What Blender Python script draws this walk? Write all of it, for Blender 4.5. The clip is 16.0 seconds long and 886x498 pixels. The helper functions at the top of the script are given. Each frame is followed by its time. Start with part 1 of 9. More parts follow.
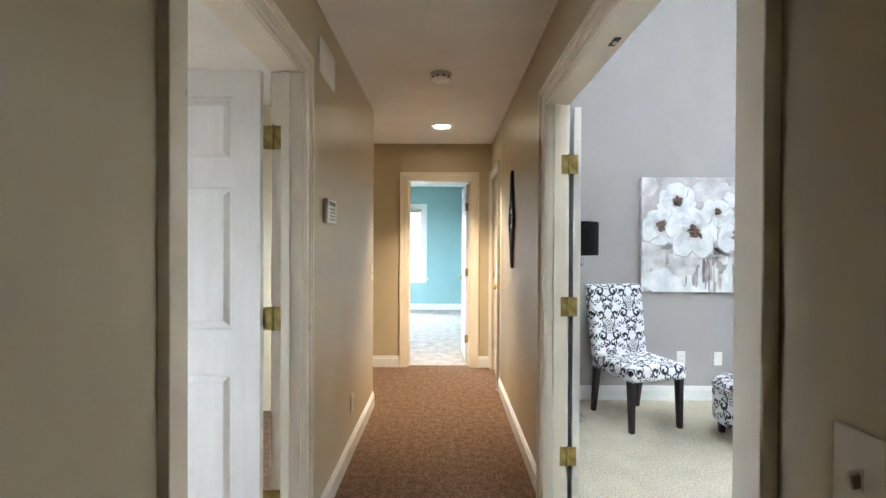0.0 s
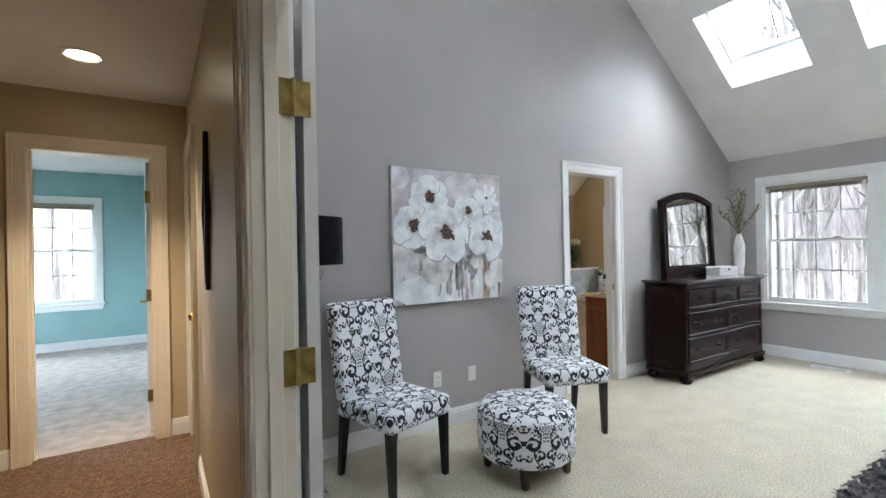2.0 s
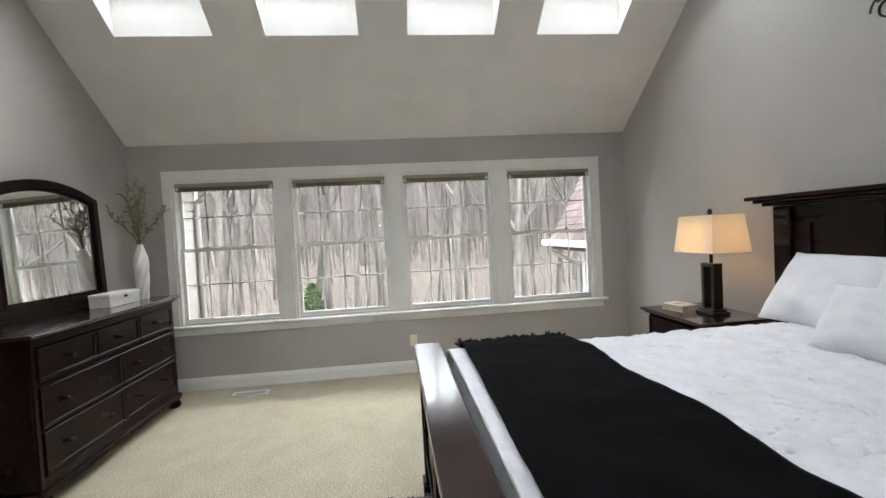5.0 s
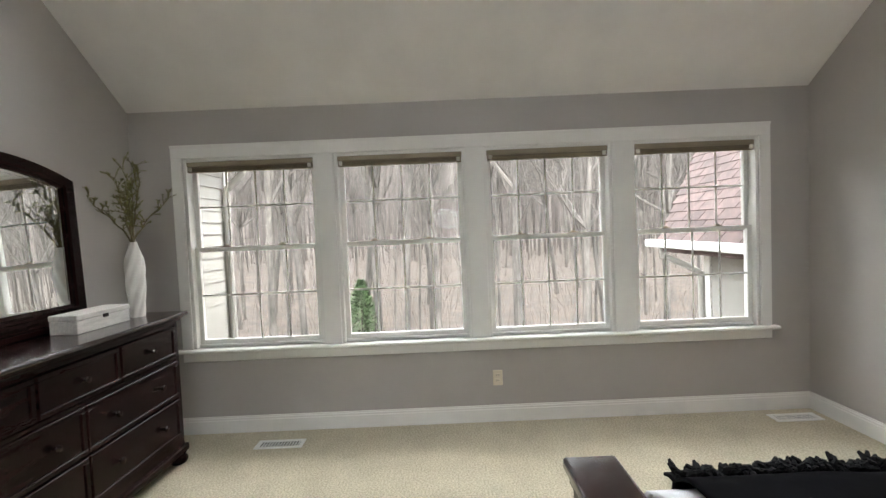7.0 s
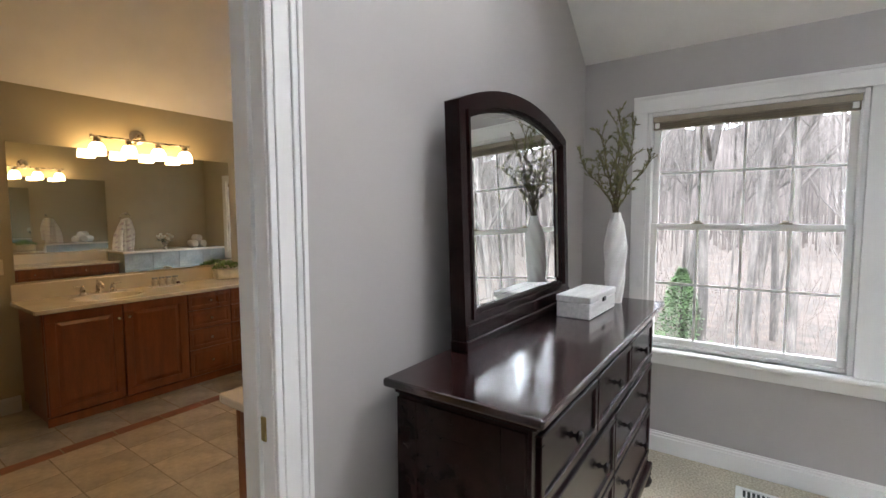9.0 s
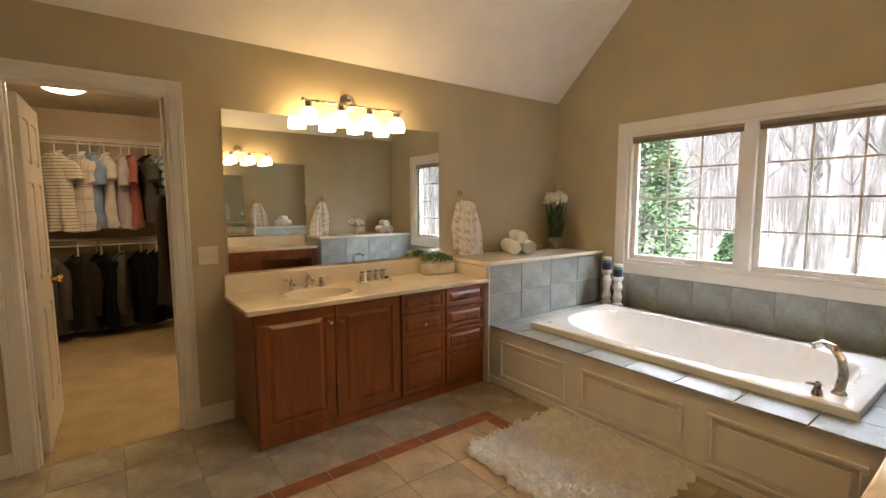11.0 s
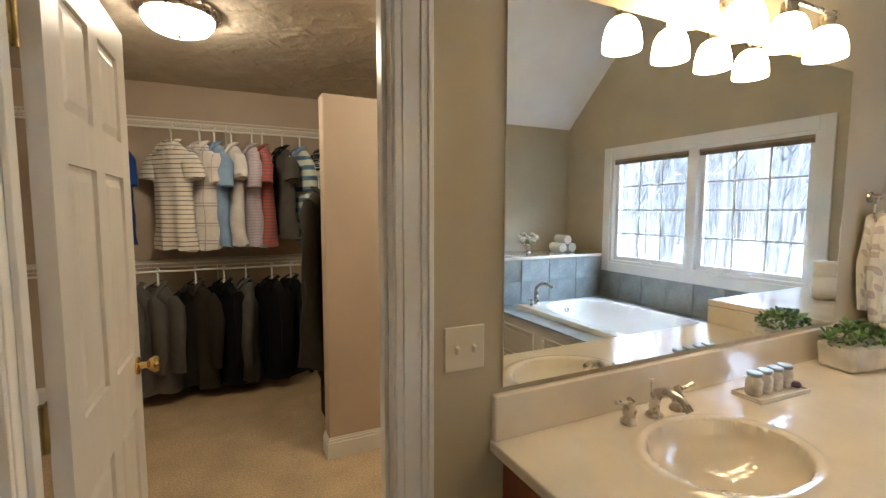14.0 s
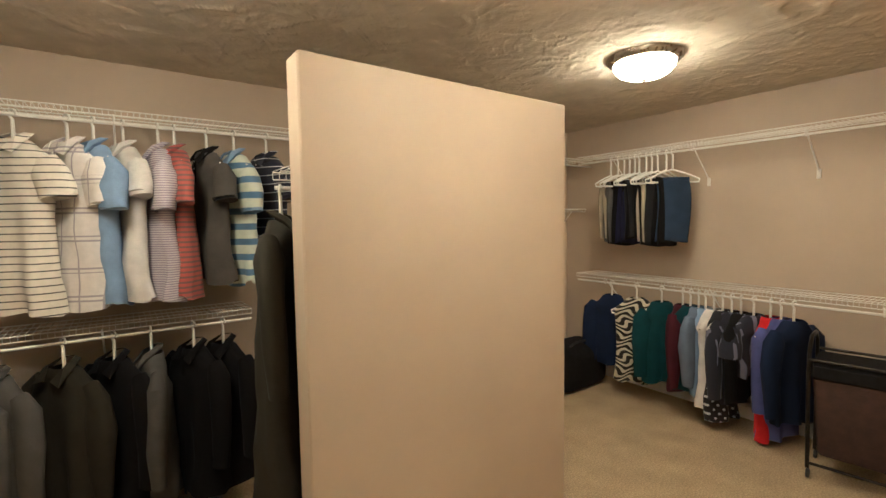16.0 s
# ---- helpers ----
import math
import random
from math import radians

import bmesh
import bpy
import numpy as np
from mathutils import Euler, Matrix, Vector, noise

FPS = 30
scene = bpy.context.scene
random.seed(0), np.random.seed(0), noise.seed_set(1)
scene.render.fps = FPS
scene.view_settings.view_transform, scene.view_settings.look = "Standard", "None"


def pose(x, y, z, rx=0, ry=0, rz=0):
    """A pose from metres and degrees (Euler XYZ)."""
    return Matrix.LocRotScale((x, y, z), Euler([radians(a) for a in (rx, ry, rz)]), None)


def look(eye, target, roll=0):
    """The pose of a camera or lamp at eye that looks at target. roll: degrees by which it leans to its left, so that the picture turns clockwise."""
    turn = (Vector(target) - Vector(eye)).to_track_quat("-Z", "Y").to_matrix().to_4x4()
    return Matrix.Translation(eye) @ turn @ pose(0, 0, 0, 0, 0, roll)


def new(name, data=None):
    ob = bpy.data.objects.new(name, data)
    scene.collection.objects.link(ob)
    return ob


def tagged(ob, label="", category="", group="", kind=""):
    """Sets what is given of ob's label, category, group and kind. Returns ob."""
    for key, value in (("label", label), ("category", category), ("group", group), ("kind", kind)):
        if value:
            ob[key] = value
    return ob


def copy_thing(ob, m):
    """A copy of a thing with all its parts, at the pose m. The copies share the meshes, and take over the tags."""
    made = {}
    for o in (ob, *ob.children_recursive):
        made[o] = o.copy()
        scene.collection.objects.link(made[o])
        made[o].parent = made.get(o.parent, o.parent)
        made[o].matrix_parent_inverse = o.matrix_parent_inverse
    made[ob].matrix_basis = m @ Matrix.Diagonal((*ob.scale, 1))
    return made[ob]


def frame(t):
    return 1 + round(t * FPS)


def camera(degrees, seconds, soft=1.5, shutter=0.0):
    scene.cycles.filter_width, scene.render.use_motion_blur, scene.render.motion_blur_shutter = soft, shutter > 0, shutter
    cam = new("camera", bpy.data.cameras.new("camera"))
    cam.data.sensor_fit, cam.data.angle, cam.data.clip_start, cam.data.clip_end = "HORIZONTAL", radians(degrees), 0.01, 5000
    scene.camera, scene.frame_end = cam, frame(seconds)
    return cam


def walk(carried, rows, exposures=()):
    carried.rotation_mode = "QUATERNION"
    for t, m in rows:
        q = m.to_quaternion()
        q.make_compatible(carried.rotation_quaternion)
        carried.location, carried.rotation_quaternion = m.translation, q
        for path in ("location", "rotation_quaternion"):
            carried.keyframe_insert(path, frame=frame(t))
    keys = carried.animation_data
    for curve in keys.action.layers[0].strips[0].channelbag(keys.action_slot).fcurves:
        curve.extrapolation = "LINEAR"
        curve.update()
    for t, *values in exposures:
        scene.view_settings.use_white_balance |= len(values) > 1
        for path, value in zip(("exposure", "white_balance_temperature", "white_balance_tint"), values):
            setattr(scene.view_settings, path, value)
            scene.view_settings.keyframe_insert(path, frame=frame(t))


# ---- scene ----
cam = camera(89.35, 16.0)
PATH = [
    (0, (0.018, 0.014, 1.331), (0.012, 2.014, 1.317), 0.25),
    (0.5, (0.002, 0.281, 1.317), (0.127, 2.277, 1.308), 0.17),
    (1, (0.057, 0.570, 1.310), (0.408, 2.539, 1.308), -0.13),
    (1.5, (0.189, 0.820, 1.315), (0.853, 2.706, 1.321), -0.70),
    (2, (0.329, 1.048, 1.330), (1.404, 2.735, 1.335), -1.09),
    (2.5, (0.538, 1.240, 1.346), (2.019, 2.585, 1.346), -1.90),
    (3, (0.745, 1.323, 1.355), (2.511, 2.260, 1.348), -2.55),
    (3.5, (1.016, 1.411, 1.376), (2.958, 1.887, 1.352), -3.08),
    (4, (1.283, 1.450, 1.402), (3.281, 1.526, 1.354), -3.46),
    (4.2, (1.404, 1.445, 1.413), (3.402, 1.390, 1.353), -3.33),
    (6.3, (2.827, 1.426, 1.422), (4.808, 1.163, 1.345), -2.92),
    (6.5, (2.947, 1.485, 1.430), (4.935, 1.278, 1.352), -2.86),
    (7, (3.219, 1.668, 1.449), (5.218, 1.662, 1.363), -2.41),
    (7.5, (3.467, 1.930, 1.462), (5.446, 2.200, 1.369), -1.88),
    (8, (3.572, 2.276, 1.465), (5.486, 2.848, 1.369), -1.30),
    (8.5, (3.590, 2.671, 1.453), (5.387, 3.543, 1.344), -0.83),
    (9, (3.592, 2.996, 1.441), (5.233, 4.129, 1.292), -0.19),
    (9.5, (3.675, 3.391, 1.428), (5.145, 4.734, 1.245), -0.14),
    (10, (3.748, 3.740, 1.404), (5.083, 5.216, 1.212), -0.26),
    (10.2, (3.780, 3.861, 1.395), (5.075, 5.372, 1.200), -0.24),
    (12.3, (4.012, 5.295, 1.394), (5.074, 6.978, 1.203), -0.35),
    (12.5, (4.013, 5.440, 1.397), (5.046, 7.142, 1.210), -0.34),
    (13, (3.952, 5.799, 1.399), (4.925, 7.537, 1.218), -0.15),
    (13.5, (3.885, 6.165, 1.407), (4.803, 7.933, 1.229), -0.11),
    (14, (3.860, 6.555, 1.422), (4.723, 8.351, 1.251), 0.08),
    (14.5, (3.792, 6.906, 1.435), (4.646, 8.707, 1.274), 0.25),
    (15, (3.786, 7.228, 1.448), (4.660, 9.020, 1.298), 0.01),
    (15.3, (3.830, 7.423, 1.466), (4.738, 9.199, 1.324), -0.20),
    (15.5, (3.844, 7.515, 1.481), (4.801, 9.266, 1.340), -0.40),
    (16, (3.883, 7.696, 1.524), (5.043, 9.320, 1.398), -0.87),
]
walk(cam, [(t, look(eye, target, roll)) for t, eye, target, roll in PATH],
     exposures=[(0.0, 2.6, 5800, 4), (1.0, 2.05, 5750, 6), (2.0, 1.68, 5850, 7), (3.0, 1.45, 6200, 7), (4.0, 1.15, 6400, 7), (6.5, 0.85, 7000, 5), (7.0, 0.92, 6900, 6), (8.0, 0.95, 6750, 6),
                (8.5, 1.15, 6450, 8), (9.5, 1.6, 6300, 11), (10.0, 1.95, 6500, 10), (12.3, 2.02, 5700, 9), (13.0, 2.3, 5150, 7), (13.5, 2.45, 5100, 6), (14.2, 2.25, 4900, 5), (15.0, 2.1, 5250, 10), (15.5, 2.65, 5000, 7), (16.0, 2.88, 4700, 4)])
# ---- world and lights ----
world = bpy.data.worlds.new("overcast_sky")
scene.world = world
world.use_nodes = True
wn, wl = world.node_tree.nodes, world.node_tree.links
wn.clear()
sky = wn.new("ShaderNodeTexSky")
sky.sky_type = "NISHITA"
sky.sun_disc = False
sky.sun_elevation = radians(48)
sky.sun_rotation = radians(120)
sky.dust_density = 4.0
sky_white = wn.new("ShaderNodeMix")
sky_white.data_type = "RGBA"
sky_white.inputs["Factor"].default_value = 0.82
sky_white.inputs["B"].default_value = (28.5, 30.5, 34.0, 1)
bg = wn.new("ShaderNodeBackground")
bg.inputs["Strength"].default_value = 0.3
wout = wn.new("ShaderNodeOutputWorld")
wl.new(sky.outputs["Color"], sky_white.inputs["A"])
wl.new(sky_white.outputs["Result"], bg.inputs["Color"])
wl.new(bg.outputs["Background"], wout.inputs["Surface"])


def lamp(name, kind, energy, color, m, size=0.1, size_y=None, label="", category="lamp"):
    d = bpy.data.lights.new(name, kind)
    d.energy, d.color = energy, color
    if kind == "SUN":
        d.angle = radians(size)
    elif kind == "AREA":
        d.size = size
        if size_y:
            d.shape, d.size_y = "RECTANGLE", size_y
    else:
        d.shadow_soft_size = size
    ob = new(name, d)
    ob.matrix_world = m
    if label:
        tagged(ob, label, category)
    return ob


lamp("sun", "SUN", 1.0, (1.0, 0.96, 0.9), pose(0, 0, 12, 42, 0, 30), 25)
# ---- materials ----
MATS = {}


def mat(name, color, rough=0.6, metal=0.0, var=0.06, scale=6.0, grain=0.0, grain_scale=120.0, bump=0.0, bump_scale=60.0,
        coat=0.0, rnd=0.0, detail=4.0, stretch=(1, 1, 1), var2=None, spec=0.5, sheen=0.0, emit=None, emit_strength=0.0, trans=0.0,
        sss=0.0):
    """A surface: base colour with broad and fine variation, relief, and a random shift for each object."""
    if name in MATS:
        return MATS[name]
    m = bpy.data.materials.new(name)
    m.use_nodes = True
    nt = m.node_tree
    b = nt.nodes["Principled BSDF"]
    b.inputs["Roughness"].default_value = rough
    b.inputs["Metallic"].default_value = metal
    b.inputs["Coat Weight"].default_value = coat
    b.inputs["Coat Roughness"].default_value = 0.12
    b.inputs["Specular IOR Level"].default_value = spec
    b.inputs["Sheen Weight"].default_value = sheen
    b.inputs["Transmission Weight"].default_value = trans
    b.inputs["Subsurface Weight"].default_value = sss
    tc = nt.nodes.new("ShaderNodeTexCoord")
    mp = nt.nodes.new("ShaderNodeMapping")
    mp.inputs["Scale"].default_value = stretch
    nt.links.new(tc.outputs["Object"], mp.inputs["Vector"])
    n1 = nt.nodes.new("ShaderNodeTexNoise")
    n1.inputs["Scale"].default_value = scale
    n1.inputs["Detail"].default_value = detail
    nt.links.new(mp.outputs["Vector"], n1.inputs["Vector"])
    ramp = nt.nodes.new("ShaderNodeValToRGB")
    c = Vector(color[:3])
    lo = Vector(var2) if var2 else c * (1 - 2.2 * var)
    hi = c * (1 + 2.2 * var)
    ramp.color_ramp.elements[0].position, ramp.color_ramp.elements[1].position = 0.3, 0.7
    ramp.color_ramp.elements[0].color = (*lo, 1)
    ramp.color_ramp.elements[1].color = (*[min(x, 0.95) for x in hi], 1)
    nt.links.new(n1.outputs["Fac"], ramp.inputs["Fac"])
    out = ramp.outputs["Color"]
    n2 = nt.nodes.new("ShaderNodeTexNoise")
    n2.inputs["Scale"].default_value = grain_scale
    n2.inputs["Detail"].default_value = 3
    nt.links.new(mp.outputs["Vector"], n2.inputs["Vector"])
    if grain:
        mx = nt.nodes.new("ShaderNodeMix")
        mx.data_type, mx.blend_type = "RGBA", "MULTIPLY"
        mx.inputs["Factor"].default_value = 1.0
        r2 = nt.nodes.new("ShaderNodeMapRange")
        r2.inputs["From Min"].default_value, r2.inputs["From Max"].default_value = 0.3, 0.7
        r2.inputs["To Min"].default_value, r2.inputs["To Max"].default_value = 1 - grain, 1 + grain * 0.6
        nt.links.new(n2.outputs["Fac"], r2.inputs["Value"])
        nt.links.new(out, mx.inputs["A"])
        nt.links.new(r2.outputs["Result"], mx.inputs["B"])
        out = mx.outputs["Result"]
    if rnd:
        oi = nt.nodes.new("ShaderNodeObjectInfo")
        hsv = nt.nodes.new("ShaderNodeHueSaturation")
        r3 = nt.nodes.new("ShaderNodeMapRange")
        r3.inputs["To Min"].default_value, r3.inputs["To Max"].default_value = 1 - rnd, 1 + rnd
        nt.links.new(oi.outputs["Random"], r3.inputs["Value"])
        nt.links.new(r3.outputs["Result"], hsv.inputs["Value"])
        nt.links.new(out, hsv.inputs["Color"])
        out = hsv.outputs["Color"]
    nt.links.new(out, b.inputs["Base Color"])
    rr = nt.nodes.new("ShaderNodeMapRange")
    rr.inputs["To Min"].default_value, rr.inputs["To Max"].default_value = max(0.0, rough - 0.06), min(1, rough + 0.06)
    nt.links.new(n1.outputs["Fac"], rr.inputs["Value"])
    nt.links.new(rr.outputs["Result"], b.inputs["Roughness"])
    if bump:
        bp = nt.nodes.new("ShaderNodeBump")
        bp.inputs["Strength"].default_value = bump
        bp.inputs["Distance"].default_value = 0.01
        n3 = nt.nodes.new("ShaderNodeTexNoise")
        n3.inputs["Scale"].default_value = bump_scale
        n3.inputs["Detail"].default_value = 5
        nt.links.new(mp.outputs["Vector"], n3.inputs["Vector"])
        nt.links.new(n3.outputs["Fac"], bp.inputs["Height"])
        nt.links.new(bp.outputs["Normal"], b.inputs["Normal"])
    if emit:
        b.inputs["Emission Color"].default_value = (*emit, 1)
        b.inputs["Emission Strength"].default_value = emit_strength
    MATS[name] = m
    return m


TAN = (0.50, 0.42, 0.275)
m_hall = mat("hall_wall_paint", TAN, 0.42, var=0.03, scale=2, bump=0.04, bump_scale=220)
m_bath = mat("bath_wall_paint", (0.47, 0.41, 0.28), 0.5, var=0.03, scale=2, bump=0.04, bump_scale=220)
m_closet = mat("closet_wall_paint", (0.50, 0.405, 0.30), 0.6, var=0.03, scale=2, bump=0.05, bump_scale=200)
m_bed_wall = mat("bedroom_wall_paint", (0.405, 0.38, 0.355), 0.45, var=0.025, scale=1.5, bump=0.04, bump_scale=220, spec=0.55)
m_teal = mat("teal_wall_paint", (0.27, 0.42, 0.41), 0.6, var=0.03, scale=2)
m_ceil = mat("ceiling_paint", (0.80, 0.78, 0.75), 0.85, var=0.02, scale=3, bump=0.05, bump_scale=150)
m_cream = mat("cream_trim_paint", (0.78, 0.70, 0.565), 0.3, var=0.015, scale=5)
m_trim = mat("white_trim_paint", (0.77, 0.76, 0.73), 0.3, var=0.015, scale=5)
m_door = mat("white_door_paint", (0.74, 0.71, 0.655), 0.35, var=0.02, scale=4, bump=0.03, bump_scale=40, stretch=(6, 6, 1))
m_carpet = mat("cream_carpet", (0.56, 0.50, 0.375), 0.95, var=0.035, scale=5, grain=0.34, grain_scale=95, bump=0.9, bump_scale=210, detail=6, spec=0.1)
m_carpet_hall = mat("tan_hall_carpet", (0.185, 0.118, 0.076), 0.95, var=0.12, scale=22, grain=0.55, grain_scale=75, bump=1.0, bump_scale=190, detail=6, spec=0.1)
m_carpet_closet = mat("beige_closet_carpet", (0.50, 0.385, 0.23), 0.95, var=0.05, scale=5, grain=0.3, grain_scale=100, bump=0.8, bump_scale=220, detail=6, spec=0.1)
m_espresso = mat("espresso_wood", (0.013, 0.0048, 0.0045), 0.24, var=0.10, scale=3, stretch=(1, 8, 8), grain=0.15, grain_scale=40, coat=0.0, spec=0.16)
m_espresso_top = mat("espresso_polished_top", (0.020, 0.0075, 0.007), 0.15, var=0.04, scale=3, stretch=(1, 8, 8), grain=0.1, grain_scale=40, coat=0.45, spec=0.5)
m_dark_leg = mat("dark_leg_wood", (0.014, 0.010, 0.009), 0.35, var=0.2, scale=8)
m_brass = mat("antique_brass", (0.36, 0.27, 0.10), 0.32, 1.0, var=0.12, scale=30)
m_bright_brass = mat("polished_brass", (0.75, 0.55, 0.2), 0.18, 1.0, var=0.05)
m_nickel = mat("brushed_nickel", (0.52, 0.47, 0.40), 0.28, 1.0, var=0.06, scale=40)
m_dark_metal = mat("dark_bronze", (0.03, 0.026, 0.022), 0.4, 0.8, var=0.15, scale=30)
m_black = mat("black_fabric", (0.008, 0.008, 0.009), 0.85, var=0.2, scale=30, grain=0.3, grain_scale=250, bump=0.3, bump_scale=200, spec=0.2)
m_white_plastic = mat("white_plastic", (0.78, 0.76, 0.70), 0.35, var=0.015)
m_ivory = mat("ivory_plastic", (0.72, 0.66, 0.52), 0.35, var=0.02)
# Black for plastic and rubber parts; also painted shade inside slots and vents.
m_black_and_shade = mat("black_plastic_and_slot_shade", (0.02, 0.02, 0.02), 0.6)
m_counter = mat("cream_cultured_marble", (0.74, 0.665, 0.55), 0.10, var=0.035, scale=4, coat=0.4)
m_cherry = mat("cherry_wood", (0.22, 0.064, 0.020), 0.3, var=0.10, scale=2.2, stretch=(9, 9, 1), grain=0.14, grain_scale=30, coat=0.12, detail=7)
m_tile = mat("stone_floor_tile", (0.47, 0.375, 0.26), 0.38, var=0.13, scale=5, grain=0.08, grain_scale=40, rnd=0.10, bump=0.08, bump_scale=25, detail=7)
m_tile_outer = mat("grey_green_floor_tile", (0.37, 0.325, 0.245), 0.38, var=0.15, scale=5, grain=0.08, grain_scale=40, rnd=0.08, bump=0.08, bump_scale=25, detail=7)
m_grout = mat("grout", (0.34, 0.275, 0.195), 0.9, var=0.1, scale=20)
m_red_tile = mat("terracotta_border_tile", (0.27, 0.085, 0.035), 0.4, var=0.15, scale=8, rnd=0.12, bump=0.05)
m_gray_tile = mat("grey_slate_tile", (0.29, 0.315, 0.305), 0.35, var=0.12, scale=5, grain=0.08, grain_scale=40, rnd=0.08, bump=0.06, bump_scale=25, detail=7)
m_tub = mat("white_acrylic", (0.82, 0.82, 0.80), 0.08, var=0.01, coat=0.5)
m_white_wood = mat("whitewashed_wood", (0.66, 0.63, 0.59), 0.6, var=0.06, scale=6, stretch=(1, 10, 10), grain=0.12, grain_scale=50)
m_ceramic = mat("matte_white_ceramic", (0.74, 0.71, 0.67), 0.4, var=0.03)
m_linen = mat("white_bed_linen", (0.74, 0.74, 0.77), 0.85, var=0.025, scale=5, bump=0.3, bump_scale=30, sheen=0.1)
m_quilt = mat("white_embroidered_coverlet", (0.74, 0.74, 0.78), 0.8, var=0.03, scale=12, bump=0.6, bump_scale=60, sheen=0.1)
m_towel = mat("white_terry", (0.80, 0.78, 0.74), 0.95, var=0.04, scale=20, bump=0.7, bump_scale=180, sheen=0.2)
m_wire = mat("white_coated_wire", (0.80, 0.78, 0.72), 0.3, var=0.01)
m_hanger = mat("white_hanger_plastic", (0.82, 0.80, 0.75), 0.25, var=0.01)


def glass_mat(name, color=(1, 1, 1), rough=0.0):
    m = bpy.data.materials.new(name)
    m.use_nodes = True
    b = m.node_tree.nodes["Principled BSDF"]
    b.inputs["Base Color"].default_value = (*color, 1)
    b.inputs["Transmission Weight"].default_value = 1.0
    b.inputs["Roughness"].default_value = rough
    b.inputs["IOR"].default_value = 1.45
    return m


def pane_mat():
    m = bpy.data.materials.new("window_glass")
    m.use_nodes = True
    nt = m.node_tree
    nt.nodes.remove(nt.nodes["Principled BSDF"])
    tr = nt.nodes.new("ShaderNodeBsdfTransparent")
    gl = nt.nodes.new("ShaderNodeBsdfGlossy")
    gl.inputs["Roughness"].default_value = 0.02
    fr = nt.nodes.new("ShaderNodeFresnel")
    fr.inputs["IOR"].default_value = 1.12
    mx = nt.nodes.new("ShaderNodeMixShader")
    nt.links.new(fr.outputs["Fac"], mx.inputs["Fac"])
    nt.links.new(tr.outputs["BSDF"], mx.inputs[1])
    nt.links.new(gl.outputs["BSDF"], mx.inputs[2])
    nt.links.new(mx.outputs["Shader"], nt.nodes["Material Output"].inputs["Surface"])
    return m


m_pane = pane_mat()
m_crystal = glass_mat("clear_crystal")
m_mirror = mat("mirror_silver", (0.86, 0.88, 0.86), 0.0, 1.0, var=0.0)
MATS["mirror_silver"].node_tree.nodes["Principled BSDF"].inputs["Roughness"].default_value = 0.005
for ln in list(MATS["mirror_silver"].node_tree.links):
    if ln.to_socket.name == "Roughness":
        MATS["mirror_silver"].node_tree.links.remove(ln)


def glow_mat(name, color, strength):
    m = bpy.data.materials.new(name)
    m.use_nodes = True
    b = m.node_tree.nodes["Principled BSDF"]
    b.inputs["Base Color"].default_value = (0.9, 0.88, 0.82, 1)
    b.inputs["Emission Color"].default_value = (*color, 1)
    b.inputs["Emission Strength"].default_value = strength
    return m


m_bulb = glow_mat("lit_frosted_glass", (1.0, 0.63, 0.27), 8.2)
m_dome = glow_mat("lit_dome_glass", (1.0, 0.71, 0.39), 12.5)
m_can = glow_mat("lit_recessed_lens", (1.0, 0.80, 0.55), 9.0)
# ---- building kit ----
def box(bm, x0, x1, y0, y1, z0, z1, bevel=0.0, seg=1):
    r = bmesh.ops.create_cube(bm, size=1.0)
    vs = r["verts"]
    for v in vs:
        v.co = Vector(((x0 + x1) / 2 + v.co.x * (x1 - x0), (y0 + y1) / 2 + v.co.y * (y1 - y0), (z0 + z1) / 2 + v.co.z * (z1 - z0)))
    if bevel:
        es = list({e for v in vs for e in v.link_edges})
        bmesh.ops.bevel(bm, geom=es, offset=min(bevel, 0.49 * min(abs(x1 - x0), abs(y1 - y0), abs(z1 - z0))), segments=seg, profile=0.5, affect="EDGES")
    return bm


def boxes(*rows, bevel=0.0, seg=1):
    bm = bmesh.new()
    for r in rows:
        box(bm, *r, bevel=bevel, seg=seg)
    return bm


def lathe(profile, steps=24, cap=True):
    """Turns a list of (radius, z) round the z axis."""
    bm = bmesh.new()
    rings = [[bm.verts.new((max(r, 1e-4) * math.cos(a), max(r, 1e-4) * math.sin(a), z)) for a in (2 * math.pi * k / steps for k in range(steps))] for r, z in profile]
    for a, b in zip(rings, rings[1:]):
        for k in range(steps):
            bm.faces.new((a[k], a[(k + 1) % steps], b[(k + 1) % steps], b[k]))
    if cap:
        bm.faces.new(rings[0][::-1])
        bm.faces.new(rings[-1])
    return bm


def tube(points, radius, sides=8, bm=None, cap=True):
    """A round bar along a line of points; radius is one number or one for each point."""
    bm = bm or bmesh.new()
    pts = [Vector(p) for p in points]
    rad = radius if isinstance(radius, (list, tuple)) else [radius] * len(pts)
    prev = None
    rings = []
    for i, p in enumerate(pts):
        d = (pts[min(i + 1, len(pts) - 1)] - pts[max(i - 1, 0)])
        d = d.normalized() if d.length > 1e-9 else Vector((0, 0, 1))
        if prev is None:
            up = Vector((0, 0, 1)) if abs(d.z) < 0.9 else Vector((1, 0, 0))
            s = d.cross(up).normalized()
        else:
            s = (prev - d * prev.dot(d)).normalized()
        prev = s
        u = d.cross(s)
        rings.append([bm.verts.new(p + (s * math.cos(a) + u * math.sin(a)) * rad[i]) for a in (2 * math.pi * k / sides for k in range(sides))])
    for a, b in zip(rings, rings[1:]):
        for k in range(sides):
            bm.faces.new((a[k], a[(k + 1) % sides], b[(k + 1) % sides], b[k]))
    if cap:
        bm.faces.new(rings[0][::-1])
        bm.faces.new(rings[-1])
    return bm


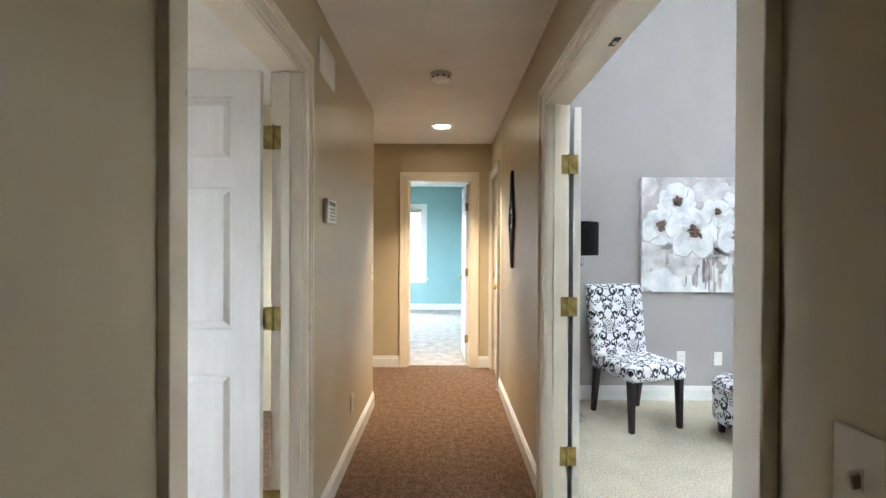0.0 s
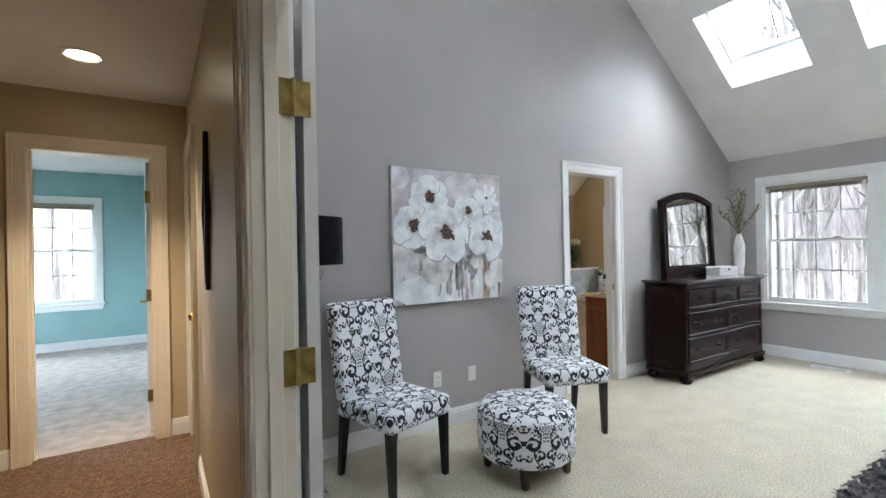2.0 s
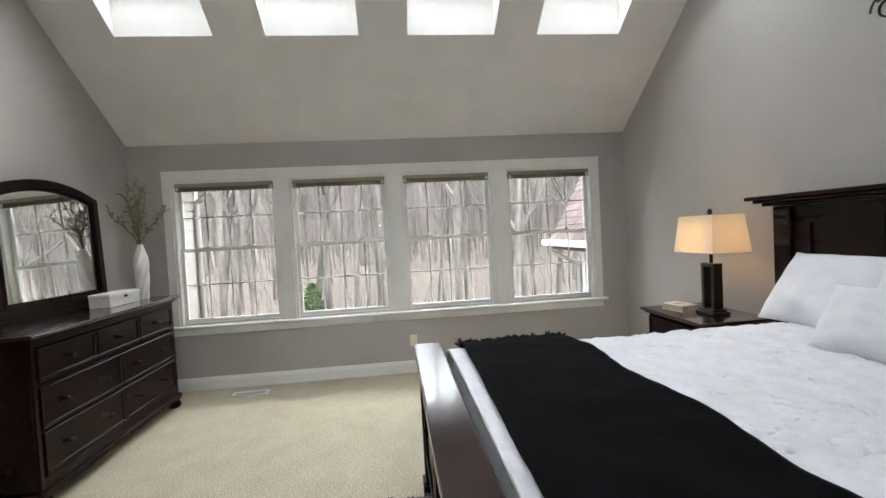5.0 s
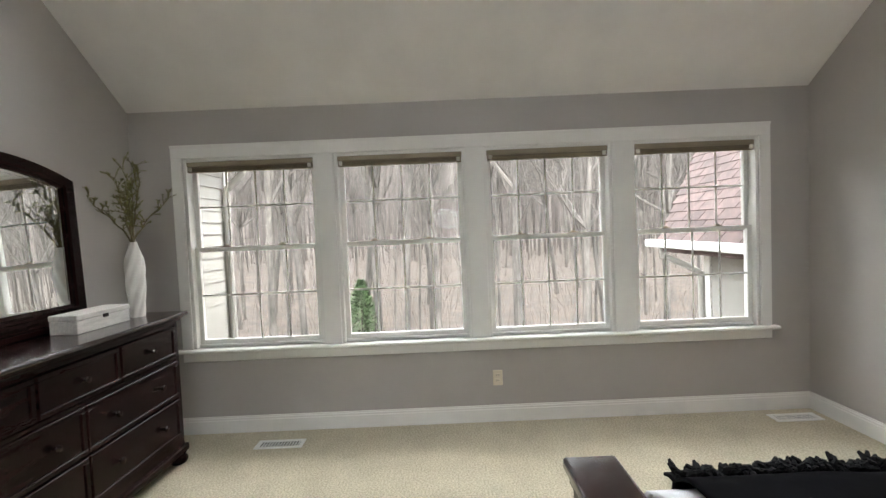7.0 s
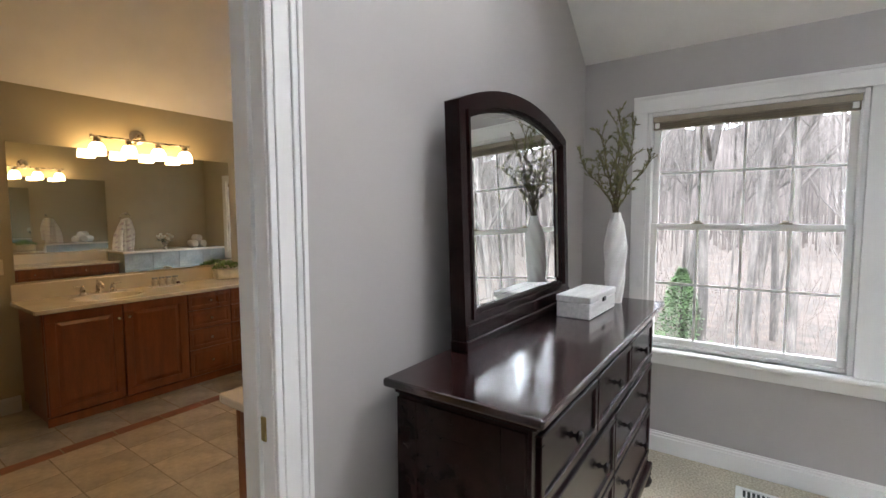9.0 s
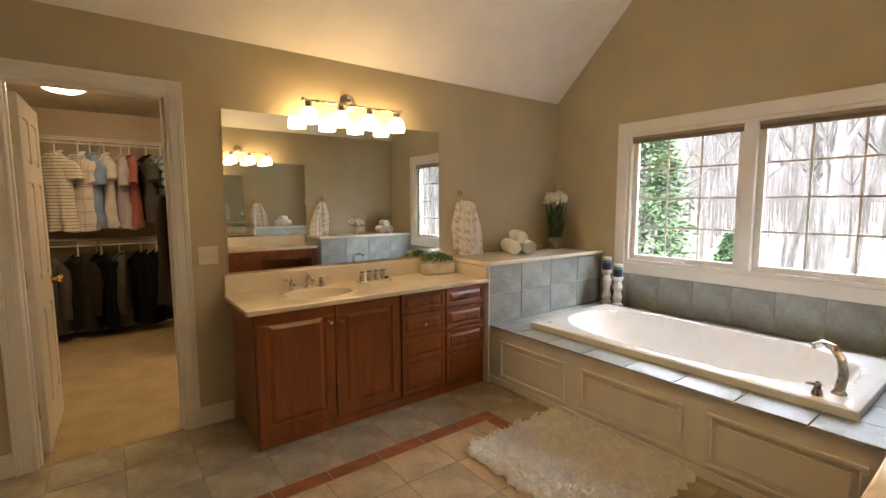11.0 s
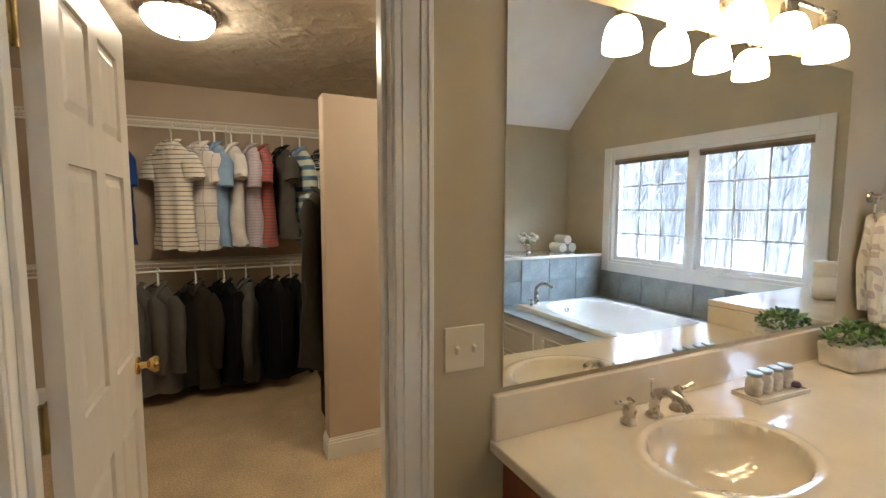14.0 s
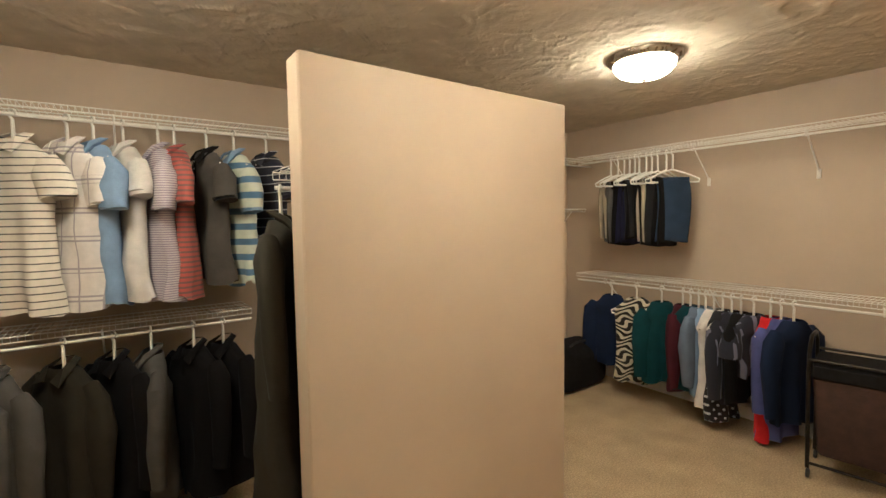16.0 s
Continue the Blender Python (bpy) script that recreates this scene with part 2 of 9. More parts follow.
def prism(outline, axis, a, b):
    """A flat outline (two coordinates a point) made thick along one axis from a to b."""
    bm = bmesh.new()

    def at(p, w):
        return {"x": (w, p[0], p[1]), "y": (p[0], w, p[1]), "z": (p[0], p[1], w)}[axis]
    lo = [bm.verts.new(at(p, a)) for p in outline]
    hi = [bm.verts.new(at(p, b)) for p in outline]
    n = len(outline)
    for k in range(n):
        bm.faces.new((lo[k], lo[(k + 1) % n], hi[(k + 1) % n], hi[k]))
    bm.faces.new(lo[::-1])
    bm.faces.new(hi)
    return bm


def grid_sheet(fn, nu, nv):
    """A sheet of nu x nv squares; fn(u, v) gives each corner."""
    bm = bmesh.new()
    vs = [[bm.verts.new(fn(i / nu, j / nv)) for j in range(nv + 1)] for i in range(nu + 1)]
    for i in range(nu):
        for j in range(nv):
            bm.faces.new((vs[i][j], vs[i + 1][j], vs[i + 1][j + 1], vs[i][j + 1]))
    return bm


def uv_box(me):
    """Flat coordinates in metres, taken along each face's own direction."""
    uv = me.uv_layers.new(name="UVMap").data
    for p in me.polygons:
        n = p.normal
        k = max(range(3), key=lambda i: abs(n[i]))
        for li in p.loop_indices:
            c = me.vertices[me.loops[li].vertex_index].co
            uv[li].uv = ((c.y, c.z), (c.x, c.z), (c.x, c.y))[k]


def mesh_of(name, bm, material, smooth=False, uv=False):
    bmesh.ops.recalc_face_normals(bm, faces=bm.faces)
    me = bpy.data.meshes.new(name)
    bm.to_mesh(me)
    bm.free()
    if smooth:
        for p in me.polygons:
            p.use_smooth = True
        me.set_sharp_from_angle(angle=radians(40))
    for m in material if isinstance(material, (list, tuple)) else [material]:
        me.materials.append(m)
    if uv:
        uv_box(me)
    return me


def part(name, bm, material, parent=None, label="", smooth=False, m=None, uv=False):
    me = bm if isinstance(bm, bpy.types.Mesh) else mesh_of(name, bm, material, smooth, uv)
    ob = new(name, me)
    if parent:
        ob.parent = parent
    if m is not None:
        ob.matrix_basis = m
    if label:
        ob["label"] = label
    return ob


def thing(name, label, category, m=None, group="", kind=""):
    ob = new(name)
    ob.empty_display_size = 0.05
    if m is not None:
        ob.matrix_basis = m
    return tagged(ob, label, category, group, kind)


def struct(name, bm, material, label="", category="", smooth=False):
    ob = part(name, bm, material, None, "", smooth)
    return tagged(ob, label, category, "", "structure")


def lathe_at(profile, x, y, z, steps=24):
    bm = lathe(profile, steps)
    bmesh.ops.translate(bm, verts=bm.verts, vec=(x, y, z))
    return bm


def merge(*bms):
    """Joins several pieces into one."""
    out = bmesh.new()
    for b in bms:
        me = bpy.data.meshes.new("tmp")
        b.to_mesh(me)
        b.free()
        out.from_mesh(me)
        bpy.data.meshes.remove(me)
    return out


def moved(bm, m):
    bmesh.ops.transform(bm, matrix=m, verts=bm.verts)
    return bm


def wall_x(x0, x1, y0, y1, z0, z1, holes):
    """A wall along y between the faces x0 and x1, with holes (ya, yb, za, zb) right through it."""
    bm = bmesh.new()
    y = y0
    for ya, yb, za, zb in sorted(holes):
        box(bm, x0, x1, y, ya, z0, z1)
        if za > z0:
            box(bm, x0, x1, ya, yb, z0, za)
        if zb < z1:
            box(bm, x0, x1, ya, yb, zb, z1)
        y = yb
    box(bm, x0, x1, y, y1, z0, z1)
    return bm


def wall_y(y0, y1, x0, x1, z0, z1, holes):
    bm = wall_x(y0, y1, x0, x1, z0, z1, holes)
    for v in bm.verts:
        v.co.x, v.co.y = v.co.y, v.co.x
    return bm
# ---- large structure ----
# bedroom x 0.65..6.52, y -1.05..3.91; hall x -0.55..0.53; bath y 4.03..7.55; closet y 7.67..10.82
CEIL, SLOPE, KNEE, RIDGE_X = 2.445, 0.73, 2.388, 2.6
RIDGE_Z = KNEE + SLOPE * (6.52 - RIDGE_X)
WEST_Z = RIDGE_Z - SLOPE * (RIDGE_X - 0.65)
BATH_Z = -0.04

struct("floor_hall", boxes((-2.0, 0.56, -1.6, 5.0, -0.12, 0.0)), m_carpet_hall, "tan cut-pile carpet along the upstairs hall", "carpet")
struct("floor_bedroom", boxes((0.56, 6.66, -1.17, 3.97, -0.12, 0.0)), m_carpet, "cream cut-pile bedroom carpet", "carpet")
struct("floor_teal_room", boxes((-2.6, 1.6, 5.0, 9.5, -0.12, 0.0)), mat("grey_beige_carpet", (0.48, 0.43, 0.38), 0.95, var=0.09, scale=9, grain=0.3, grain_scale=120, bump=0.8, bump_scale=160, spec=0.1), "grey-beige carpet of the teal room", "carpet")
struct("floor_left_room", boxes((-3.2, -0.57, -0.5, 3.6, -0.125, -0.005)), m_carpet_hall, "tan carpet behind the open hall door", "carpet")
struct("floor_closet", boxes((2.4, 7.9, 7.58, 10.95, BATH_Z - 0.12, BATH_Z)), m_carpet_closet, "beige closet carpet", "carpet")

# hall walls
struct("wall_hall_right", wall_x(0.53, 0.62, -1.6, 4.92, 0, CEIL, [(0.79, 2.26, 0, 2.04), (4.22, 4.84, 0, 2.04)]), m_hall, "satin tan wall beside the hall", "wall")
struct("wall_hall_left", wall_x(-0.69, -0.57, -1.6, 3.72, 0, CEIL, [(1.02, 1.85, 0, 2.04)]), m_hall, "satin tan wall with a keypad and a vent", "wall")
struct("wall_hall_end", wall_y(4.92, 5.04, -2.0, 0.65, 0, CEIL, [(-0.377, 0.303, 0, 2.04)]), m_hall, "tan wall round the far doorway", "wall")
struct("wall_hall_back", boxes((-0.69, 0.62, -1.7, -1.6, 0, CEIL)), m_hall, "tan wall closing the hall", "wall")
struct("wall_alcove", boxes((-2.1, -2.0, 3.6, 5.04, 0, CEIL), (-3.3, -0.69, 3.6, 3.72, 0, CEIL)), m_hall, "tan wall of the side passage", "wall")
struct("ceiling_hall", boxes((-0.69, 0.6195, -1.7, 5.04, CEIL, CEIL + 0.1), (-2.1, -0.69, 3.60, 5.04, CEIL, CEIL + 0.1)), m_ceil, "white flat hall ceiling", "ceiling")
# the room behind the left door
# The opening in the unseen outer wall is added to light the open door.
struct("wall_left_room", merge(wall_x(-3.3, -3.2, -0.6, 3.6, 0, CEIL, [(0.65, 2.05, 0.75, 2.05)]), boxes((-3.2, -0.69, -0.6, -0.5, 0, CEIL))), mat("left_room_paint", (0.45, 0.44, 0.42), 0.7, var=0.03), "grey-painted wall of the dim side room", "wall")
struct("ceiling_left_room", boxes((-3.3, -0.69, -0.6, 3.6, CEIL, CEIL + 0.1)), m_ceil, "white ceiling of the side room", "ceiling")
# teal room
TW = (-1.43, -0.43, 0.66, 2.12)
struct("wall_teal_north", wall_y(9.35, 9.5, -2.6, 0.72, 0, 2.56, [TW]), m_teal, "teal wall with a sash window", "wall")
struct("wall_teal_east", boxes((0.60, 0.72, 5.04, 9.35, 0, 2.56)), m_teal, "teal side wall", "wall")
# Unseen opening added in this wall to brighten the teal room.
struct("wall_teal_west", wall_x(-2.6, -2.5, 5.04, 9.35, 0, 2.56, [(6.8, 8.0, 0.66, 2.12)]), m_teal, "teal side wall", "wall")
struct("wall_teal_south", boxes((-2.6, -0.377, 5.04, 5.06, 0, 2.56), (0.303, 0.6, 5.04, 5.06, 0, 2.56), (-0.377, 0.303, 5.04, 5.06, 2.04, 2.56)), m_teal, "teal wall round the doorway", "wall")
struct("ceiling_teal", boxes((-2.6, 0.72, 5.06, 9.5, 2.56, 2.66)), m_ceil, "white flat ceiling", "ceiling")

# bedroom
struct("wall_east", wall_x(6.52, 6.66, -1.17, 3.96, -0.1, 2.5, [(2.56, 3.53, 0.64, 2.04), (1.47, 2.43, 0.64, 2.04), (0.40, 1.335, 0.64, 2.04), (-0.68, 0.25, 0.64, 2.04)]), m_bed_wall, "warm grey wall under the slope with four windows", "wall")


def gable(y0, y1, holes):
    """A gable wall under the bedroom's two slopes, with holes (x0, x1, z1) from the floor up."""
    def top(x):
        return KNEE + SLOPE * (6.66 - 0.14 - x) if x > RIDGE_X else RIDGE_Z - SLOPE * (RIDGE_X - x)
    bm = bmesh.new()
    cuts = sorted({0.53, RIDGE_X, 6.52, *[h[0] for h in holes], *[h[1] for h in holes]})
    for a, b in zip(cuts, cuts[1:]):
        z0 = next((h[2] for h in holes if h[0] <= a and b <= h[1]), -0.1)
        q = prism([(a, z0), (b, z0), (b, top(b)), (a, top(a))], "y", y0, y1)
        me = bpy.data.meshes.new("tmp")
        q.to_mesh(me)
        q.free()
        bm.from_mesh(me)
        bpy.data.meshes.remove(me)
    return bm


struct("wall_north", gable(3.91, 3.97, [(3.53, 4.21, 2.035)]), m_bed_wall, "warm grey gable wall with a painting and the bath doorway", "wall")
struct("wall_south", gable(-1.17, -1.05, []), m_bed_wall, "warm grey gable wall behind the bed", "wall")
struct("wall_west", wall_x(0.6195, 0.63, -1.05, 3.91, 0, WEST_Z, [(0.79, 2.26, 0, 2.04)]), m_bed_wall, "warm grey wall with the double doorway", "wall")
struct("wall_west_gable_back", boxes((0.53, 0.6195, -1.17, 3.97, CEIL + 0.1, WEST_Z)), m_bed_wall, "upper wall over the hall", "wall")

# sloped ceiling over the windows, cut by four skylight wells
SKY_Y = [(2.738, 3.455), (1.623, 2.343), (0.513, 1.232), (-0.57, 0.15)]
SKY_X = (4.876, 5.638)


def slope_z(x):
    return KNEE + SLOPE * (6.52 - x)


def slab(x0, x1, y0, y1, lift=0.0, thick=0.2):
    bm = bmesh.new()
    vs = [bm.verts.new((x, y, slope_z(x) + lift + dz)) for dz in (0, thick) for x, y in ((x0, y0), (x1, y0), (x1, y1), (x0, y1))]
    for f in ((0, 3, 2, 1), (4, 5, 6, 7), (0, 1, 5, 4), (1, 2, 6, 5), (2, 3, 7, 6), (3, 0, 4, 7)):
        bm.faces.new([vs[i] for i in f])
    return bm


ys = [-1.17] + [v for a, b in sorted((min(p), max(p)) for p in SKY_Y) for v in (a, b)] + [3.964]
slabs = [slab(RIDGE_X, SKY_X[0], -1.17, 3.964, 0, 0.34), slab(SKY_X[1], 6.62, -1.17, 3.964, 0, 0.34)]
slabs += [slab(SKY_X[0], SKY_X[1], ys[i], ys[i + 1], 0, 0.34) for i in range(0, len(ys), 2)]
struct("ceiling_slope_east", merge(*slabs), m_ceil, "white sloped ceiling with four skylight wells", "ceiling")


def west_slab(x0, x1, y0, y1):
    return prism([(x0, RIDGE_Z - SLOPE * (RIDGE_X - x0)), (x1, RIDGE_Z - SLOPE * (RIDGE_X - x1)), (x1, RIDGE_Z - SLOPE * (RIDGE_X - x1) + 0.3), (x0, RIDGE_Z - SLOPE * (RIDGE_X - x0) + 0.3)], "y", y0, y1)


# Two openings added in the unseen west slope to let in more daylight.
WEST_ADDED_GAP = (1.05, 1.85)
wys = [-1.17, 0.15, 0.87, 1.62, 2.34, 3.964]
struct("ceiling_slope_west", merge(west_slab(0.5, WEST_ADDED_GAP[0], -1.17, 3.964), west_slab(WEST_ADDED_GAP[1], RIDGE_X, -1.17, 3.964), *[west_slab(WEST_ADDED_GAP[0], WEST_ADDED_GAP[1], wys[i], wys[i + 1]) for i in (0, 2, 4)]), m_ceil, "white sloped ceiling behind the ridge with two added daylight openings", "ceiling")

# bath: gable ceiling running east-west
BR_Y, BS = 5.79, 0.94
BK = 2.432
BR_Z = BK + BS * (7.55 - BR_Y)


def bath_gable(x0, x1, holes):
    bm = bmesh.new()
    cuts = sorted({4.03, BR_Y, 7.55, *[h[0] for h in holes], *[h[1] for h in holes]})

    def top(y):
        return BK + BS * (7.55 - y) if y >= BR_Y else BK + BS * (y - 4.03)
    pieces = []
    for a, b in zip(cuts, cuts[1:]):
        h = next((h for h in holes if h[0] <= a and b <= h[1]), None)
        if h:
            pieces.append(prism([(a, -0.15), (b, -0.15), (b, h[2]), (a, h[2])], "x", x0, x1))
            pieces.append(prism([(a, h[3]), (b, h[3]), (b, top(b)), (a, top(a))], "x", x0, x1))
        else:
            pieces.append(prism([(a, -0.15), (b, -0.15), (b, top(b)), (a, top(a))], "x", x0, x1))
    return merge(*pieces)


BWIN = (4.75, 6.72, 0.84, 2.02)
struct("wall_bath_east", bath_gable(7.79, 7.93, [BWIN]), m_bath, "olive-tan gable wall over the tub", "wall")
struct("wall_bath_west", bath_gable(2.78, 2.9, []), m_bath, "olive-tan wall", "wall")
struct("wall_bath_north", wall_y(7.55, 7.61, 2.78, 7.93, -0.15, BK + 0.05, [(3.51, 4.21, -0.15, 2.03)]), m_bath, "olive-tan wall behind the vanity", "wall")
struct("wall_bath_south", wall_y(3.97, 4.03, 2.78, 7.93, -0.15, BK + 0.05, [(3.53, 4.21, -0.15, 2.035)]), m_bath, "olive-tan wall with the bedroom doorway", "wall")
struct("ceiling_bath", merge(prism([(7.65, BK - BS * 0.1), (BR_Y, BR_Z), (BR_Y, BR_Z + 0.2), (7.65, BK - BS * 0.1 + 0.2)], "x", 2.78, 7.93),
                             prism([(BR_Y, BR_Z), (3.93, BK - BS * 0.1), (3.93, BK - BS * 0.1 + 0.2), (BR_Y, BR_Z + 0.2)], "x", 2.78, 7.93)), m_ceil, "white vaulted bath ceiling", "ceiling")

# closet
CC = 2.43
m_stomp = mat("stippled_ceiling", (0.60, 0.53, 0.42), 0.9, var=0.05, scale=6, bump=1.0, bump_scale=14, detail=5)
struct("wall_closet_south", wall_y(7.61, 7.65, 2.4, 7.87, -0.15, CC, [(3.51, 4.21, -0.15, 2.03)]), m_closet, "tan closet wall round the door", "wall")
struct("wall_closet_north", boxes((2.4, 7.87, 10.82, 10.94, -0.15, CC)), m_closet, "tan closet wall with wire shelves", "wall")
struct("wall_closet_east", boxes((7.75, 7.87, 7.67, 10.82, -0.15, CC)), m_closet, "tan closet wall with wire shelves", "wall")
struct("wall_closet_west", boxes((2.4, 2.52, 7.67, 10.82, -0.15, CC)), m_closet, "tan closet wall", "wall")
struct("wall_partition", boxes((4.355, 5.643, 9.13, 9.245, BATH_Z, 2.07), bevel=0.006), m_closet, "free-standing tan partition wall in the closet", "wall")


def stomped(u, v):
    x, y = 2.4 + 5.47 * u, 7.612 + 3.32 * v
    p = Vector((x * 9, y * 9, 0))
    p += Vector((noise.noise(p * 0.6), noise.noise(p * 0.6 + Vector((7, 0, 0))), 0)) * 1.4
    return (x, y, CC - 0.010 * max(0.0, noise.noise(p) + 0.35 * noise.noise(p * 3.1)) - 0.002)


struct("ceiling_closet", merge(grid_sheet(stomped, 330, 210), boxes((2.4, 7.87, 7.61, 10.94, CC + 0.002, CC + 0.1))), m_stomp, "stippled tan closet ceiling", "ceiling")


# ---- trim ----
def baseboard_run(name, rows, label="white moulded baseboard"):
    """Baseboards: rows of (axis, face, a, b, side, floor): along axis from a to b on the wall face, standing out to the side."""
    bm = bmesh.new()
    for axis, face, a, b, side, z in rows:
        for h0, h1, t in ((0, 0.095, 0.014), (0.095, 0.112, 0.010), (0.112, 0.125, 0.006)):
            lo, hi = sorted((face, face + side * t))
            if axis == "x":
                box(bm, a, b, lo, hi, z + h0, z + h1, 0.002)
            else:
                box(bm, lo, hi, a, b, z + h0, z + h1, 0.002)
    return struct(name, bm, m_trim, label, "baseboard")


baseboard_run("baseboard_hall", [("y", 0.53, -1.6, 0.70, -1, 0), ("y", 0.53, 2.352, 4.128, -1, 0), ("y", -0.57, -1.6, 0.928, 1, 0), ("y", -0.57, 1.942, 3.72, 1, 0),
                                 ("x", 4.92, -2.0, -0.469, -1, 0), ("x", 4.92, 0.395, 0.53, -1, 0), ("x", 3.72, -2.0, -0.57, 1, 0)])
baseboard_run("baseboard_bedroom", [("x", 3.91, 0.63, 3.438, -1, 0), ("x", 3.91, 4.302, 6.52, -1, 0), ("y", 6.52, -1.05, 3.896, -1, 0), ("x", -1.05, 0.63, 6.506, 1, 0), ("y", 0.63, 2.352, 3.896, 1, 0)])
baseboard_run("baseboard_teal", [("x", 9.35, -2.5, 0.6, -1, 0), ("y", 0.6, 5.06, 9.336, -1, 0)])
baseboard_run("baseboard_bath", [("x", 7.55, 4.302, 4.50, -1, BATH_Z), ("x", 7.55, 2.9, 3.418, -1, BATH_Z), ("y", 2.9, 4.03, 7.536, 1, BATH_Z)])
baseboard_run("baseboard_closet", [("x", 10.82, 2.52, 7.75, -1, BATH_Z), ("y", 7.75, 7.67, 10.806, -1, BATH_Z), ("x", 9.13, 4.355, 5.643, -1, BATH_Z), ("y", 4.355, 9.116, 9.245, -1, BATH_Z), ("y", 2.52, 7.67, 10.806, 1, BATH_Z)])


def casing(name, axis, face, a, b, top, side, w=0.092, floor=0.0, material=None):
    """Door casing on one wall face round an opening from a to b: two legs and a head with a stepped profile, and the jamb lining."""
    material = material or m_trim
    root = thing(name, "white-painted moulded door casing", "door casing", kind="structure")

    def strip(u0, u1, v0, v1, t, bm):
        lo, hi = sorted((face, face + side * t))
        if axis == "x":
            box(bm, u0, u1, lo, hi, v0, v1, 0.002)
        else:
            box(bm, lo, hi, u0, u1, v0, v1, 0.002)
    steps = ((0.0, 0.018, 0.012), (0.018, 0.062, 0.016), (0.062, 0.078, 0.022), (0.078, w, 0.027))
    for nm, sgn, edge in (("leg", -1, a), ("leg", 1, b)):
        bm = bmesh.new()
        for s0, s1, t in steps:
            u0, u1 = sorted((edge + sgn * s0, edge + sgn * s1))
            strip(u0, u1, floor, top + s1, t, bm)
        part(nm, bm, material, root)
    bm = bmesh.new()
    for s0, s1, t in steps:
        strip(a - s0, b + s0, top + s0, top + s1, t, bm)
    part("head", bm, material, root)
    return root


def jamb(name, axis, a, b, top, f0, f1, floor=0.0, material=None):
    """The lining of a doorway through the wall between faces f0 and f1, with a stop."""
    material = material or m_trim
    root = thing(name, "white-painted door jamb lining", "door jamb", kind="structure")
    mid = (f0 + f1) / 2
    a, b, top = a + 0.004, b - 0.004, top - 0.004

    def strip(u0, u1, v0, v1, g0, g1):
        return boxes((u0, u1, g0, g1, v0, v1) if axis == "x" else (g0, g1, u0, u1, v0, v1), bevel=0.0015)
    for u0, u1 in ((a, a + 0.018), (b - 0.018, b)):
        part("side", strip(u0, u1, floor, top, f0, f1), material, root)
    part("head", strip(a + 0.018, b - 0.018, top - 0.018, top, f0, f1), material, root)
    for u0, u1 in ((a + 0.018, a + 0.03), (b - 0.03, b - 0.018)):
        part("stop", strip(u0, u1, floor, top - 0.018, mid - 0.018, mid + 0.018), material, root)
    return root


casing("door_casing_bedroom", "y", 0.53, 0.79, 2.26, 2.04, -1, material=m_cream)
casing("door_casing_bedroom_inside", "y", 0.63, 0.79, 2.26, 2.04, 1)
jamb("door_jamb_bedroom", "y", 0.772, 2.278, 2.058, 0.528, 0.632, material=m_cream)
casing("door_casing_left", "y", -0.57, 1.02, 1.85, 2.04, 1, material=m_cream)
jamb("door_jamb_left", "y", 1.002, 1.868, 2.058, -0.692, -0.568, material=m_cream)
casing("door_casing_far", "x", 4.92, -0.377, 0.303, 2.04, -1, material=m_cream)
jamb("door_jamb_far", "x", -0.395, 0.321, 2.058, 4.918, 5.062, material=m_cream)
casing("door_casing_linen", "y", 0.53, 4.22, 4.84, 2.04, -1, w=0.08)
casing("door_casing_bath", "x", 3.91, 3.53, 4.21, 2.035, -1)
jamb("door_jamb_bath", "x", 3.512, 4.228, 2.053, 3.908, 4.032, floor=BATH_Z)
casing("door_casing_closet", "x", 7.55, 3.51, 4.21, 2.03, -1, floor=BATH_Z)
jamb("door_jamb_closet", "x", 3.492, 4.228, 2.048, 7.548, 7.652, floor=BATH_Z)


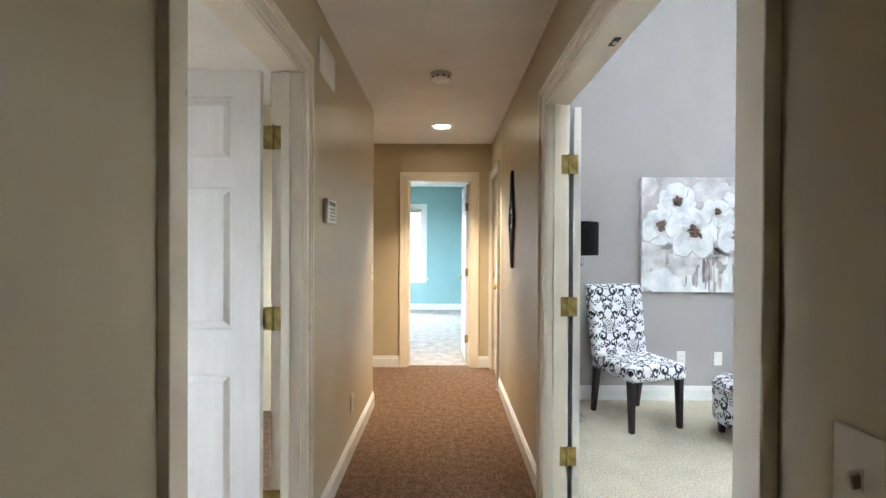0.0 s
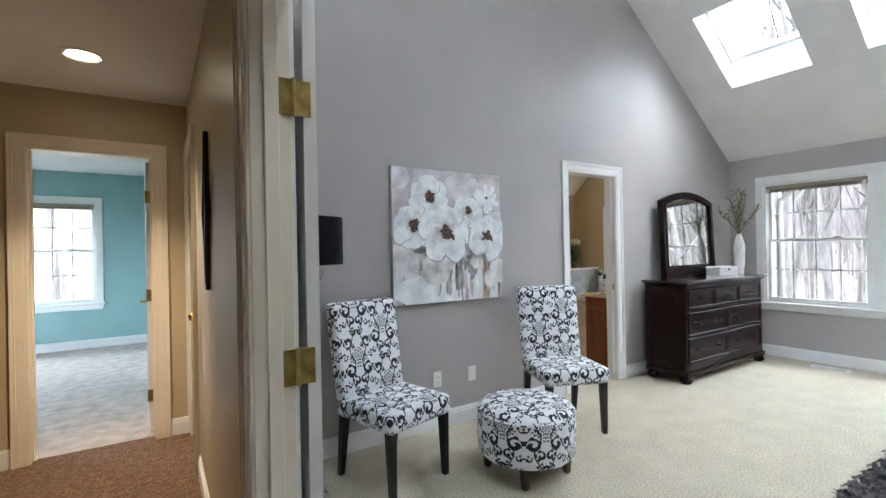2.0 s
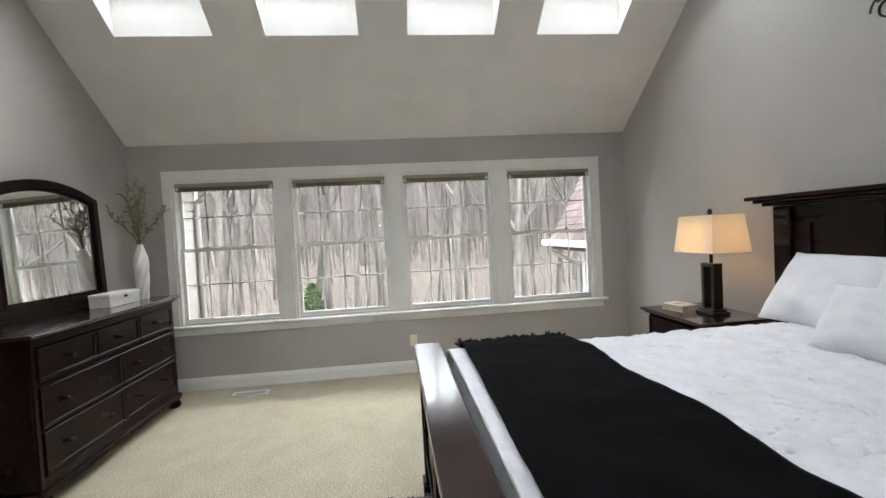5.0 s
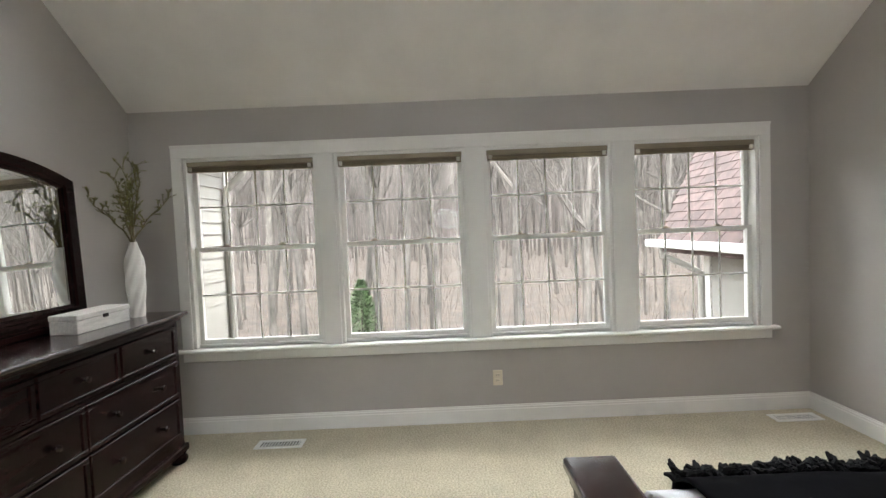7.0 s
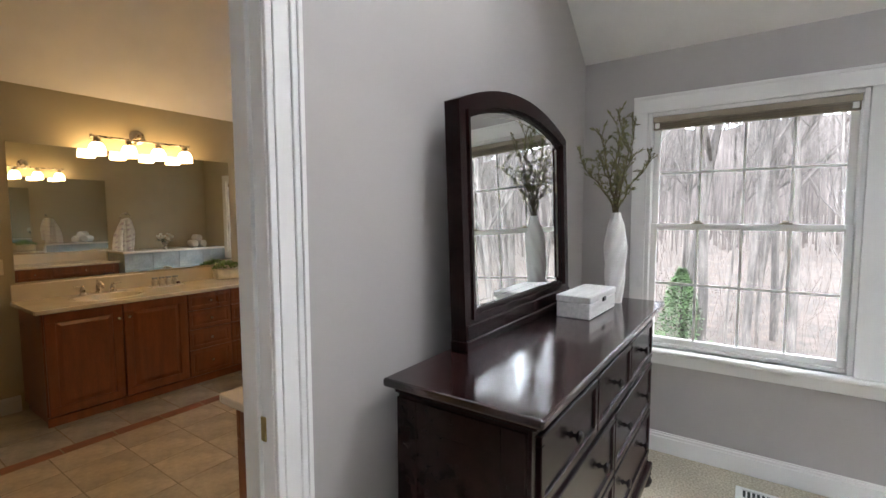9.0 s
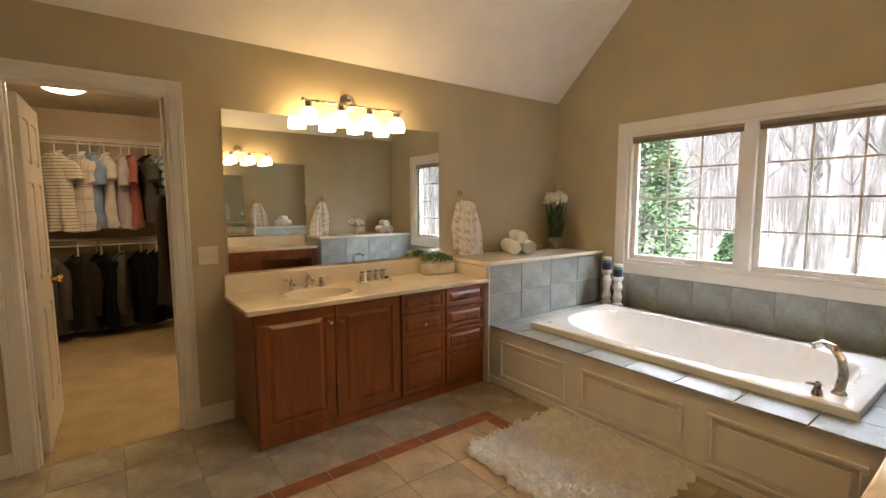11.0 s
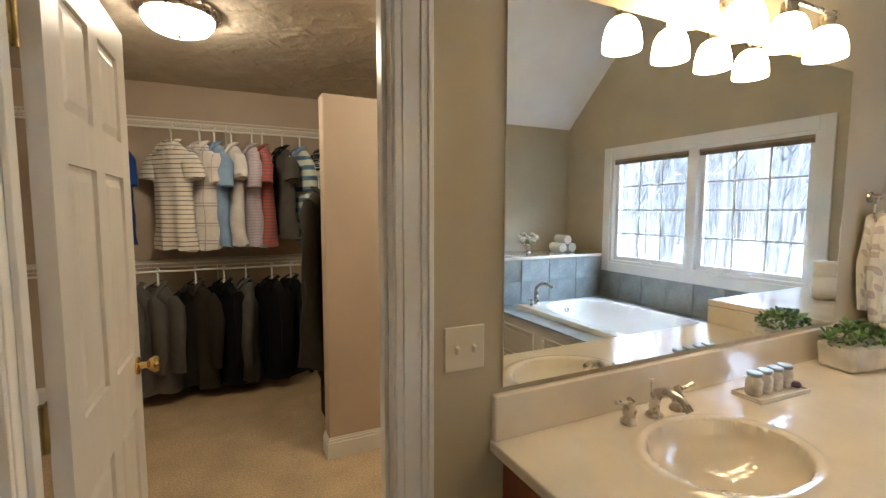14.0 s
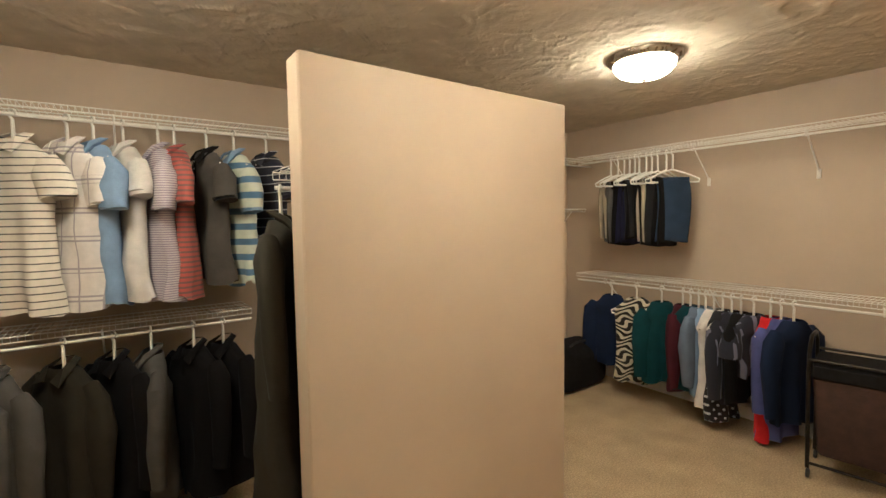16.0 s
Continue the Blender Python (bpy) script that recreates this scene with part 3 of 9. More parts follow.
# ---- doors ----
def panel_door(name, label, width, height, m, knob="", hinge_side=1, hinges=(), lever_side=1):
    """A six-panel door; its hinge edge at the origin, running along +x, 35 mm thick along y."""
    T = 0.035
    root = thing(name, label, "door", m, kind="structure")
    st = width * 0.14
    mid = width * 0.12
    rails = (0.0, 0.22, 0.80, 0.98, 1.55, 1.66, height - 0.11, height)
    xs = (0.0, st, (width - mid) / 2, (width + mid) / 2, width - st, width)
    bm = bmesh.new()
    for a, b in ((xs[0], xs[1]), (xs[2], xs[3]), (xs[4], xs[5])):
        box(bm, a, b, -T / 2, T / 2, 0, height)
    for z0, z1 in ((rails[0], rails[1]), (rails[2], rails[3]), (rails[4], rails[5]), (rails[6], rails[7])):
        box(bm, xs[1], xs[2], -T / 2, T / 2, z0, z1)
        box(bm, xs[3], xs[4], -T / 2, T / 2, z0, z1)
    part("leaf", bm, m_door, root)
    for z0, z1 in ((rails[1], rails[2]), (rails[3], rails[4]), (rails[5], rails[6])):
        for a, b in ((xs[1], xs[2]), (xs[3], xs[4])):
            bm = bmesh.new()
            box(bm, a, b, -T / 2 + 0.011, T / 2 - 0.011, z0, z1)
            for s in (-1, 1):
                r = bmesh.ops.create_cube(bm, size=1.0)
                for v in r["verts"]:
                    outer = v.co.y * s < 0
                    ins = 0.012 if outer else 0.034
                    v.co = Vector(((a + ins if v.co.x < 0 else b - ins), s * (T / 2 - 0.011 if outer else T / 2 - 0.002), (z0 + ins if v.co.z < 0 else z1 - ins)))
            part("panel", bm, m_door, root)
    for z in hinges:
        bm = bmesh.new()
        box(bm, -0.0015, 0.0005, -T / 2 + 0.004, T / 2, z - 0.044, z + 0.044)
        h = part("hinge", merge(bm, moved(lathe([(0.006, -0.046), (0.006, 0.046)], 10), pose(-0.004, T / 2 * hinge_side + 0.004 * hinge_side, z))), m_brass, root, "antique brass butt hinge")
    if knob:
        zc, xc = 0.93, width - 0.06
        mm = m_bright_brass
        for s in (-1, 1):
            rose = moved(lathe([(0.030, 0), (0.030, 0.006), (0.012, 0.010), (0.011, 0.035)], 20), pose(xc, s * T / 2, zc, -90 * s, 0, 0))
            if knob == "lever":
                lev = tube([(xc, s * (T / 2 + 0.035), zc), (xc - 0.03, s * (T / 2 + 0.045), zc), (xc - 0.075, s * (T / 2 + 0.045), zc + 0.004), (xc - 0.11, s * (T / 2 + 0.04), zc - 0.004)], [0.009, 0.009, 0.008, 0.006], 10)
            else:
                lev = moved(lathe([(0.011, 0.03), (0.022, 0.040), (0.028, 0.052), (0.024, 0.064), (0.004, 0.070)], 20), pose(xc, s * T / 2, zc, -90 * s, 0, 0))
            part("handle", merge(rose, lev), mm, root, "polished brass door handle", smooth=True)
    return root


def heading(x0, y0, dx, dy, z=0.012):
    return pose(x0, y0, z, 0, 0, math.degrees(math.atan2(dy, dx)))


panel_door("door_bedroom", "white six-panel bedroom door leaf standing wide open", 0.73, 2.015, heading(0.683, 2.262, 0.06, 0.998), "lever", hinge_side=-1)
panel_door("door_left", "white six-panel door standing open into a dim room", 0.81, 2.02, heading(-0.722, 1.828, -1, -0.015), "knob", hinge_side=1)
panel_door("door_far", "white six-panel door open into the teal room", 0.67, 2.02, heading(0.278, 5.075, -0.03, 1), "lever", hinge_side=1, hinges=(0.27, 1.02, 1.76))
panel_door("door_linen", "white closed closet door at the hall's end", 0.606, 2.02, heading(0.572, 4.833, 0, -1), "knob", hinge_side=-1, hinges=(0.27, 1.02, 1.76))
panel_door("door_closet", "white six-panel closet door standing open", 0.69, 2.02, heading(3.536, 7.688, 0.025, 1, BATH_Z + 0.012), "knob", hinge_side=1)


def hinge_plate(x, y, zs, nx, ny, a=-0.03, b=0.002):
    """Hinge leaves from a to b across the pin, on a jamb and on its door's edge."""
    for z in zs:
        r = thing("jamb_hinge", "antique brass hinge leaf screwed to the white jamb", "hinge", pose(x, y, z, 0, 0, math.degrees(math.atan2(ny, nx))), group="door hinges", kind="structure")
        part("plate", boxes((-0.001, 0.0015, a, -0.005, -0.048, 0.048), bevel=0.0008), m_brass, r)
        if b > 0.01:
            part("plate", boxes((-0.001, 0.0015, 0.005, b, -0.048, 0.048), bevel=0.0008), m_brass, r)
        part("barrel", moved(lathe([(0.006, -0.050), (0.0062, -0.017), (0.0056, -0.016), (0.0062, 0.017), (0.006, 0.050)], 12), pose(0.003, 0.0, 0)), m_brass, r, smooth=True)
        for k in (-0.03, 0.0, 0.03):
            for c in (a * 0.6, b * 0.6) if b > 0.01 else (a * 0.6,):
                part("screw", moved(lathe([(0.0035, 0), (0.003, 0.0012)], 8), pose(0.0015, c, k, 0, 90, 0)), m_brass, r)


hinge_plate(0.637, 2.252, (0.28, 1.03, 1.74), 0, -1, -0.042, 0.046)
hinge_plate(-0.682, 1.842, (0.28, 1.03, 1.77), 0, -1, -0.040, 0.040)
hinge_plate(3.518, 7.662, (BATH_Z + 0.28, BATH_Z + 1.03, BATH_Z + 1.81), 1, 0, -0.036, 0.034)


# ---- windows ----
def sash_window(name, y0, y1, z0, z1, face, out, label, cols=4, rows=2, group="", blind=True):
    """A double-hung window in a wall along y: frame, two sashes with muntins and panes, locks and a raised blind. out: the way outdoors along x."""
    root = thing(name, label, "window", kind="structure", group=group)
    x_in, x_out = face, face + out * 0.14

    def bx(a, b, ya, yb, za, zb, bevel=0.0015):
        lo, hi = sorted((a, b))
        return (lo, hi, ya, yb, za, zb)
    fr = 0.022
    part("window_frame", boxes(bx(x_in - out * 0.001, x_out, y0, y0 + fr, z0, z1), bx(x_in - out * 0.001, x_out, y1 - fr, y1, z0, z1), bx(x_in - out * 0.001, x_out, y0 + fr, y1 - fr, z1 - fr, z1),
                               bx(x_in + out * 0.03, x_out, y0 + fr, y1 - fr, z0, z0 + fr), bevel=0.002), m_trim, root)
    zm = (z0 + z1) / 2 + 0.03
    for nm, za, zb, xo in (("lower_sash", z0 + fr, zm + 0.018, 0.045), ("upper_sash", zm - 0.018, z1 - fr, 0.08)):
        xa, xb = x_in + out * xo, x_in + out * (xo + 0.032)
        ya, yb = y0 + fr, y1 - fr
        s = 0.034
        sash = part(nm, boxes(bx(xa, xb, ya, ya + s, za, zb), bx(xa, xb, yb - s, yb, za, zb), bx(xa, xb, ya + s, yb - s, za, za + s), bx(xa, xb, ya + s, yb - s, zb - s * 0.8, zb), bevel=0.003), m_trim, root)
        for k in range(1, cols):
            yc = ya + s + (yb - ya - 2 * s) * k / cols
            part("muntin", boxes(bx(xa + out * 0.006, xa + out * 0.0125, yc - 0.007, yc + 0.007, za + s, zb - s * 0.8), bevel=0.002), m_trim, sash)
        for k in range(1, rows):
            zc = za + s + (zb - za - 1.8 * s) * k / rows
            part("muntin", boxes(bx(xa + out * 0.0055, xa + out * 0.0125, ya + s, yb - s, zc - 0.007, zc + 0.007), bevel=0.002), m_trim, sash)
        p = part("pane", boxes(bx(xa + out * 0.014, xa + out * 0.017, ya + s - 0.004, yb - s + 0.004, za + s - 0.004, zb - s * 0.8 + 0.004)), m_pane, sash)
        p.visible_shadow = False
    for k in (0.3, 0.72):
        yc = y0 + (y1 - y0) * k
        part("sash_lock", boxes(bx(x_in + out * 0.03, x_in + out * 0.06, yc - 0.03, yc + 0.03, zm + 0.018, zm + 0.026), bx(x_in + out * 0.035, x_in + out * 0.05, yc - 0.014, yc + 0.018, zm + 0.026, zm + 0.038), bevel=0.003), m_blind, root)
    if blind:
        b = part("blind_headrail", boxes(bx(x_in + out * 0.002, x_in + out * 0.042, y0 + fr + 0.004, y1 - fr - 0.004, z1 - fr - 0.036, z1 - fr - 0.002), bevel=0.002), m_blind, root, "tan raised blind")
        for k in range(9):
            zz = z1 - fr - 0.040 - k * 0.0042
            part("slat", boxes(bx(x_in + out * 0.004, x_in + out * 0.040, y0 + fr + 0.008, y1 - fr - 0.008, zz - 0.0028, zz)), m_blind2, b)
        for yc in (y0 + 0.05, y1 - 0.05):
            part("bracket", boxes(bx(x_in - out * 0.004, x_in + out * 0.03, yc - 0.012, yc + 0.012, z1 - fr - 0.07, z1 - fr - 0.04), bevel=0.002), m_white_plastic, b)
    return root


m_blind = mat("tan_blind_rail", (0.30, 0.25, 0.18), 0.5, var=0.06)
m_blind2 = mat("brown_blind_slat", (0.20, 0.155, 0.10), 0.5, var=0.1, rnd=0.25)
WIN_Y = [(2.56, 3.53), (1.47, 2.43), (0.40, 1.335), (-0.68, 0.25)]
for i, (a, b) in enumerate(WIN_Y):
    sash_window("window_%d" % (i + 1), a, b, 0.64, 2.04, 6.52, 1, "white double-hung sash window with grilles and a raised tan blind", group="bedroom windows")
wt = thing("window_trim", "white flat casing, mullions, sill and apron round the four windows", "window trim", kind="structure")
part("head_casing", boxes((6.503, 6.52, -0.76, 3.61, 2.04, 2.137), bevel=0.003), m_trim, wt)
part("head_cap", boxes((6.498, 6.503, -0.76, 3.61, 2.118, 2.137), bevel=0.002), m_trim, wt)
for a, b in ((3.53, 3.61), (2.43, 2.56), (1.335, 1.47), (0.25, 0.40), (-0.76, -0.68)):
    part("mullion_casing", boxes((6.503, 6.52, a, b, 0.64, 2.04), bevel=0.003), m_trim, wt)
part("window_sill", boxes((6.465, 6.56, -0.80, 3.65, 0.615, 0.64), bevel=0.006), m_trim, wt)
part("apron", boxes((6.504, 6.52, -0.76, 3.61, 0.545, 0.615), bevel=0.003), m_trim, wt)

# teal room window, in a wall along x
tw = sash_window("window_teal", -1.43, -0.43, 0.66, 2.12, 0.0, 1, "white double-hung window of the teal room", cols=4, rows=2, blind=True)
tw.matrix_basis = Matrix(((0, 1, 0, 0), (1, 0, 0, 9.35), (0, 0, 1, 0), (0, 0, 0, 1)))
tt = thing("window_trim_teal", "white casing and sill round the teal room's window", "window trim", kind="structure")
for r in ((-1.51, -1.43, 9.332, 9.35, 0.60, 2.20), (-0.43, -0.35, 9.332, 9.35, 0.60, 2.20), (-1.43, -0.43, 9.332, 9.35, 2.12, 2.20)):
    part("casing_board", boxes(r, bevel=0.003), m_trim, tt)
part("window_sill", boxes((-1.54, -0.32, 9.29, 9.37, 0.63, 0.66), bevel=0.004), m_trim, tt)
part("apron", boxes((-1.5, -0.36, 9.334, 9.35, 0.56, 0.63), bevel=0.003), m_trim, tt)

# skylights
ang = math.degrees(math.atan(SLOPE))
for i, (a, b) in enumerate(SKY_Y):
    root = thing("skylight_%d" % (i + 1), "white-framed roof window at the top of its well", "skylight", group="skylights", kind="structure")
    bm = merge(slab(SKY_X[0], SKY_X[0] + 0.03, a, b, 0.285, 0.05), slab(SKY_X[1] - 0.03, SKY_X[1], a, b, 0.285, 0.05), slab(SKY_X[0] + 0.03, SKY_X[1] - 0.03, a, a + 0.035, 0.285, 0.05), slab(SKY_X[0] + 0.03, SKY_X[1] - 0.03, b - 0.035, b, 0.285, 0.05))
    part("frame", bm, m_trim, root)
    p = part("pane", slab(SKY_X[0] + 0.03, SKY_X[1] - 0.03, a + 0.035, b - 0.035, 0.31, 0.004), m_pane, root)
    p.visible_shadow = False

# bath casement window
bw = thing("window_bath", "white two-part casement window with grilles and a raised brown blind", "window", kind="structure")
y0, y1, z0, z1 = BWIN
for r in ((7.772, 7.79, y0 - 0.1, y0, z0 - 0.1, z1 + 0.1), (7.772, 7.79, y1, y1 + 0.1, z0 - 0.1, z1 + 0.1), (7.772, 7.79, y0, y1, z1, z1 + 0.1), (7.772, 7.79, y0, y1, z0 - 0.1, z0)):
    part("casing_board", boxes(r, bevel=0.003), m_trim, bw)
part("window_frame", boxes((7.789, 7.93, y0, y0 + 0.03, z0, z1), (7.789, 7.93, y1 - 0.03, y1, z0, z1), (7.789, 7.93, y0 + 0.03, y1 - 0.03, z1 - 0.03, z1), (7.789, 7.93, y0 + 0.03, y1 - 0.03, z0, z0 + 0.03), (7.78, 7.93, 5.69, 5.78, z0 + 0.03, z1 - 0.03), bevel=0.002), m_trim, bw)
for ya, yb in ((y0 + 0.03, 5.69), (5.78, y1 - 0.03)):
    s = 0.045
    sash = part("sash", boxes((7.83, 7.865, ya, ya + s, z0 + 0.03, z1 - 0.03), (7.83, 7.865, yb - s, yb, z0 + 0.03, z1 - 0.03), (7.83, 7.865, ya + s, yb - s, z0 + 0.03, z0 + 0.03 + s), (7.83, 7.865, ya + s, yb - s, z1 - 0.03 - s, z1 - 0.03), bevel=0.003), m_trim, bw)
    for k in range(1, 3):
        yc = ya + s + (yb - ya - 2 * s) * k / 3
        part("muntin", boxes((7.839, 7.8445, yc - 0.007, yc + 0.007, z0 + 0.03 + s, z1 - 0.03 - s)), m_trim, sash)
    for k in range(1, 4):
        zc = z0 + 0.03 + s + (z1 - z0 - 0.06 - 2 * s) * k / 4
        part("muntin", boxes((7.8385, 7.8445, ya + s, yb - s, zc - 0.007, zc + 0.007)), m_trim, sash)
    p = part("pane", boxes((7.845, 7.848, ya + s - 0.004, yb - s + 0.004, z0 + 0.07, z1 - 0.07)), m_pane, sash)
    p.visible_shadow = False
    b = part("blind_headrail", boxes((7.792, 7.825, ya + 0.005, yb - 0.005, z1 - 0.058, z1 - 0.032), bevel=0.002), m_blind, bw, "brown raised blind")
    for k in range(8):
        zz = z1 - 0.060 - k * 0.004
        part("slat", boxes((7.794, 7.823, ya + 0.008, yb - 0.008, zz - 0.0026, zz)), m_blind2, b)
    part("crank", merge(boxes((7.80, 7.83, (ya + yb) / 2 - 0.05, (ya + yb) / 2 + 0.05, z0 + 0.03, z0 + 0.048), bevel=0.004), tube([(7.805, (ya + yb) / 2, z0 + 0.048), (7.795, (ya + yb) / 2 + 0.03, z0 + 0.056), (7.79, (ya + yb) / 2 + 0.07, z0 + 0.05)], 0.005, 6)), m_white_plastic, bw)
# ---- fabrics with a woven or printed pattern ----
class Ex:
    """Arithmetic on node sockets."""
    def __init__(self, nt, sock):
        self.nt, self.s = nt, sock

    def op(self, kind, *others):
        n = self.nt.nodes.new("ShaderNodeMath")
        n.operation = kind
        for i, o in enumerate((self, *others)):
            if isinstance(o, Ex):
                self.nt.links.new(o.s, n.inputs[i])
            else:
                n.inputs[i].default_value = o
        return Ex(self.nt, n.outputs[0])

    def __add__(self, o):
        return self.op("ADD", o)

    def __sub__(self, o):
        return self.op("SUBTRACT", o)

    def __mul__(self, o):
        return self.op("MULTIPLY", o)


def pattern_mat(name, fn, dark, light, rough=0.85, bump=0.25, scale=180, coord="UV"):
    """Cloth in two colours: fn(u, v, nt) gives 0 for light and 1 for dark."""
    m = mat(name, light, rough, var=0.03, scale=25, bump=bump, bump_scale=scale, sheen=0.1)
    nt = m.node_tree
    b = nt.nodes["Principled BSDF"]
    tc = next(n for n in nt.nodes if n.bl_idname == "ShaderNodeTexCoord")
    sep = nt.nodes.new("ShaderNodeSeparateXYZ")
    nt.links.new(tc.outputs[coord], sep.inputs[0])
    f = fn(Ex(nt, sep.outputs[0]), Ex(nt, sep.outputs[1]), Ex(nt, sep.outputs[2]))
    old = next(ln for ln in nt.links if ln.to_socket == b.inputs["Base Color"])
    src = old.from_socket
    mx = nt.nodes.new("ShaderNodeMix")
    mx.data_type = "RGBA"
    mx.inputs["B"].default_value = (*dark, 1)
    nt.links.new(src, mx.inputs["A"])
    nt.links.new(f.s, mx.inputs["Factor"])
    nt.links.new(mx.outputs["Result"], b.inputs["Base Color"])
    return m


def damask(u, v, w):
    """Leafy medallions between mirrored acanthus scrolls, in half-drop repeat."""
    u, v = u * 0.80, v * 0.80
    col = (u * (1 / 0.165)).op("FLOOR")
    x = ((u * (1 / 0.165)).op("FRACT") - 0.5).op("ABSOLUTE") * 0.165
    y = (v * (1 / 0.28) + col * 0.5).op("FRACT") * 0.28
    out = None
    for cx, cy, rad, turn, ph in ((0.052, 0.075, 0.030, 150.0, 0.4), (0.056, 0.205, 0.026, -170.0, 2.4), (0.022, 0.028, 0.021, 210.0, 1.2), (0.018, 0.255, 0.018, -230.0, 0.2), (0.078, 0.14, 0.016, 240.0, 0.0), (0.066, 0.012, 0.013, 300.0, 0.6), (0.040, 0.13, 0.012, -320.0, 1.5), (0.030, 0.19, 0.011, 330.0, 2.2)):
        dx, dy = x - cx, y - cy
        r = (dx * dx + dy * dy).op("SQRT")
        th = dy.op("ARCTAN2", dx)
        curl = (th + r * turn + ph).op("SINE").op("GREATER_THAN", 0.02) * r.op("LESS_THAN", rad)
        leaf = ((th * 5.0 + ph).op("SINE") * 0.006 + rad - r).op("GREATER_THAN", 0.0) * r.op("GREATER_THAN", rad * 0.70) * (th + ph).op("SINE").op("GREATER_THAN", -0.25)
        k = curl.op("MAXIMUM", leaf)
        out = k if out is None else out.op("MAXIMUM", k)
    dy = (y - 0.14) * 0.72
    r = (x * x + dy * dy).op("SQRT")
    th = dy.op("ARCTAN2", x)
    petal = ((th * 8.0).op("SINE") * 0.007 + 0.034 - r).op("GREATER_THAN", 0.0) * (r * 520.0 + (th * 8.0).op("SINE") * 1.6).op("SINE").op("GREATER_THAN", 0.05)
    stem = (x - (y * 45.0).op("SINE") * 0.012 - 0.034).op("ABSOLUTE").op("LESS_THAN", 0.003)
    return out.op("MAXIMUM", petal * 0.88).op("MAXIMUM", stem)


m_damask = pattern_mat("black_white_damask_cloth", damask, (0.012, 0.012, 0.016), (0.74, 0.73, 0.74))


# ---- bedroom furniture ----
def soft_block(x0, x1, y0, y1, z0, z1, r=0.05, seg=4, crown=0.0):
    bm = boxes((x0, x1, y0, y1, z0, z1), bevel=r, seg=seg)
    if crown:
        for v in bm.verts:
            if v.co.z > (z0 + z1) / 2:
                a = 1 - (2 * (v.co.x - x0) / (x1 - x0) - 1) ** 2
                b = 1 - (2 * (v.co.y - y0) / (y1 - y0) - 1) ** 2
                v.co.z += crown * a * b
    return bm


def taper_leg(x, y, z0, z1, w0, w1, dx=0.0, dy=0.0):
    """A square leg, w0 wide at the foot and w1 at the top, splayed at the foot."""
    bm = bmesh.new()
    r = bmesh.ops.create_cube(bm, size=1.0)
    for v in r["verts"]:
        low = v.co.z < 0
        w = w0 if low else w1
        v.co = Vector((x + v.co.x * w + (dx if low else 0), y + v.co.y * w + (dy if low else 0), z0 if low else z1))
    bmesh.ops.bevel(bm, geom=bm.edges[:], offset=0.003, segments=1, affect="EDGES")
    return bm


def parsons_chair(m, label):
    root = thing("accent_chair", label, "chair", m, group="damask seating")
    part("seat", soft_block(-0.245, 0.245, -0.25, 0.24, 0.36, 0.475, 0.035, 4, 0.02), m_damask, root, smooth=True, uv=True)
    bm = soft_block(-0.235, 0.235, -0.05, 0.05, 0.40, 1.02, 0.03, 4)
    for v in bm.verts:
        k = (v.co.z - 0.40) / 0.62
        v.co.y += 0.205 + 0.10 * k * k
        v.co.x *= 1 + 0.06 * k
    part("backrest", bm, m_damask, root, smooth=True, uv=True)
    for sx, sy in ((-1, -1), (1, -1), (-1, 1), (1, 1)):
        part("leg", taper_leg(sx * 0.205, sy * 0.205, 0, 0.38, 0.034, 0.05, 0, 0.05 if sy > 0 else -0.01), m_dark_leg, root)
    return root


parsons_chair(pose(1.50, 3.46, 0, 0, 0, 15), "armless chair in black-and-white damask fabric beside a floor lamp")
parsons_chair(pose(2.895, 3.42, 0, 0, 0, -22), "armless chair in black-and-white damask fabric near the bath door")
ott = thing("ottoman", "round ottoman in black-and-white damask fabric on short legs", "ottoman", pose(2.185, 3.07, 0), group="damask seating")
part("cushion", lathe([(0.20, 0.125), (0.275, 0.125), (0.288, 0.14), (0.290, 0.36), (0.285, 0.385), (0.265, 0.405), (0.18, 0.418), (0.06, 0.422), (0.0, 0.423)], 40), m_damask, ott, smooth=True, uv=True)
part("piping", moved(tube([(0.289 * math.cos(a), 0.289 * math.sin(a), 0.372) for a in [2 * math.pi * k / 40 for k in range(41)]], 0.005, 6), pose(0, 0, 0)), m_damask, ott, smooth=True, uv=True)
for sx, sy in ((-1, -1), (1, -1), (-1, 1), (1, 1)):
    part("leg", taper_leg(sx * 0.165, sy * 0.165, 0, 0.13, 0.032, 0.048), mat("dark_cherry_leg", (0.05, 0.016, 0.01), 0.35, var=0.15), ott)

# floor lamp with a black drum shade and crystal drops
fl = thing("floor_lamp", "floor lamp with a black drum shade and crystal drops", "floor lamp", pose(0.958, 3.5, 0))
part("base", lathe([(0.14, 0), (0.14, 0.015), (0.05, 0.028), (0.02, 0.05)], 32), m_nickel, fl, smooth=True)
part("pole", lathe([(0.020, 0.04), (0.020, 1.04)], 20), m_crystal, fl, "clear acrylic pole", smooth=True)
part("pole_core", lathe([(0.004, 0.04), (0.004, 1.30)], 8), m_nickel, fl, smooth=True)
part("shade", merge(lathe([(0.245, 1.265), (0.245, 1.515), (0.240, 1.515), (0.240, 1.265), (0.245, 1.265)], 48, cap=False)), m_black, fl, "black drum shade", smooth=True)
part("crystal_column", lathe([(0.034, 1.045), (0.036, 1.05), (0.036, 1.115), (0.030, 1.12), (0.036, 1.125), (0.036, 1.19), (0.030, 1.195), (0.034, 1.20), (0.034, 1.26)], 20), m_crystal, fl, "stacked clear crystal column", smooth=True)
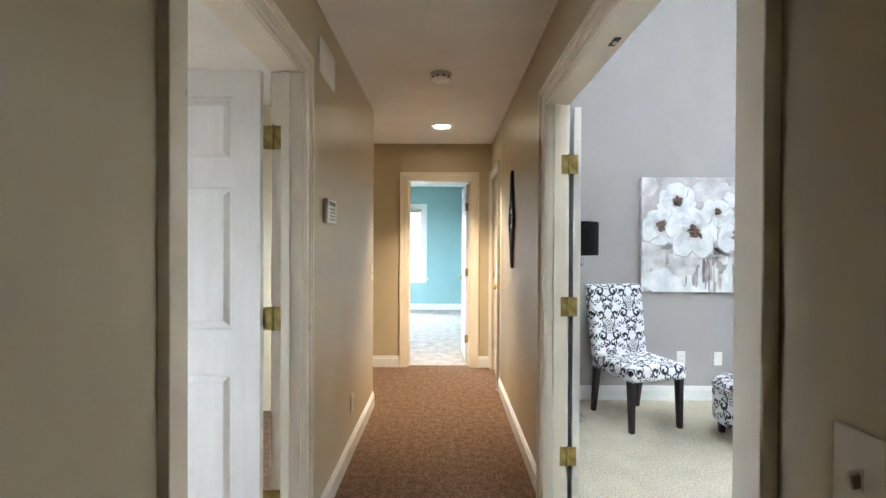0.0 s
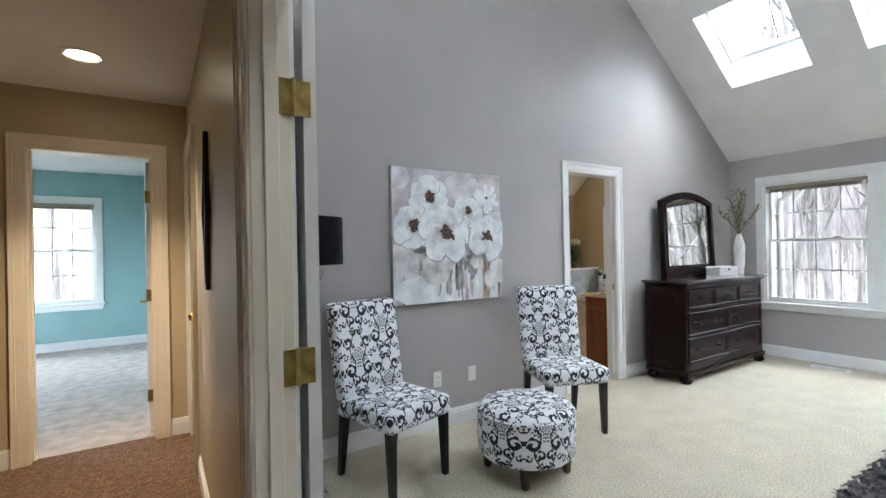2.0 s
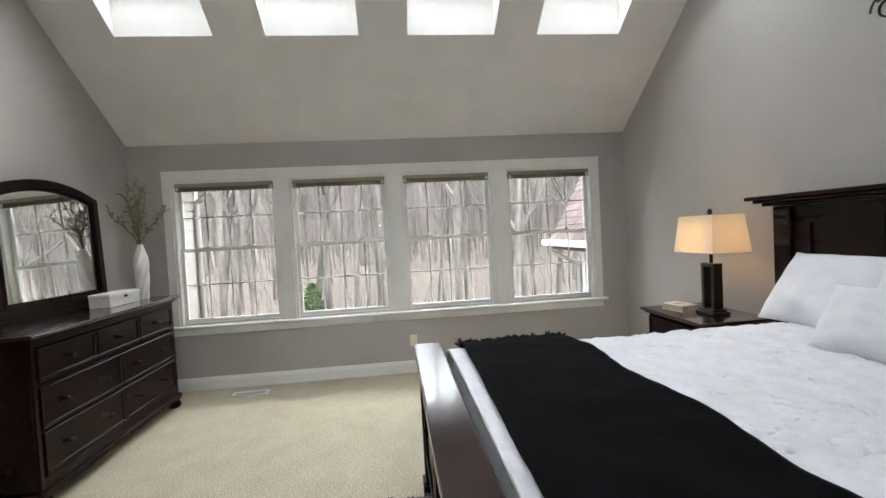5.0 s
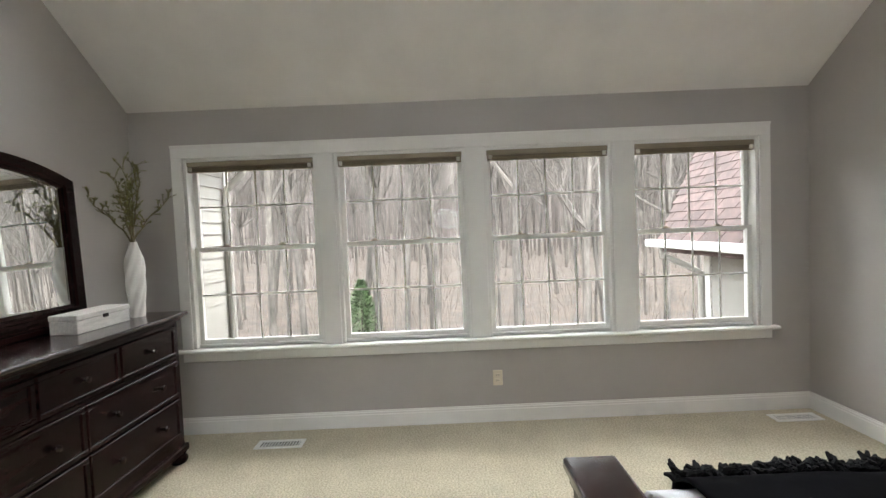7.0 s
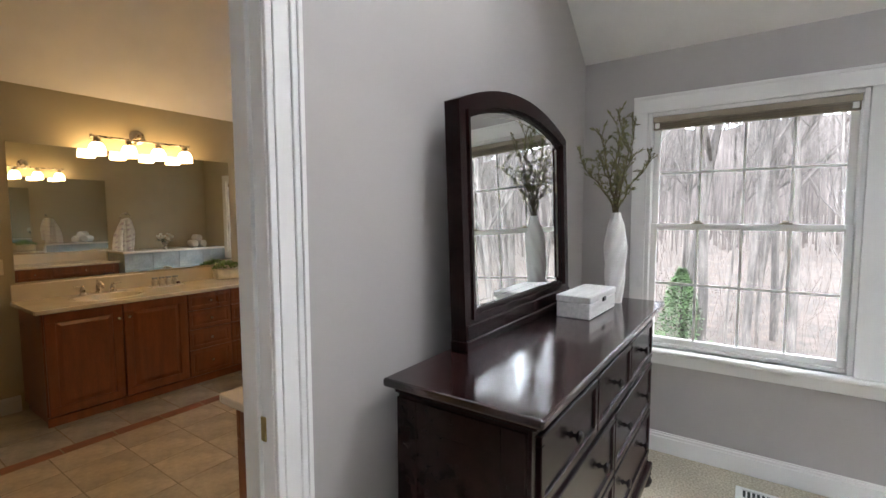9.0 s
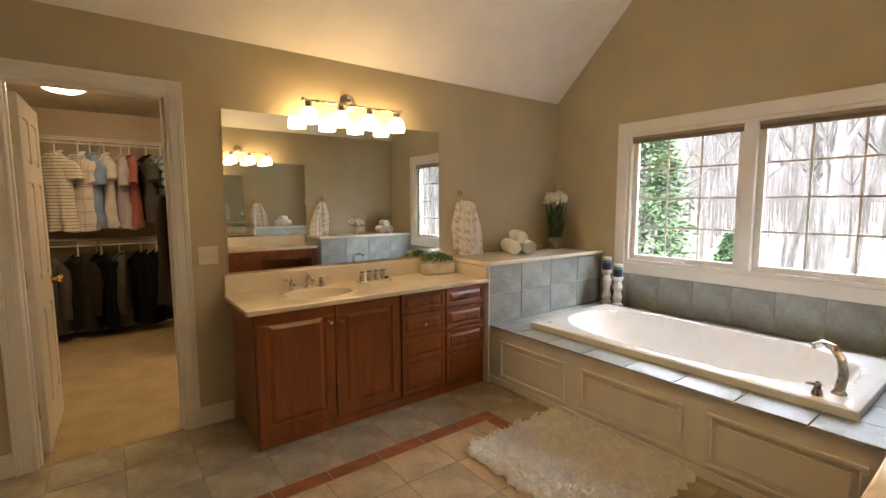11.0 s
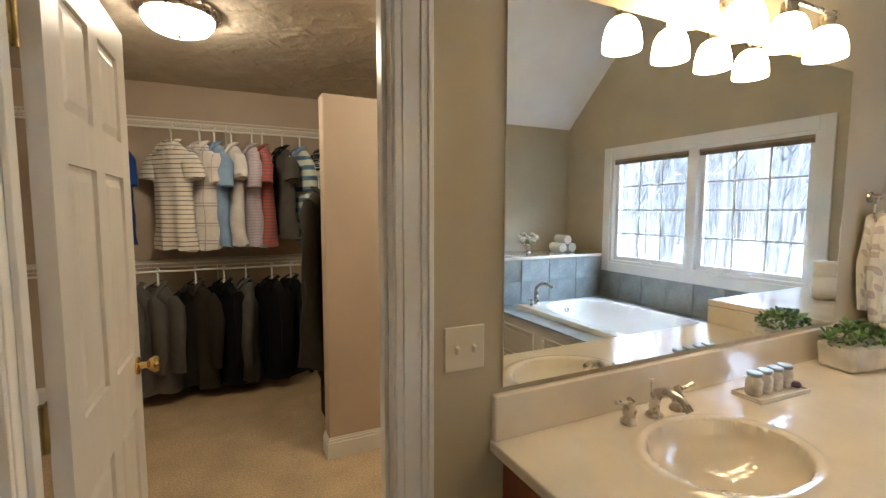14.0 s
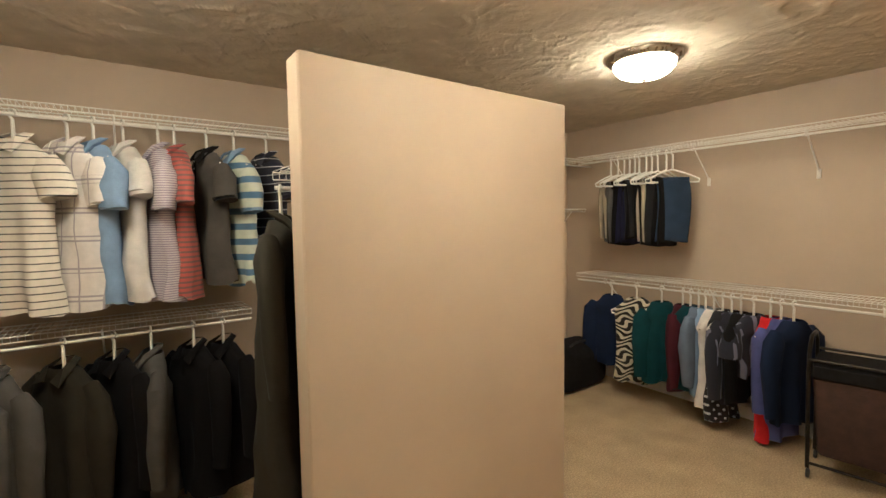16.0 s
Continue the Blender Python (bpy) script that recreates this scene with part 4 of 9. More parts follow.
for k in range(4):
    a = 2 * math.pi * k / 4 + 0.4
    c, q = math.cos(a), math.sin(a)
    arm = part("arm", tube([(0.03 * c, 0.03 * q, 1.15), (0.08 * c, 0.08 * q, 1.125), (0.13 * c, 0.13 * q, 1.15), (0.135 * c, 0.135 * q, 1.175)], 0.004, 7), m_nickel, fl, smooth=True)
    part("glass_cup", moved(lathe([(0.010, 0.0), (0.026, 0.012), (0.032, 0.035), (0.036, 0.075), (0.033, 0.075), (0.029, 0.036), (0.022, 0.016), (0.004, 0.006)], 18), pose(0.135 * c, 0.135 * q, 1.172)), m_crystal, arm, "clear glass cup", smooth=True)

# painting of white flowers
pa = thing("painting", "square canvas of white flowers with dark centres in greys", "painting", pose(2.197, 3.888, 1.435))


def paint_ground(name):
    m = mat(name, (0.52, 0.49, 0.47), 0.7, var=0.2, scale=7, bump=0.4, bump_scale=40, detail=6, var2=(0.36, 0.335, 0.33))
    nt = m.node_tree
    b = nt.nodes["Principled BSDF"]
    old = next(ln for ln in nt.links if ln.to_socket == b.inputs["Base Color"])
    src = old.from_socket
    tc = next(n for n in nt.nodes if n.bl_idname == "ShaderNodeTexCoord")
    mp = nt.nodes.new("ShaderNodeMapping")
    mp.inputs["Scale"].default_value = (26, 1, 1.6)
    nz = nt.nodes.new("ShaderNodeTexNoise")
    nz.inputs["Scale"].default_value = 1.0
    nt.links.new(tc.outputs["Object"], mp.inputs["Vector"])
    nt.links.new(mp.outputs["Vector"], nz.inputs["Vector"])
    rp = nt.nodes.new("ShaderNodeValToRGB")
    rp.color_ramp.elements[0].position, rp.color_ramp.elements[0].color = 0.36, (0.30, 0.22, 0.18, 1)
    rp.color_ramp.elements[1].position, rp.color_ramp.elements[1].color = 0.52, (0.74, 0.73, 0.72, 1)
    nt.links.new(nz.outputs["Fac"], rp.inputs["Fac"])
    sep = nt.nodes.new("ShaderNodeSeparateXYZ")
    nt.links.new(tc.outputs["Object"], sep.inputs[0])
    low = nt.nodes.new("ShaderNodeMapRange")
    low.inputs["From Min"].default_value, low.inputs["From Max"].default_value = -0.12, -0.26
    nt.links.new(sep.outputs[2], low.inputs["Value"])
    mx = nt.nodes.new("ShaderNodeMix")
    mx.data_type = "RGBA"
    nt.links.new(low.outputs["Result"], mx.inputs["Factor"])
    nt.links.new(src, mx.inputs["A"])
    nt.links.new(rp.outputs["Color"], mx.inputs["B"])
    nt.links.new(mx.outputs["Result"], b.inputs["Base Color"])
    return m


part("canvas", boxes((-0.488, 0.488, -0.018, 0.02, -0.493, 0.493), bevel=0.004), paint_ground("painted_canvas"), pa)
m_petal = mat("painted_petal", (0.86, 0.86, 0.84), 0.7, var=0.03, scale=9, bump=0.5, bump_scale=60, var2=(0.66, 0.68, 0.69))
m_petal2 = mat("painted_pale_petal", (0.72, 0.70, 0.68), 0.7, var=0.08, scale=9, bump=0.5, bump_scale=60, var2=(0.48, 0.46, 0.46))
m_petal_b = mat("painted_bluish_petal", (0.70, 0.71, 0.71), 0.7, var=0.08, scale=9, bump=0.5, bump_scale=60, var2=(0.56, 0.57, 0.575))
m_fold = mat("painted_petal_shade", (0.30, 0.29, 0.285), 0.7, var=0.2, scale=12, bump=0.5, bump_scale=60, var2=(0.25, 0.235, 0.225))
m_heart = mat("painted_flower_heart", (0.13, 0.075, 0.055), 0.8, var=0.5, scale=60, bump=0.8, bump_scale=90)
m_drip = mat("painted_drip", (0.33, 0.30, 0.29), 0.7, var=0.25, scale=9, bump=0.4, bump_scale=50, rnd=0.45)
m_rust = mat("painted_rust", (0.42, 0.26, 0.15), 0.7, var=0.25, scale=14, bump=0.4, bump_scale=50, rnd=0.35)
m_edge = mat("painted_petal_edge", (0.47, 0.46, 0.455), 0.7, var=0.15, scale=14, bump=0.5, bump_scale=60, var2=(0.36, 0.35, 0.345))
rp = random.Random(5)


def dab(bm, cx, cz, a, L, W, y, wave=0.12, ph=0.0):
    """One stroke of paint: a ruffled petal from (cx, cz) outwards at angle a."""
    rim = []
    for q in range(22):
        b = 2 * math.pi * q / 22
        rf_ = 1 + wave * math.sin(3 * b + ph) + 0.5 * wave * math.sin(7 * b + 2 * ph)
        px, pz = L * (0.5 + 0.52 * math.cos(b) * rf_), W * math.sin(b) * rf_ * (0.78 + 0.3 * math.cos(b))
        x, z = cx + px * math.cos(a) - pz * math.sin(a), cz + px * math.sin(a) + pz * math.cos(a)
        rim.append(bm.verts.new((max(-0.486, min(0.486, x)), y, max(-0.491, min(0.491, z)))))
    mid = bm.verts.new((max(-0.486, min(0.486, cx + 0.5 * L * math.cos(a))), y, max(-0.491, min(0.491, cz + 0.5 * L * math.sin(a)))))
    for q in range(22):
        bm.faces.new((rim[q], rim[(q + 1) % 22], mid))


bm = bmesh.new()
dab(bm, -0.50, -0.40, 0.0, 0.42, 0.15, -0.0186, 0.03)
dab(bm, -0.30, -0.44, 0.0, 0.42, 0.10, -0.0187, 0.05)
part("painted_ground", bm, m_petal, pa, "pale paint in the lower corner")
for k in range(26):
    x = rp.uniform(-0.12, 0.47)
    top, low = rp.uniform(-0.25, -0.15), rp.uniform(-0.485, -0.34)
    bm = bmesh.new()
    dab(bm, x, top, -math.pi / 2, top - low, rp.uniform(0.008, 0.024), -0.0190 - 0.00005 * k, 0.05, k)
    part("painted_drip", bm, m_rust if x > 0.28 and k % 2 else (m_petal if k % 3 == 0 else m_drip), pa)
bm = bmesh.new()
for k in range(34):
    a, d = rp.uniform(0, 6.283), rp.random() ** 0.5
    dab(bm, 0.06 + 0.40 * d * math.cos(a), 0.02 + 0.28 * d * math.sin(a), rp.uniform(0, 6.28), rp.uniform(0.04, 0.11), rp.uniform(0.02, 0.045), -0.0197 - 0.00001 * k, 0.2, k)
for fx, fz in ((0.12, -0.17), (0.16, -0.20), (0.24, -0.25), (-0.10, -0.20), (0.40, -0.18), (-0.20, -0.13), (0.02, 0.16)):
    dab(bm, fx, fz, rp.uniform(-2.2, -1.0), 0.09, 0.03, -0.0204, 0.3, fx * 30)
part("painted_foliage", bm, m_fold, pa, "dark grey-brown painted leaves")
FLOWERS = [(-0.43, 0.42, 0.08, 0), (0.02, 0.37, 0.08, 0), (0.11, 0.31, 0.07, 0), (0.21, 0.38, 0.06, 0), (0.44, 0.12, 0.075, 0), (0.45, -0.06, 0.07, 0), (-0.43, -0.13, 0.09, 0), (-0.36, -0.24, 0.06, 0),
           (0.44, -0.28, 0.10, 0), (0.36, -0.34, 0.06, 0), (-0.13, -0.23, 0.13, 0), (-0.05, -0.17, 0.07, 0),
           (0.33, 0.30, 0.12, 1), (-0.20, 0.29, 0.16, 2), (0.15, 0.19, 0.12, 2), (-0.32, 0.07, 0.165, 2), (0.33, 0.0, 0.165, 2), (-0.05, 0.03, 0.20, 2)]
for i, (fx, fz, fr, bold) in enumerate(FLOWERS):
    sh, wh, wb, inn = bmesh.new(), bmesh.new(), bmesh.new(), bmesh.new()
    n = 9 if bold == 1 else 5 if bold else 6
    a0 = rp.random() * 6
    y0 = -0.0206 - 0.0016 * i
    for k in range(n):
        a = a0 + 2 * math.pi * k / n + rp.uniform(-0.25, 0.25)
        L, W = fr * rp.uniform(0.85, 1.12), fr * (rp.uniform(0.24, 0.34) if bold == 1 else rp.uniform(0.66, 0.84))
        y = y0 - 0.00022 * k
        dab(sh, fx + 0.002, fz - 0.004, a, L * 1.07, W * 0.99, y, 0.10, k + i)
        dab(wh, fx, fz, a, L * 1.05, W * 0.94, y - 0.00008, 0.10, k + i)
        if bold == 2:
            dab(wb, fx, fz, a - 0.12, L * 0.80, W * 0.66, y - 0.00013, 0.16, k + i + 1)
            dab(wh, fx + L * 0.18 * math.cos(a), fz + L * 0.18 * math.sin(a), a + 0.25, L * 0.62, W * 0.40, y - 0.00018, 0.2, k)
        dab(inn, fx, fz, a + 0.2, L * 0.42, W * 0.30, y0 - 0.00142 - 0.00224 * (bold == 1) * 0.3, 0.3, k)
    fo = part("painted_flower", wh, m_petal if bold else m_petal2, pa, "white painted flower")
    part("under_petals", wb, m_petal_b, fo)
    part("petal_shade", sh, m_edge if bold else m_petal2, fo)
    if bold:
        part("petal_fold", inn, m_petal2 if bold == 2 else m_petal, fo)
        hr = fr * (0.12 if bold == 1 else 0.30)
        hb = bmesh.new()
        for k in range(9):
            ha = rp.uniform(0, 6.28)
            dab(hb, fx - 0.6 * hr * math.cos(ha) + 0.35 * hr * rp.uniform(-1, 1), fz - 0.6 * hr * math.sin(ha) + 0.35 * hr * rp.uniform(-1, 1), ha, hr * rp.uniform(0.9, 1.6), hr * rp.uniform(0.3, 0.6), y0 - 0.0022 - 0.00002 * k, 0.35, k)
        part("flower_heart", hb, m_heart, fo, "dark brown flower heart")


# dresser with mirror
def knob(parent, x, y, z, material, r=0.016, axis=(90, 0, 0)):
    return part("knob", moved(lathe([(r * 0.6, 0), (r * 0.6, 0.003), (r * 0.32, 0.006), (r * 0.32, 0.014), (r * 0.9, 0.02), (r, 0.026), (r * 0.8, 0.032), (0, 0.035)], 14), pose(x, y, z, *axis)), material, parent, smooth=True)


def drawer_front(parent, x0, x1, z0, z1, y, material, inset=0.026, knobs=(), km=None, name="drawer", kr=0.019):
    """A framed drawer front that faces -y, its face at y."""
    bm = bmesh.new()
    box(bm, x0, x1, y, y + 0.02, z0, z0 + inset, 0.003)
    box(bm, x0, x1, y, y + 0.02, z1 - inset, z1, 0.003)
    box(bm, x0, x0 + inset, y, y + 0.02, z0 + inset, z1 - inset, 0.003)
    box(bm, x1 - inset, x1, y, y + 0.02, z0 + inset, z1 - inset, 0.003)
    box(bm, x0 + inset * 0.8, x1 - inset * 0.8, y + 0.008, y + 0.02, z0 + inset * 0.8, z1 - inset * 0.8)
    d = part(name, bm, material, parent)
    for kx in knobs:
        knob(d, kx, y + 0.008, (z0 + z1) / 2, km, kr)
    return d


m_knob = mat("pewter_knob", (0.032, 0.027, 0.025), 0.25, 0.9, var=0.1)
DX0, DX1, DY0, DY1, DTOP = 4.56, 6.115, 3.40, 3.825, 0.987
dr = thing("dresser", "espresso-stained wooden seven-drawer dresser with bun feet", "dresser")
part("body", boxes((DX0, DX1, DY0 + 0.022, DY1, 0.12, 0.935), bevel=0.003), m_espresso, dr)
part("side_panel", merge(boxes((DX0 - 0.006, DX0, DY0 + 0.022, DY0 + 0.09, 0.13, 0.92), (DX0 - 0.006, DX0, DY1 - 0.07, DY1, 0.13, 0.92), (DX0 - 0.006, DX0, DY0 + 0.09, DY1 - 0.07, 0.13, 0.21), (DX0 - 0.006, DX0, DY0 + 0.09, DY1 - 0.07, 0.84, 0.92), bevel=0.002)), m_espresso, dr)
part("face_frame", boxes((DX0, DX0 + 0.03, DY0 + 0.008, DY0 + 0.0215, 0.12, 0.935), (DX1 - 0.03, DX1, DY0 + 0.008, DY0 + 0.0215, 0.12, 0.935), (DX0 + 0.03, DX1 - 0.03, DY0 + 0.008, DY0 + 0.0215, 0.905, 0.935), (DX0 + 0.03, DX1 - 0.03, DY0 + 0.008, DY0 + 0.0215, 0.12, 0.185), (DX0 + 0.03, DX1 - 0.03, DY0 + 0.008, DY0 + 0.0215, 0.682, 0.702), bevel=0.002), m_espresso, dr)
part("cornice", boxes((DX0 - 0.016, DX1 + 0.016, DY0 - 0.008, DY1, 0.935, 0.95), (DX0 - 0.03, DX1 + 0.03, DY0 - 0.022, DY1, 0.95, 0.962), bevel=0.004, seg=2), m_espresso, dr)
part("top", boxes((DX0 - 0.055, DX1 + 0.055, DY0 - 0.042, DY1 + 0.01, 0.962, DTOP), bevel=0.007, seg=2), m_espresso_top, dr, "polished espresso top")
part("plinth", boxes((DX0 - 0.02, DX1 + 0.02, DY0 - 0.012, DY1, 0.075, 0.12), bevel=0.008, seg=2), m_espresso, dr)
W3 = (DX1 - DX0 - 0.06) / 3
for k in range(3):
    x0 = DX0 + 0.03 + k * W3
    drawer_front(dr, x0 + 0.006, x0 + W3 - 0.006, 0.708, 0.900, DY0 - 0.002, m_espresso, knobs=(x0 + W3 / 2,), km=m_knob)
W2 = (DX1 - DX0 - 0.06) / 2
for k in range(2):
    x0 = DX0 + 0.03 + k * W2
    for z0, z1 in ((0.445, 0.678), (0.190, 0.432)):
        drawer_front(dr, x0 + 0.006, x0 + W2 - 0.006, z0, z1, DY0 - 0.002, m_espresso, knobs=(x0 + W2 * 0.25, x0 + W2 * 0.75), km=m_knob)
for fx in (DX0 + 0.03, DX1 - 0.03):
    for fy in (DY0 + 0.035, DY1 - 0.05):
        part("bun_foot", lathe_at([(0.03, 0.0), (0.048, 0.012), (0.055, 0.035), (0.045, 0.058), (0.036, 0.064), (0.05, 0.0755)], fx, fy, 0, 20), m_espresso, dr, smooth=True)

dm = thing("dresser_mirror", "arched mirror in a wide espresso wood frame", "mirror", pose(5.342, 3.785, DTOP + 0.001, -2, 0, 0))
HW, ZS, ZT = 0.505, 0.83, 0.935


def arch(w, zs, zt, z0, n=24):
    """A tall outline with a shallow arched top."""
    return [(-w, z0), (w, z0)] + [(w * (1 - 2 * k / n), zs + (zt - zs) * (1 - (1 - 2 * k / n) ** 2)) for k in range(n + 1)]


def ring(outer, inner, y0, y1):
    """The band between two outlines with as many corners, made thick along y."""
    bm = bmesh.new()
    n = len(outer)
    V = {(r, s): [bm.verts.new((p[0], yy, p[1])) for p in line] for r, line in (("o", outer), ("i", inner)) for s, yy in (("a", y0), ("b", y1))}
    for k in range(n):
        j = (k + 1) % n
        for a, b in ((("o", "a"), ("i", "a")), (("i", "b"), ("o", "b")), (("o", "b"), ("o", "a")), (("i", "a"), ("i", "b"))):
            bm.faces.new((V[a][k], V[a][j], V[b][j], V[b][k]))
    return bm


part("outer_frame", ring(arch(HW, ZS, ZT, 0.0), arch(HW - 0.055, ZS - 0.03, ZT - 0.055, 0.105), -0.022, 0.035), m_espresso, dm)
part("inner_frame", ring(arch(HW - 0.055, ZS - 0.03, ZT - 0.055, 0.105), arch(HW - 0.078, ZS - 0.046, ZT - 0.078, 0.128), -0.012, 0.03), m_espresso, dm)
part("bead", ring(arch(HW - 0.048, ZS - 0.026, ZT - 0.048, 0.098), arch(HW - 0.062, ZS - 0.034, ZT - 0.062, 0.112), -0.028, -0.012), m_espresso, dm)
part("base_rail", boxes((-HW - 0.01, HW + 0.01, -0.032, 0.035, 0, 0.035), (-HW, HW, -0.028, -0.020, 0.035, 0.085), bevel=0.004), m_espresso, dm)
bm = prism(arch(HW - 0.076, ZS - 0.045, ZT - 0.077, 0.129), "y", 0.0, 0.006)
part("glass", bm, m_mirror, dm, "bevelled mirror glass")
part("glass_bevel", ring(arch(HW - 0.076, ZS - 0.045, ZT - 0.077, 0.129), arch(HW - 0.094, ZS - 0.056, ZT - 0.095, 0.148), -0.0035, -0.0005), m_mirror, dm)

bx = thing("trinket_box", "whitewashed wooden box with a small dark clasp", "box", pose(5.70, 3.625, DTOP + 0.001, 0, 0, -2))
part("body", boxes((-0.185, 0.185, -0.075, 0.075, 0, 0.068), bevel=0.003), m_white_wood, bx)
part("lid", boxes((-0.188, 0.188, -0.078, 0.078, 0.070, 0.100), bevel=0.004), m_white_wood, bx)
part("clasp", boxes((-0.018, 0.018, -0.083, -0.0755, 0.058, 0.078), bevel=0.002), m_dark_metal, bx, "dark metal clasp")

va = thing("vase", "tall white twisted ceramic vase", "vase", pose(6.0, 3.575, DTOP + 0.001))
bm = bmesh.new()
prof = [(0.036, 0), (0.040, 0.02), (0.045, 0.09), (0.051, 0.20), (0.054, 0.29), (0.048, 0.36), (0.036, 0.41), (0.023, 0.445), (0.020, 0.465)]
N = 48
rings = []
for i in range(33):
    z = 0.465 * i / 32
    for (r0, z0), (r1, z1) in zip(prof, prof[1:]):
        if z0 <= z <= z1:
            r = r0 + (r1 - r0) * (z - z0) / (z1 - z0)
    rings.append([bm.verts.new(((r + 0.0055 * r / 0.07 * math.cos(6 * (a - z * 6.5))) * math.cos(a), (r + 0.0055 * r / 0.07 * math.cos(6 * (a - z * 6.5))) * math.sin(a), z)) for a in [2 * math.pi * k / N for k in range(N)]])
for a, b in zip(rings, rings[1:]):
    for k in range(N):
        bm.faces.new((a[k], a[(k + 1) % N], b[(k + 1) % N], b[k]))
bm.faces.new(rings[0][::-1])
part("body", bm, m_ceramic, va, smooth=True)
br = thing("branch_bouquet", "dried olive-green leafy branches standing in the vase", "branches", pose(6.0, 3.575, DTOP + 0.43))
rb = random.Random(11)
m_twig = mat("brown_twig", (0.11, 0.085, 0.04), 0.8, var=0.2, scale=20)
m_leaf = mat("olive_leaf", (0.17, 0.165, 0.06), 0.7, var=0.25, scale=12, rnd=0.1)


def sprig_leaves(lb, a, b, n, size):
    """Narrow leaves scattered along a twig from a to b."""
    for _ in range(n):
        d = ((b - a).normalized() + Vector((rb.uniform(-1, 1), rb.uniform(-1, 1), rb.uniform(-0.4, 0.8))) * 0.9).normalized()
        c = a + (b - a) * rb.random()
        L = size * rb.uniform(0.5, 1.3)
        w = d.cross(Vector((rb.uniform(-0.4, 0.4), rb.uniform(-0.4, 0.4), 1))).normalized() * L * 0.15
        h = c + d * L * 0.5 + Vector((0, 0, 0.002))
        lb.faces.new([lb.verts.new(p) for p in (c, h - w, c + d * L, h + w)])


for k in range(8):
    a = 2 * math.pi * k / 8 + rb.uniform(-0.3, 0.3)
    spread, hgt = (0.05, 0.22, 0.12, 0.26)[k % 4], (0.50, 0.34, 0.45, 0.30)[k % 4] + rb.uniform(-0.03, 0.03)
    pts = [Vector((0.008 * math.cos(a), 0.008 * math.sin(a), 0.0))]
    for q in range(1, 9):
        f = q / 8
        pts.append(Vector((spread * f ** 1.4 * math.cos(a) + rb.uniform(-0.010, 0.010), 0.7 * spread * f ** 1.4 * math.sin(a) + rb.uniform(-0.010, 0.010), hgt * f)))
    bm = tube(pts, [0.0055 - 0.0044 * q / 8 for q in range(9)], 5)
    lb = bmesh.new()
    for q in range(2, 9):
        sprig_leaves(lb, pts[q - 1], pts[q], 12, 0.021)
        if q > 2:
            for _ in range(2):
                tip = pts[q] + Vector((rb.uniform(-1, 1), rb.uniform(-0.7, 0.7), rb.uniform(0.1, 1.1))).normalized() * rb.uniform(0.05, 0.11)
                mid = (pts[q] + tip) / 2 + Vector((rb.uniform(-0.008, 0.008), 0, 0.008))
                tube([pts[q], mid, tip], [0.0018, 0.0014, 0.0007], 4, bm)
                sprig_leaves(lb, pts[q], mid, 11, 0.019)
                sprig_leaves(lb, mid, tip, 15, 0.021)
    st = part("branch", bm, m_twig, br)
    part("leaves", lb, m_leaf, st, "narrow olive leaves")

# bed
bed = thing("bed", "espresso-stained wooden king bed with panelled headboard", "bed")
BX0, BX1 = 2.31, 4.42
part("footboard_panel", boxes((BX0 + 0.09, BX1 - 0.09, 1.255, 1.315, 0.14, 0.765), bevel=0.003), m_espresso, bed)
for x0 in (BX0, BX1 - 0.1):
    part("footboard_post", boxes((x0, x0 + 0.1, 1.235, 1.335, 0.06, 0.765), (x0 - 0.012, x0 + 0.112, 1.223, 1.347, 0.0, 0.06), (x0 - 0.008, x0 + 0.108, 1.227, 1.343, 0.735, 0.765), bevel=0.005), m_espresso, bed)
part("footboard_cap", boxes((BX0 - 0.03, BX1 + 0.03, 1.205, 1.355, 0.765, 0.80), bevel=0.01, seg=3), m_espresso_top, bed)
for x0, x1 in ((BX0 + 0.16, BX0 + 0.72), (BX0 + 0.78, BX1 - 0.78), (BX1 - 0.72, BX1 - 0.16)):
    part("footboard_moulding", ring([(x0, 0.24), (x1, 0.24), (x1, 0.68), (x0, 0.68)], [(x0 + 0.03, 0.27), (x1 - 0.03, 0.27), (x1 - 0.03, 0.65), (x0 + 0.03, 0.65)], 1.314, 1.328), m_espresso, bed)
for x0 in (BX0 + 0.03, BX1 - 0.07):
    part("side_rail", boxes((x0, x0 + 0.04, -0.96, 1.255, 0.17, 0.37), bevel=0.004), m_espresso, bed)
HX0, HX1 = 2.20, 4.53
for x0 in (HX0, HX1 - 0.12):
    part("headboard_post", boxes((x0, x0 + 0.12, -1.035, -0.945, 0, 1.47), bevel=0.006), m_espresso, bed)
part("headboard_panel", boxes((HX0 + 0.12, HX1 - 0.12, -1.02, -0.975, 0.35, 1.47), bevel=0.002), m_espresso, bed)
part("headboard_cap", boxes((HX0 - 0.05, HX1 + 0.05, -1.04, -0.915, 1.475, 1.495), (HX0 - 0.09, HX1 + 0.09, -1.043, -0.885, 1.495, 1.515), (HX0 - 0.13, HX1 + 0.13, -1.045, -0.86, 1.515, 1.54), bevel=0.006, seg=2), m_espresso, bed)
npan = 4
for k in range(npan):
    w = (HX1 - HX0 - 0.36) / npan
    x0 = HX0 + 0.18 + k * w + 0.03
    x1 = x0 + w - 0.06
    part("headboard_moulding", ring([(x0, 0.85), (x1, 0.85), (x1, 1.40), (x0, 1.40)], [(x0 + 0.035, 0.885), (x1 - 0.035, 0.885), (x1 - 0.035, 1.365), (x0 + 0.035, 1.365)], -0.977, -0.955), m_espresso, bed)
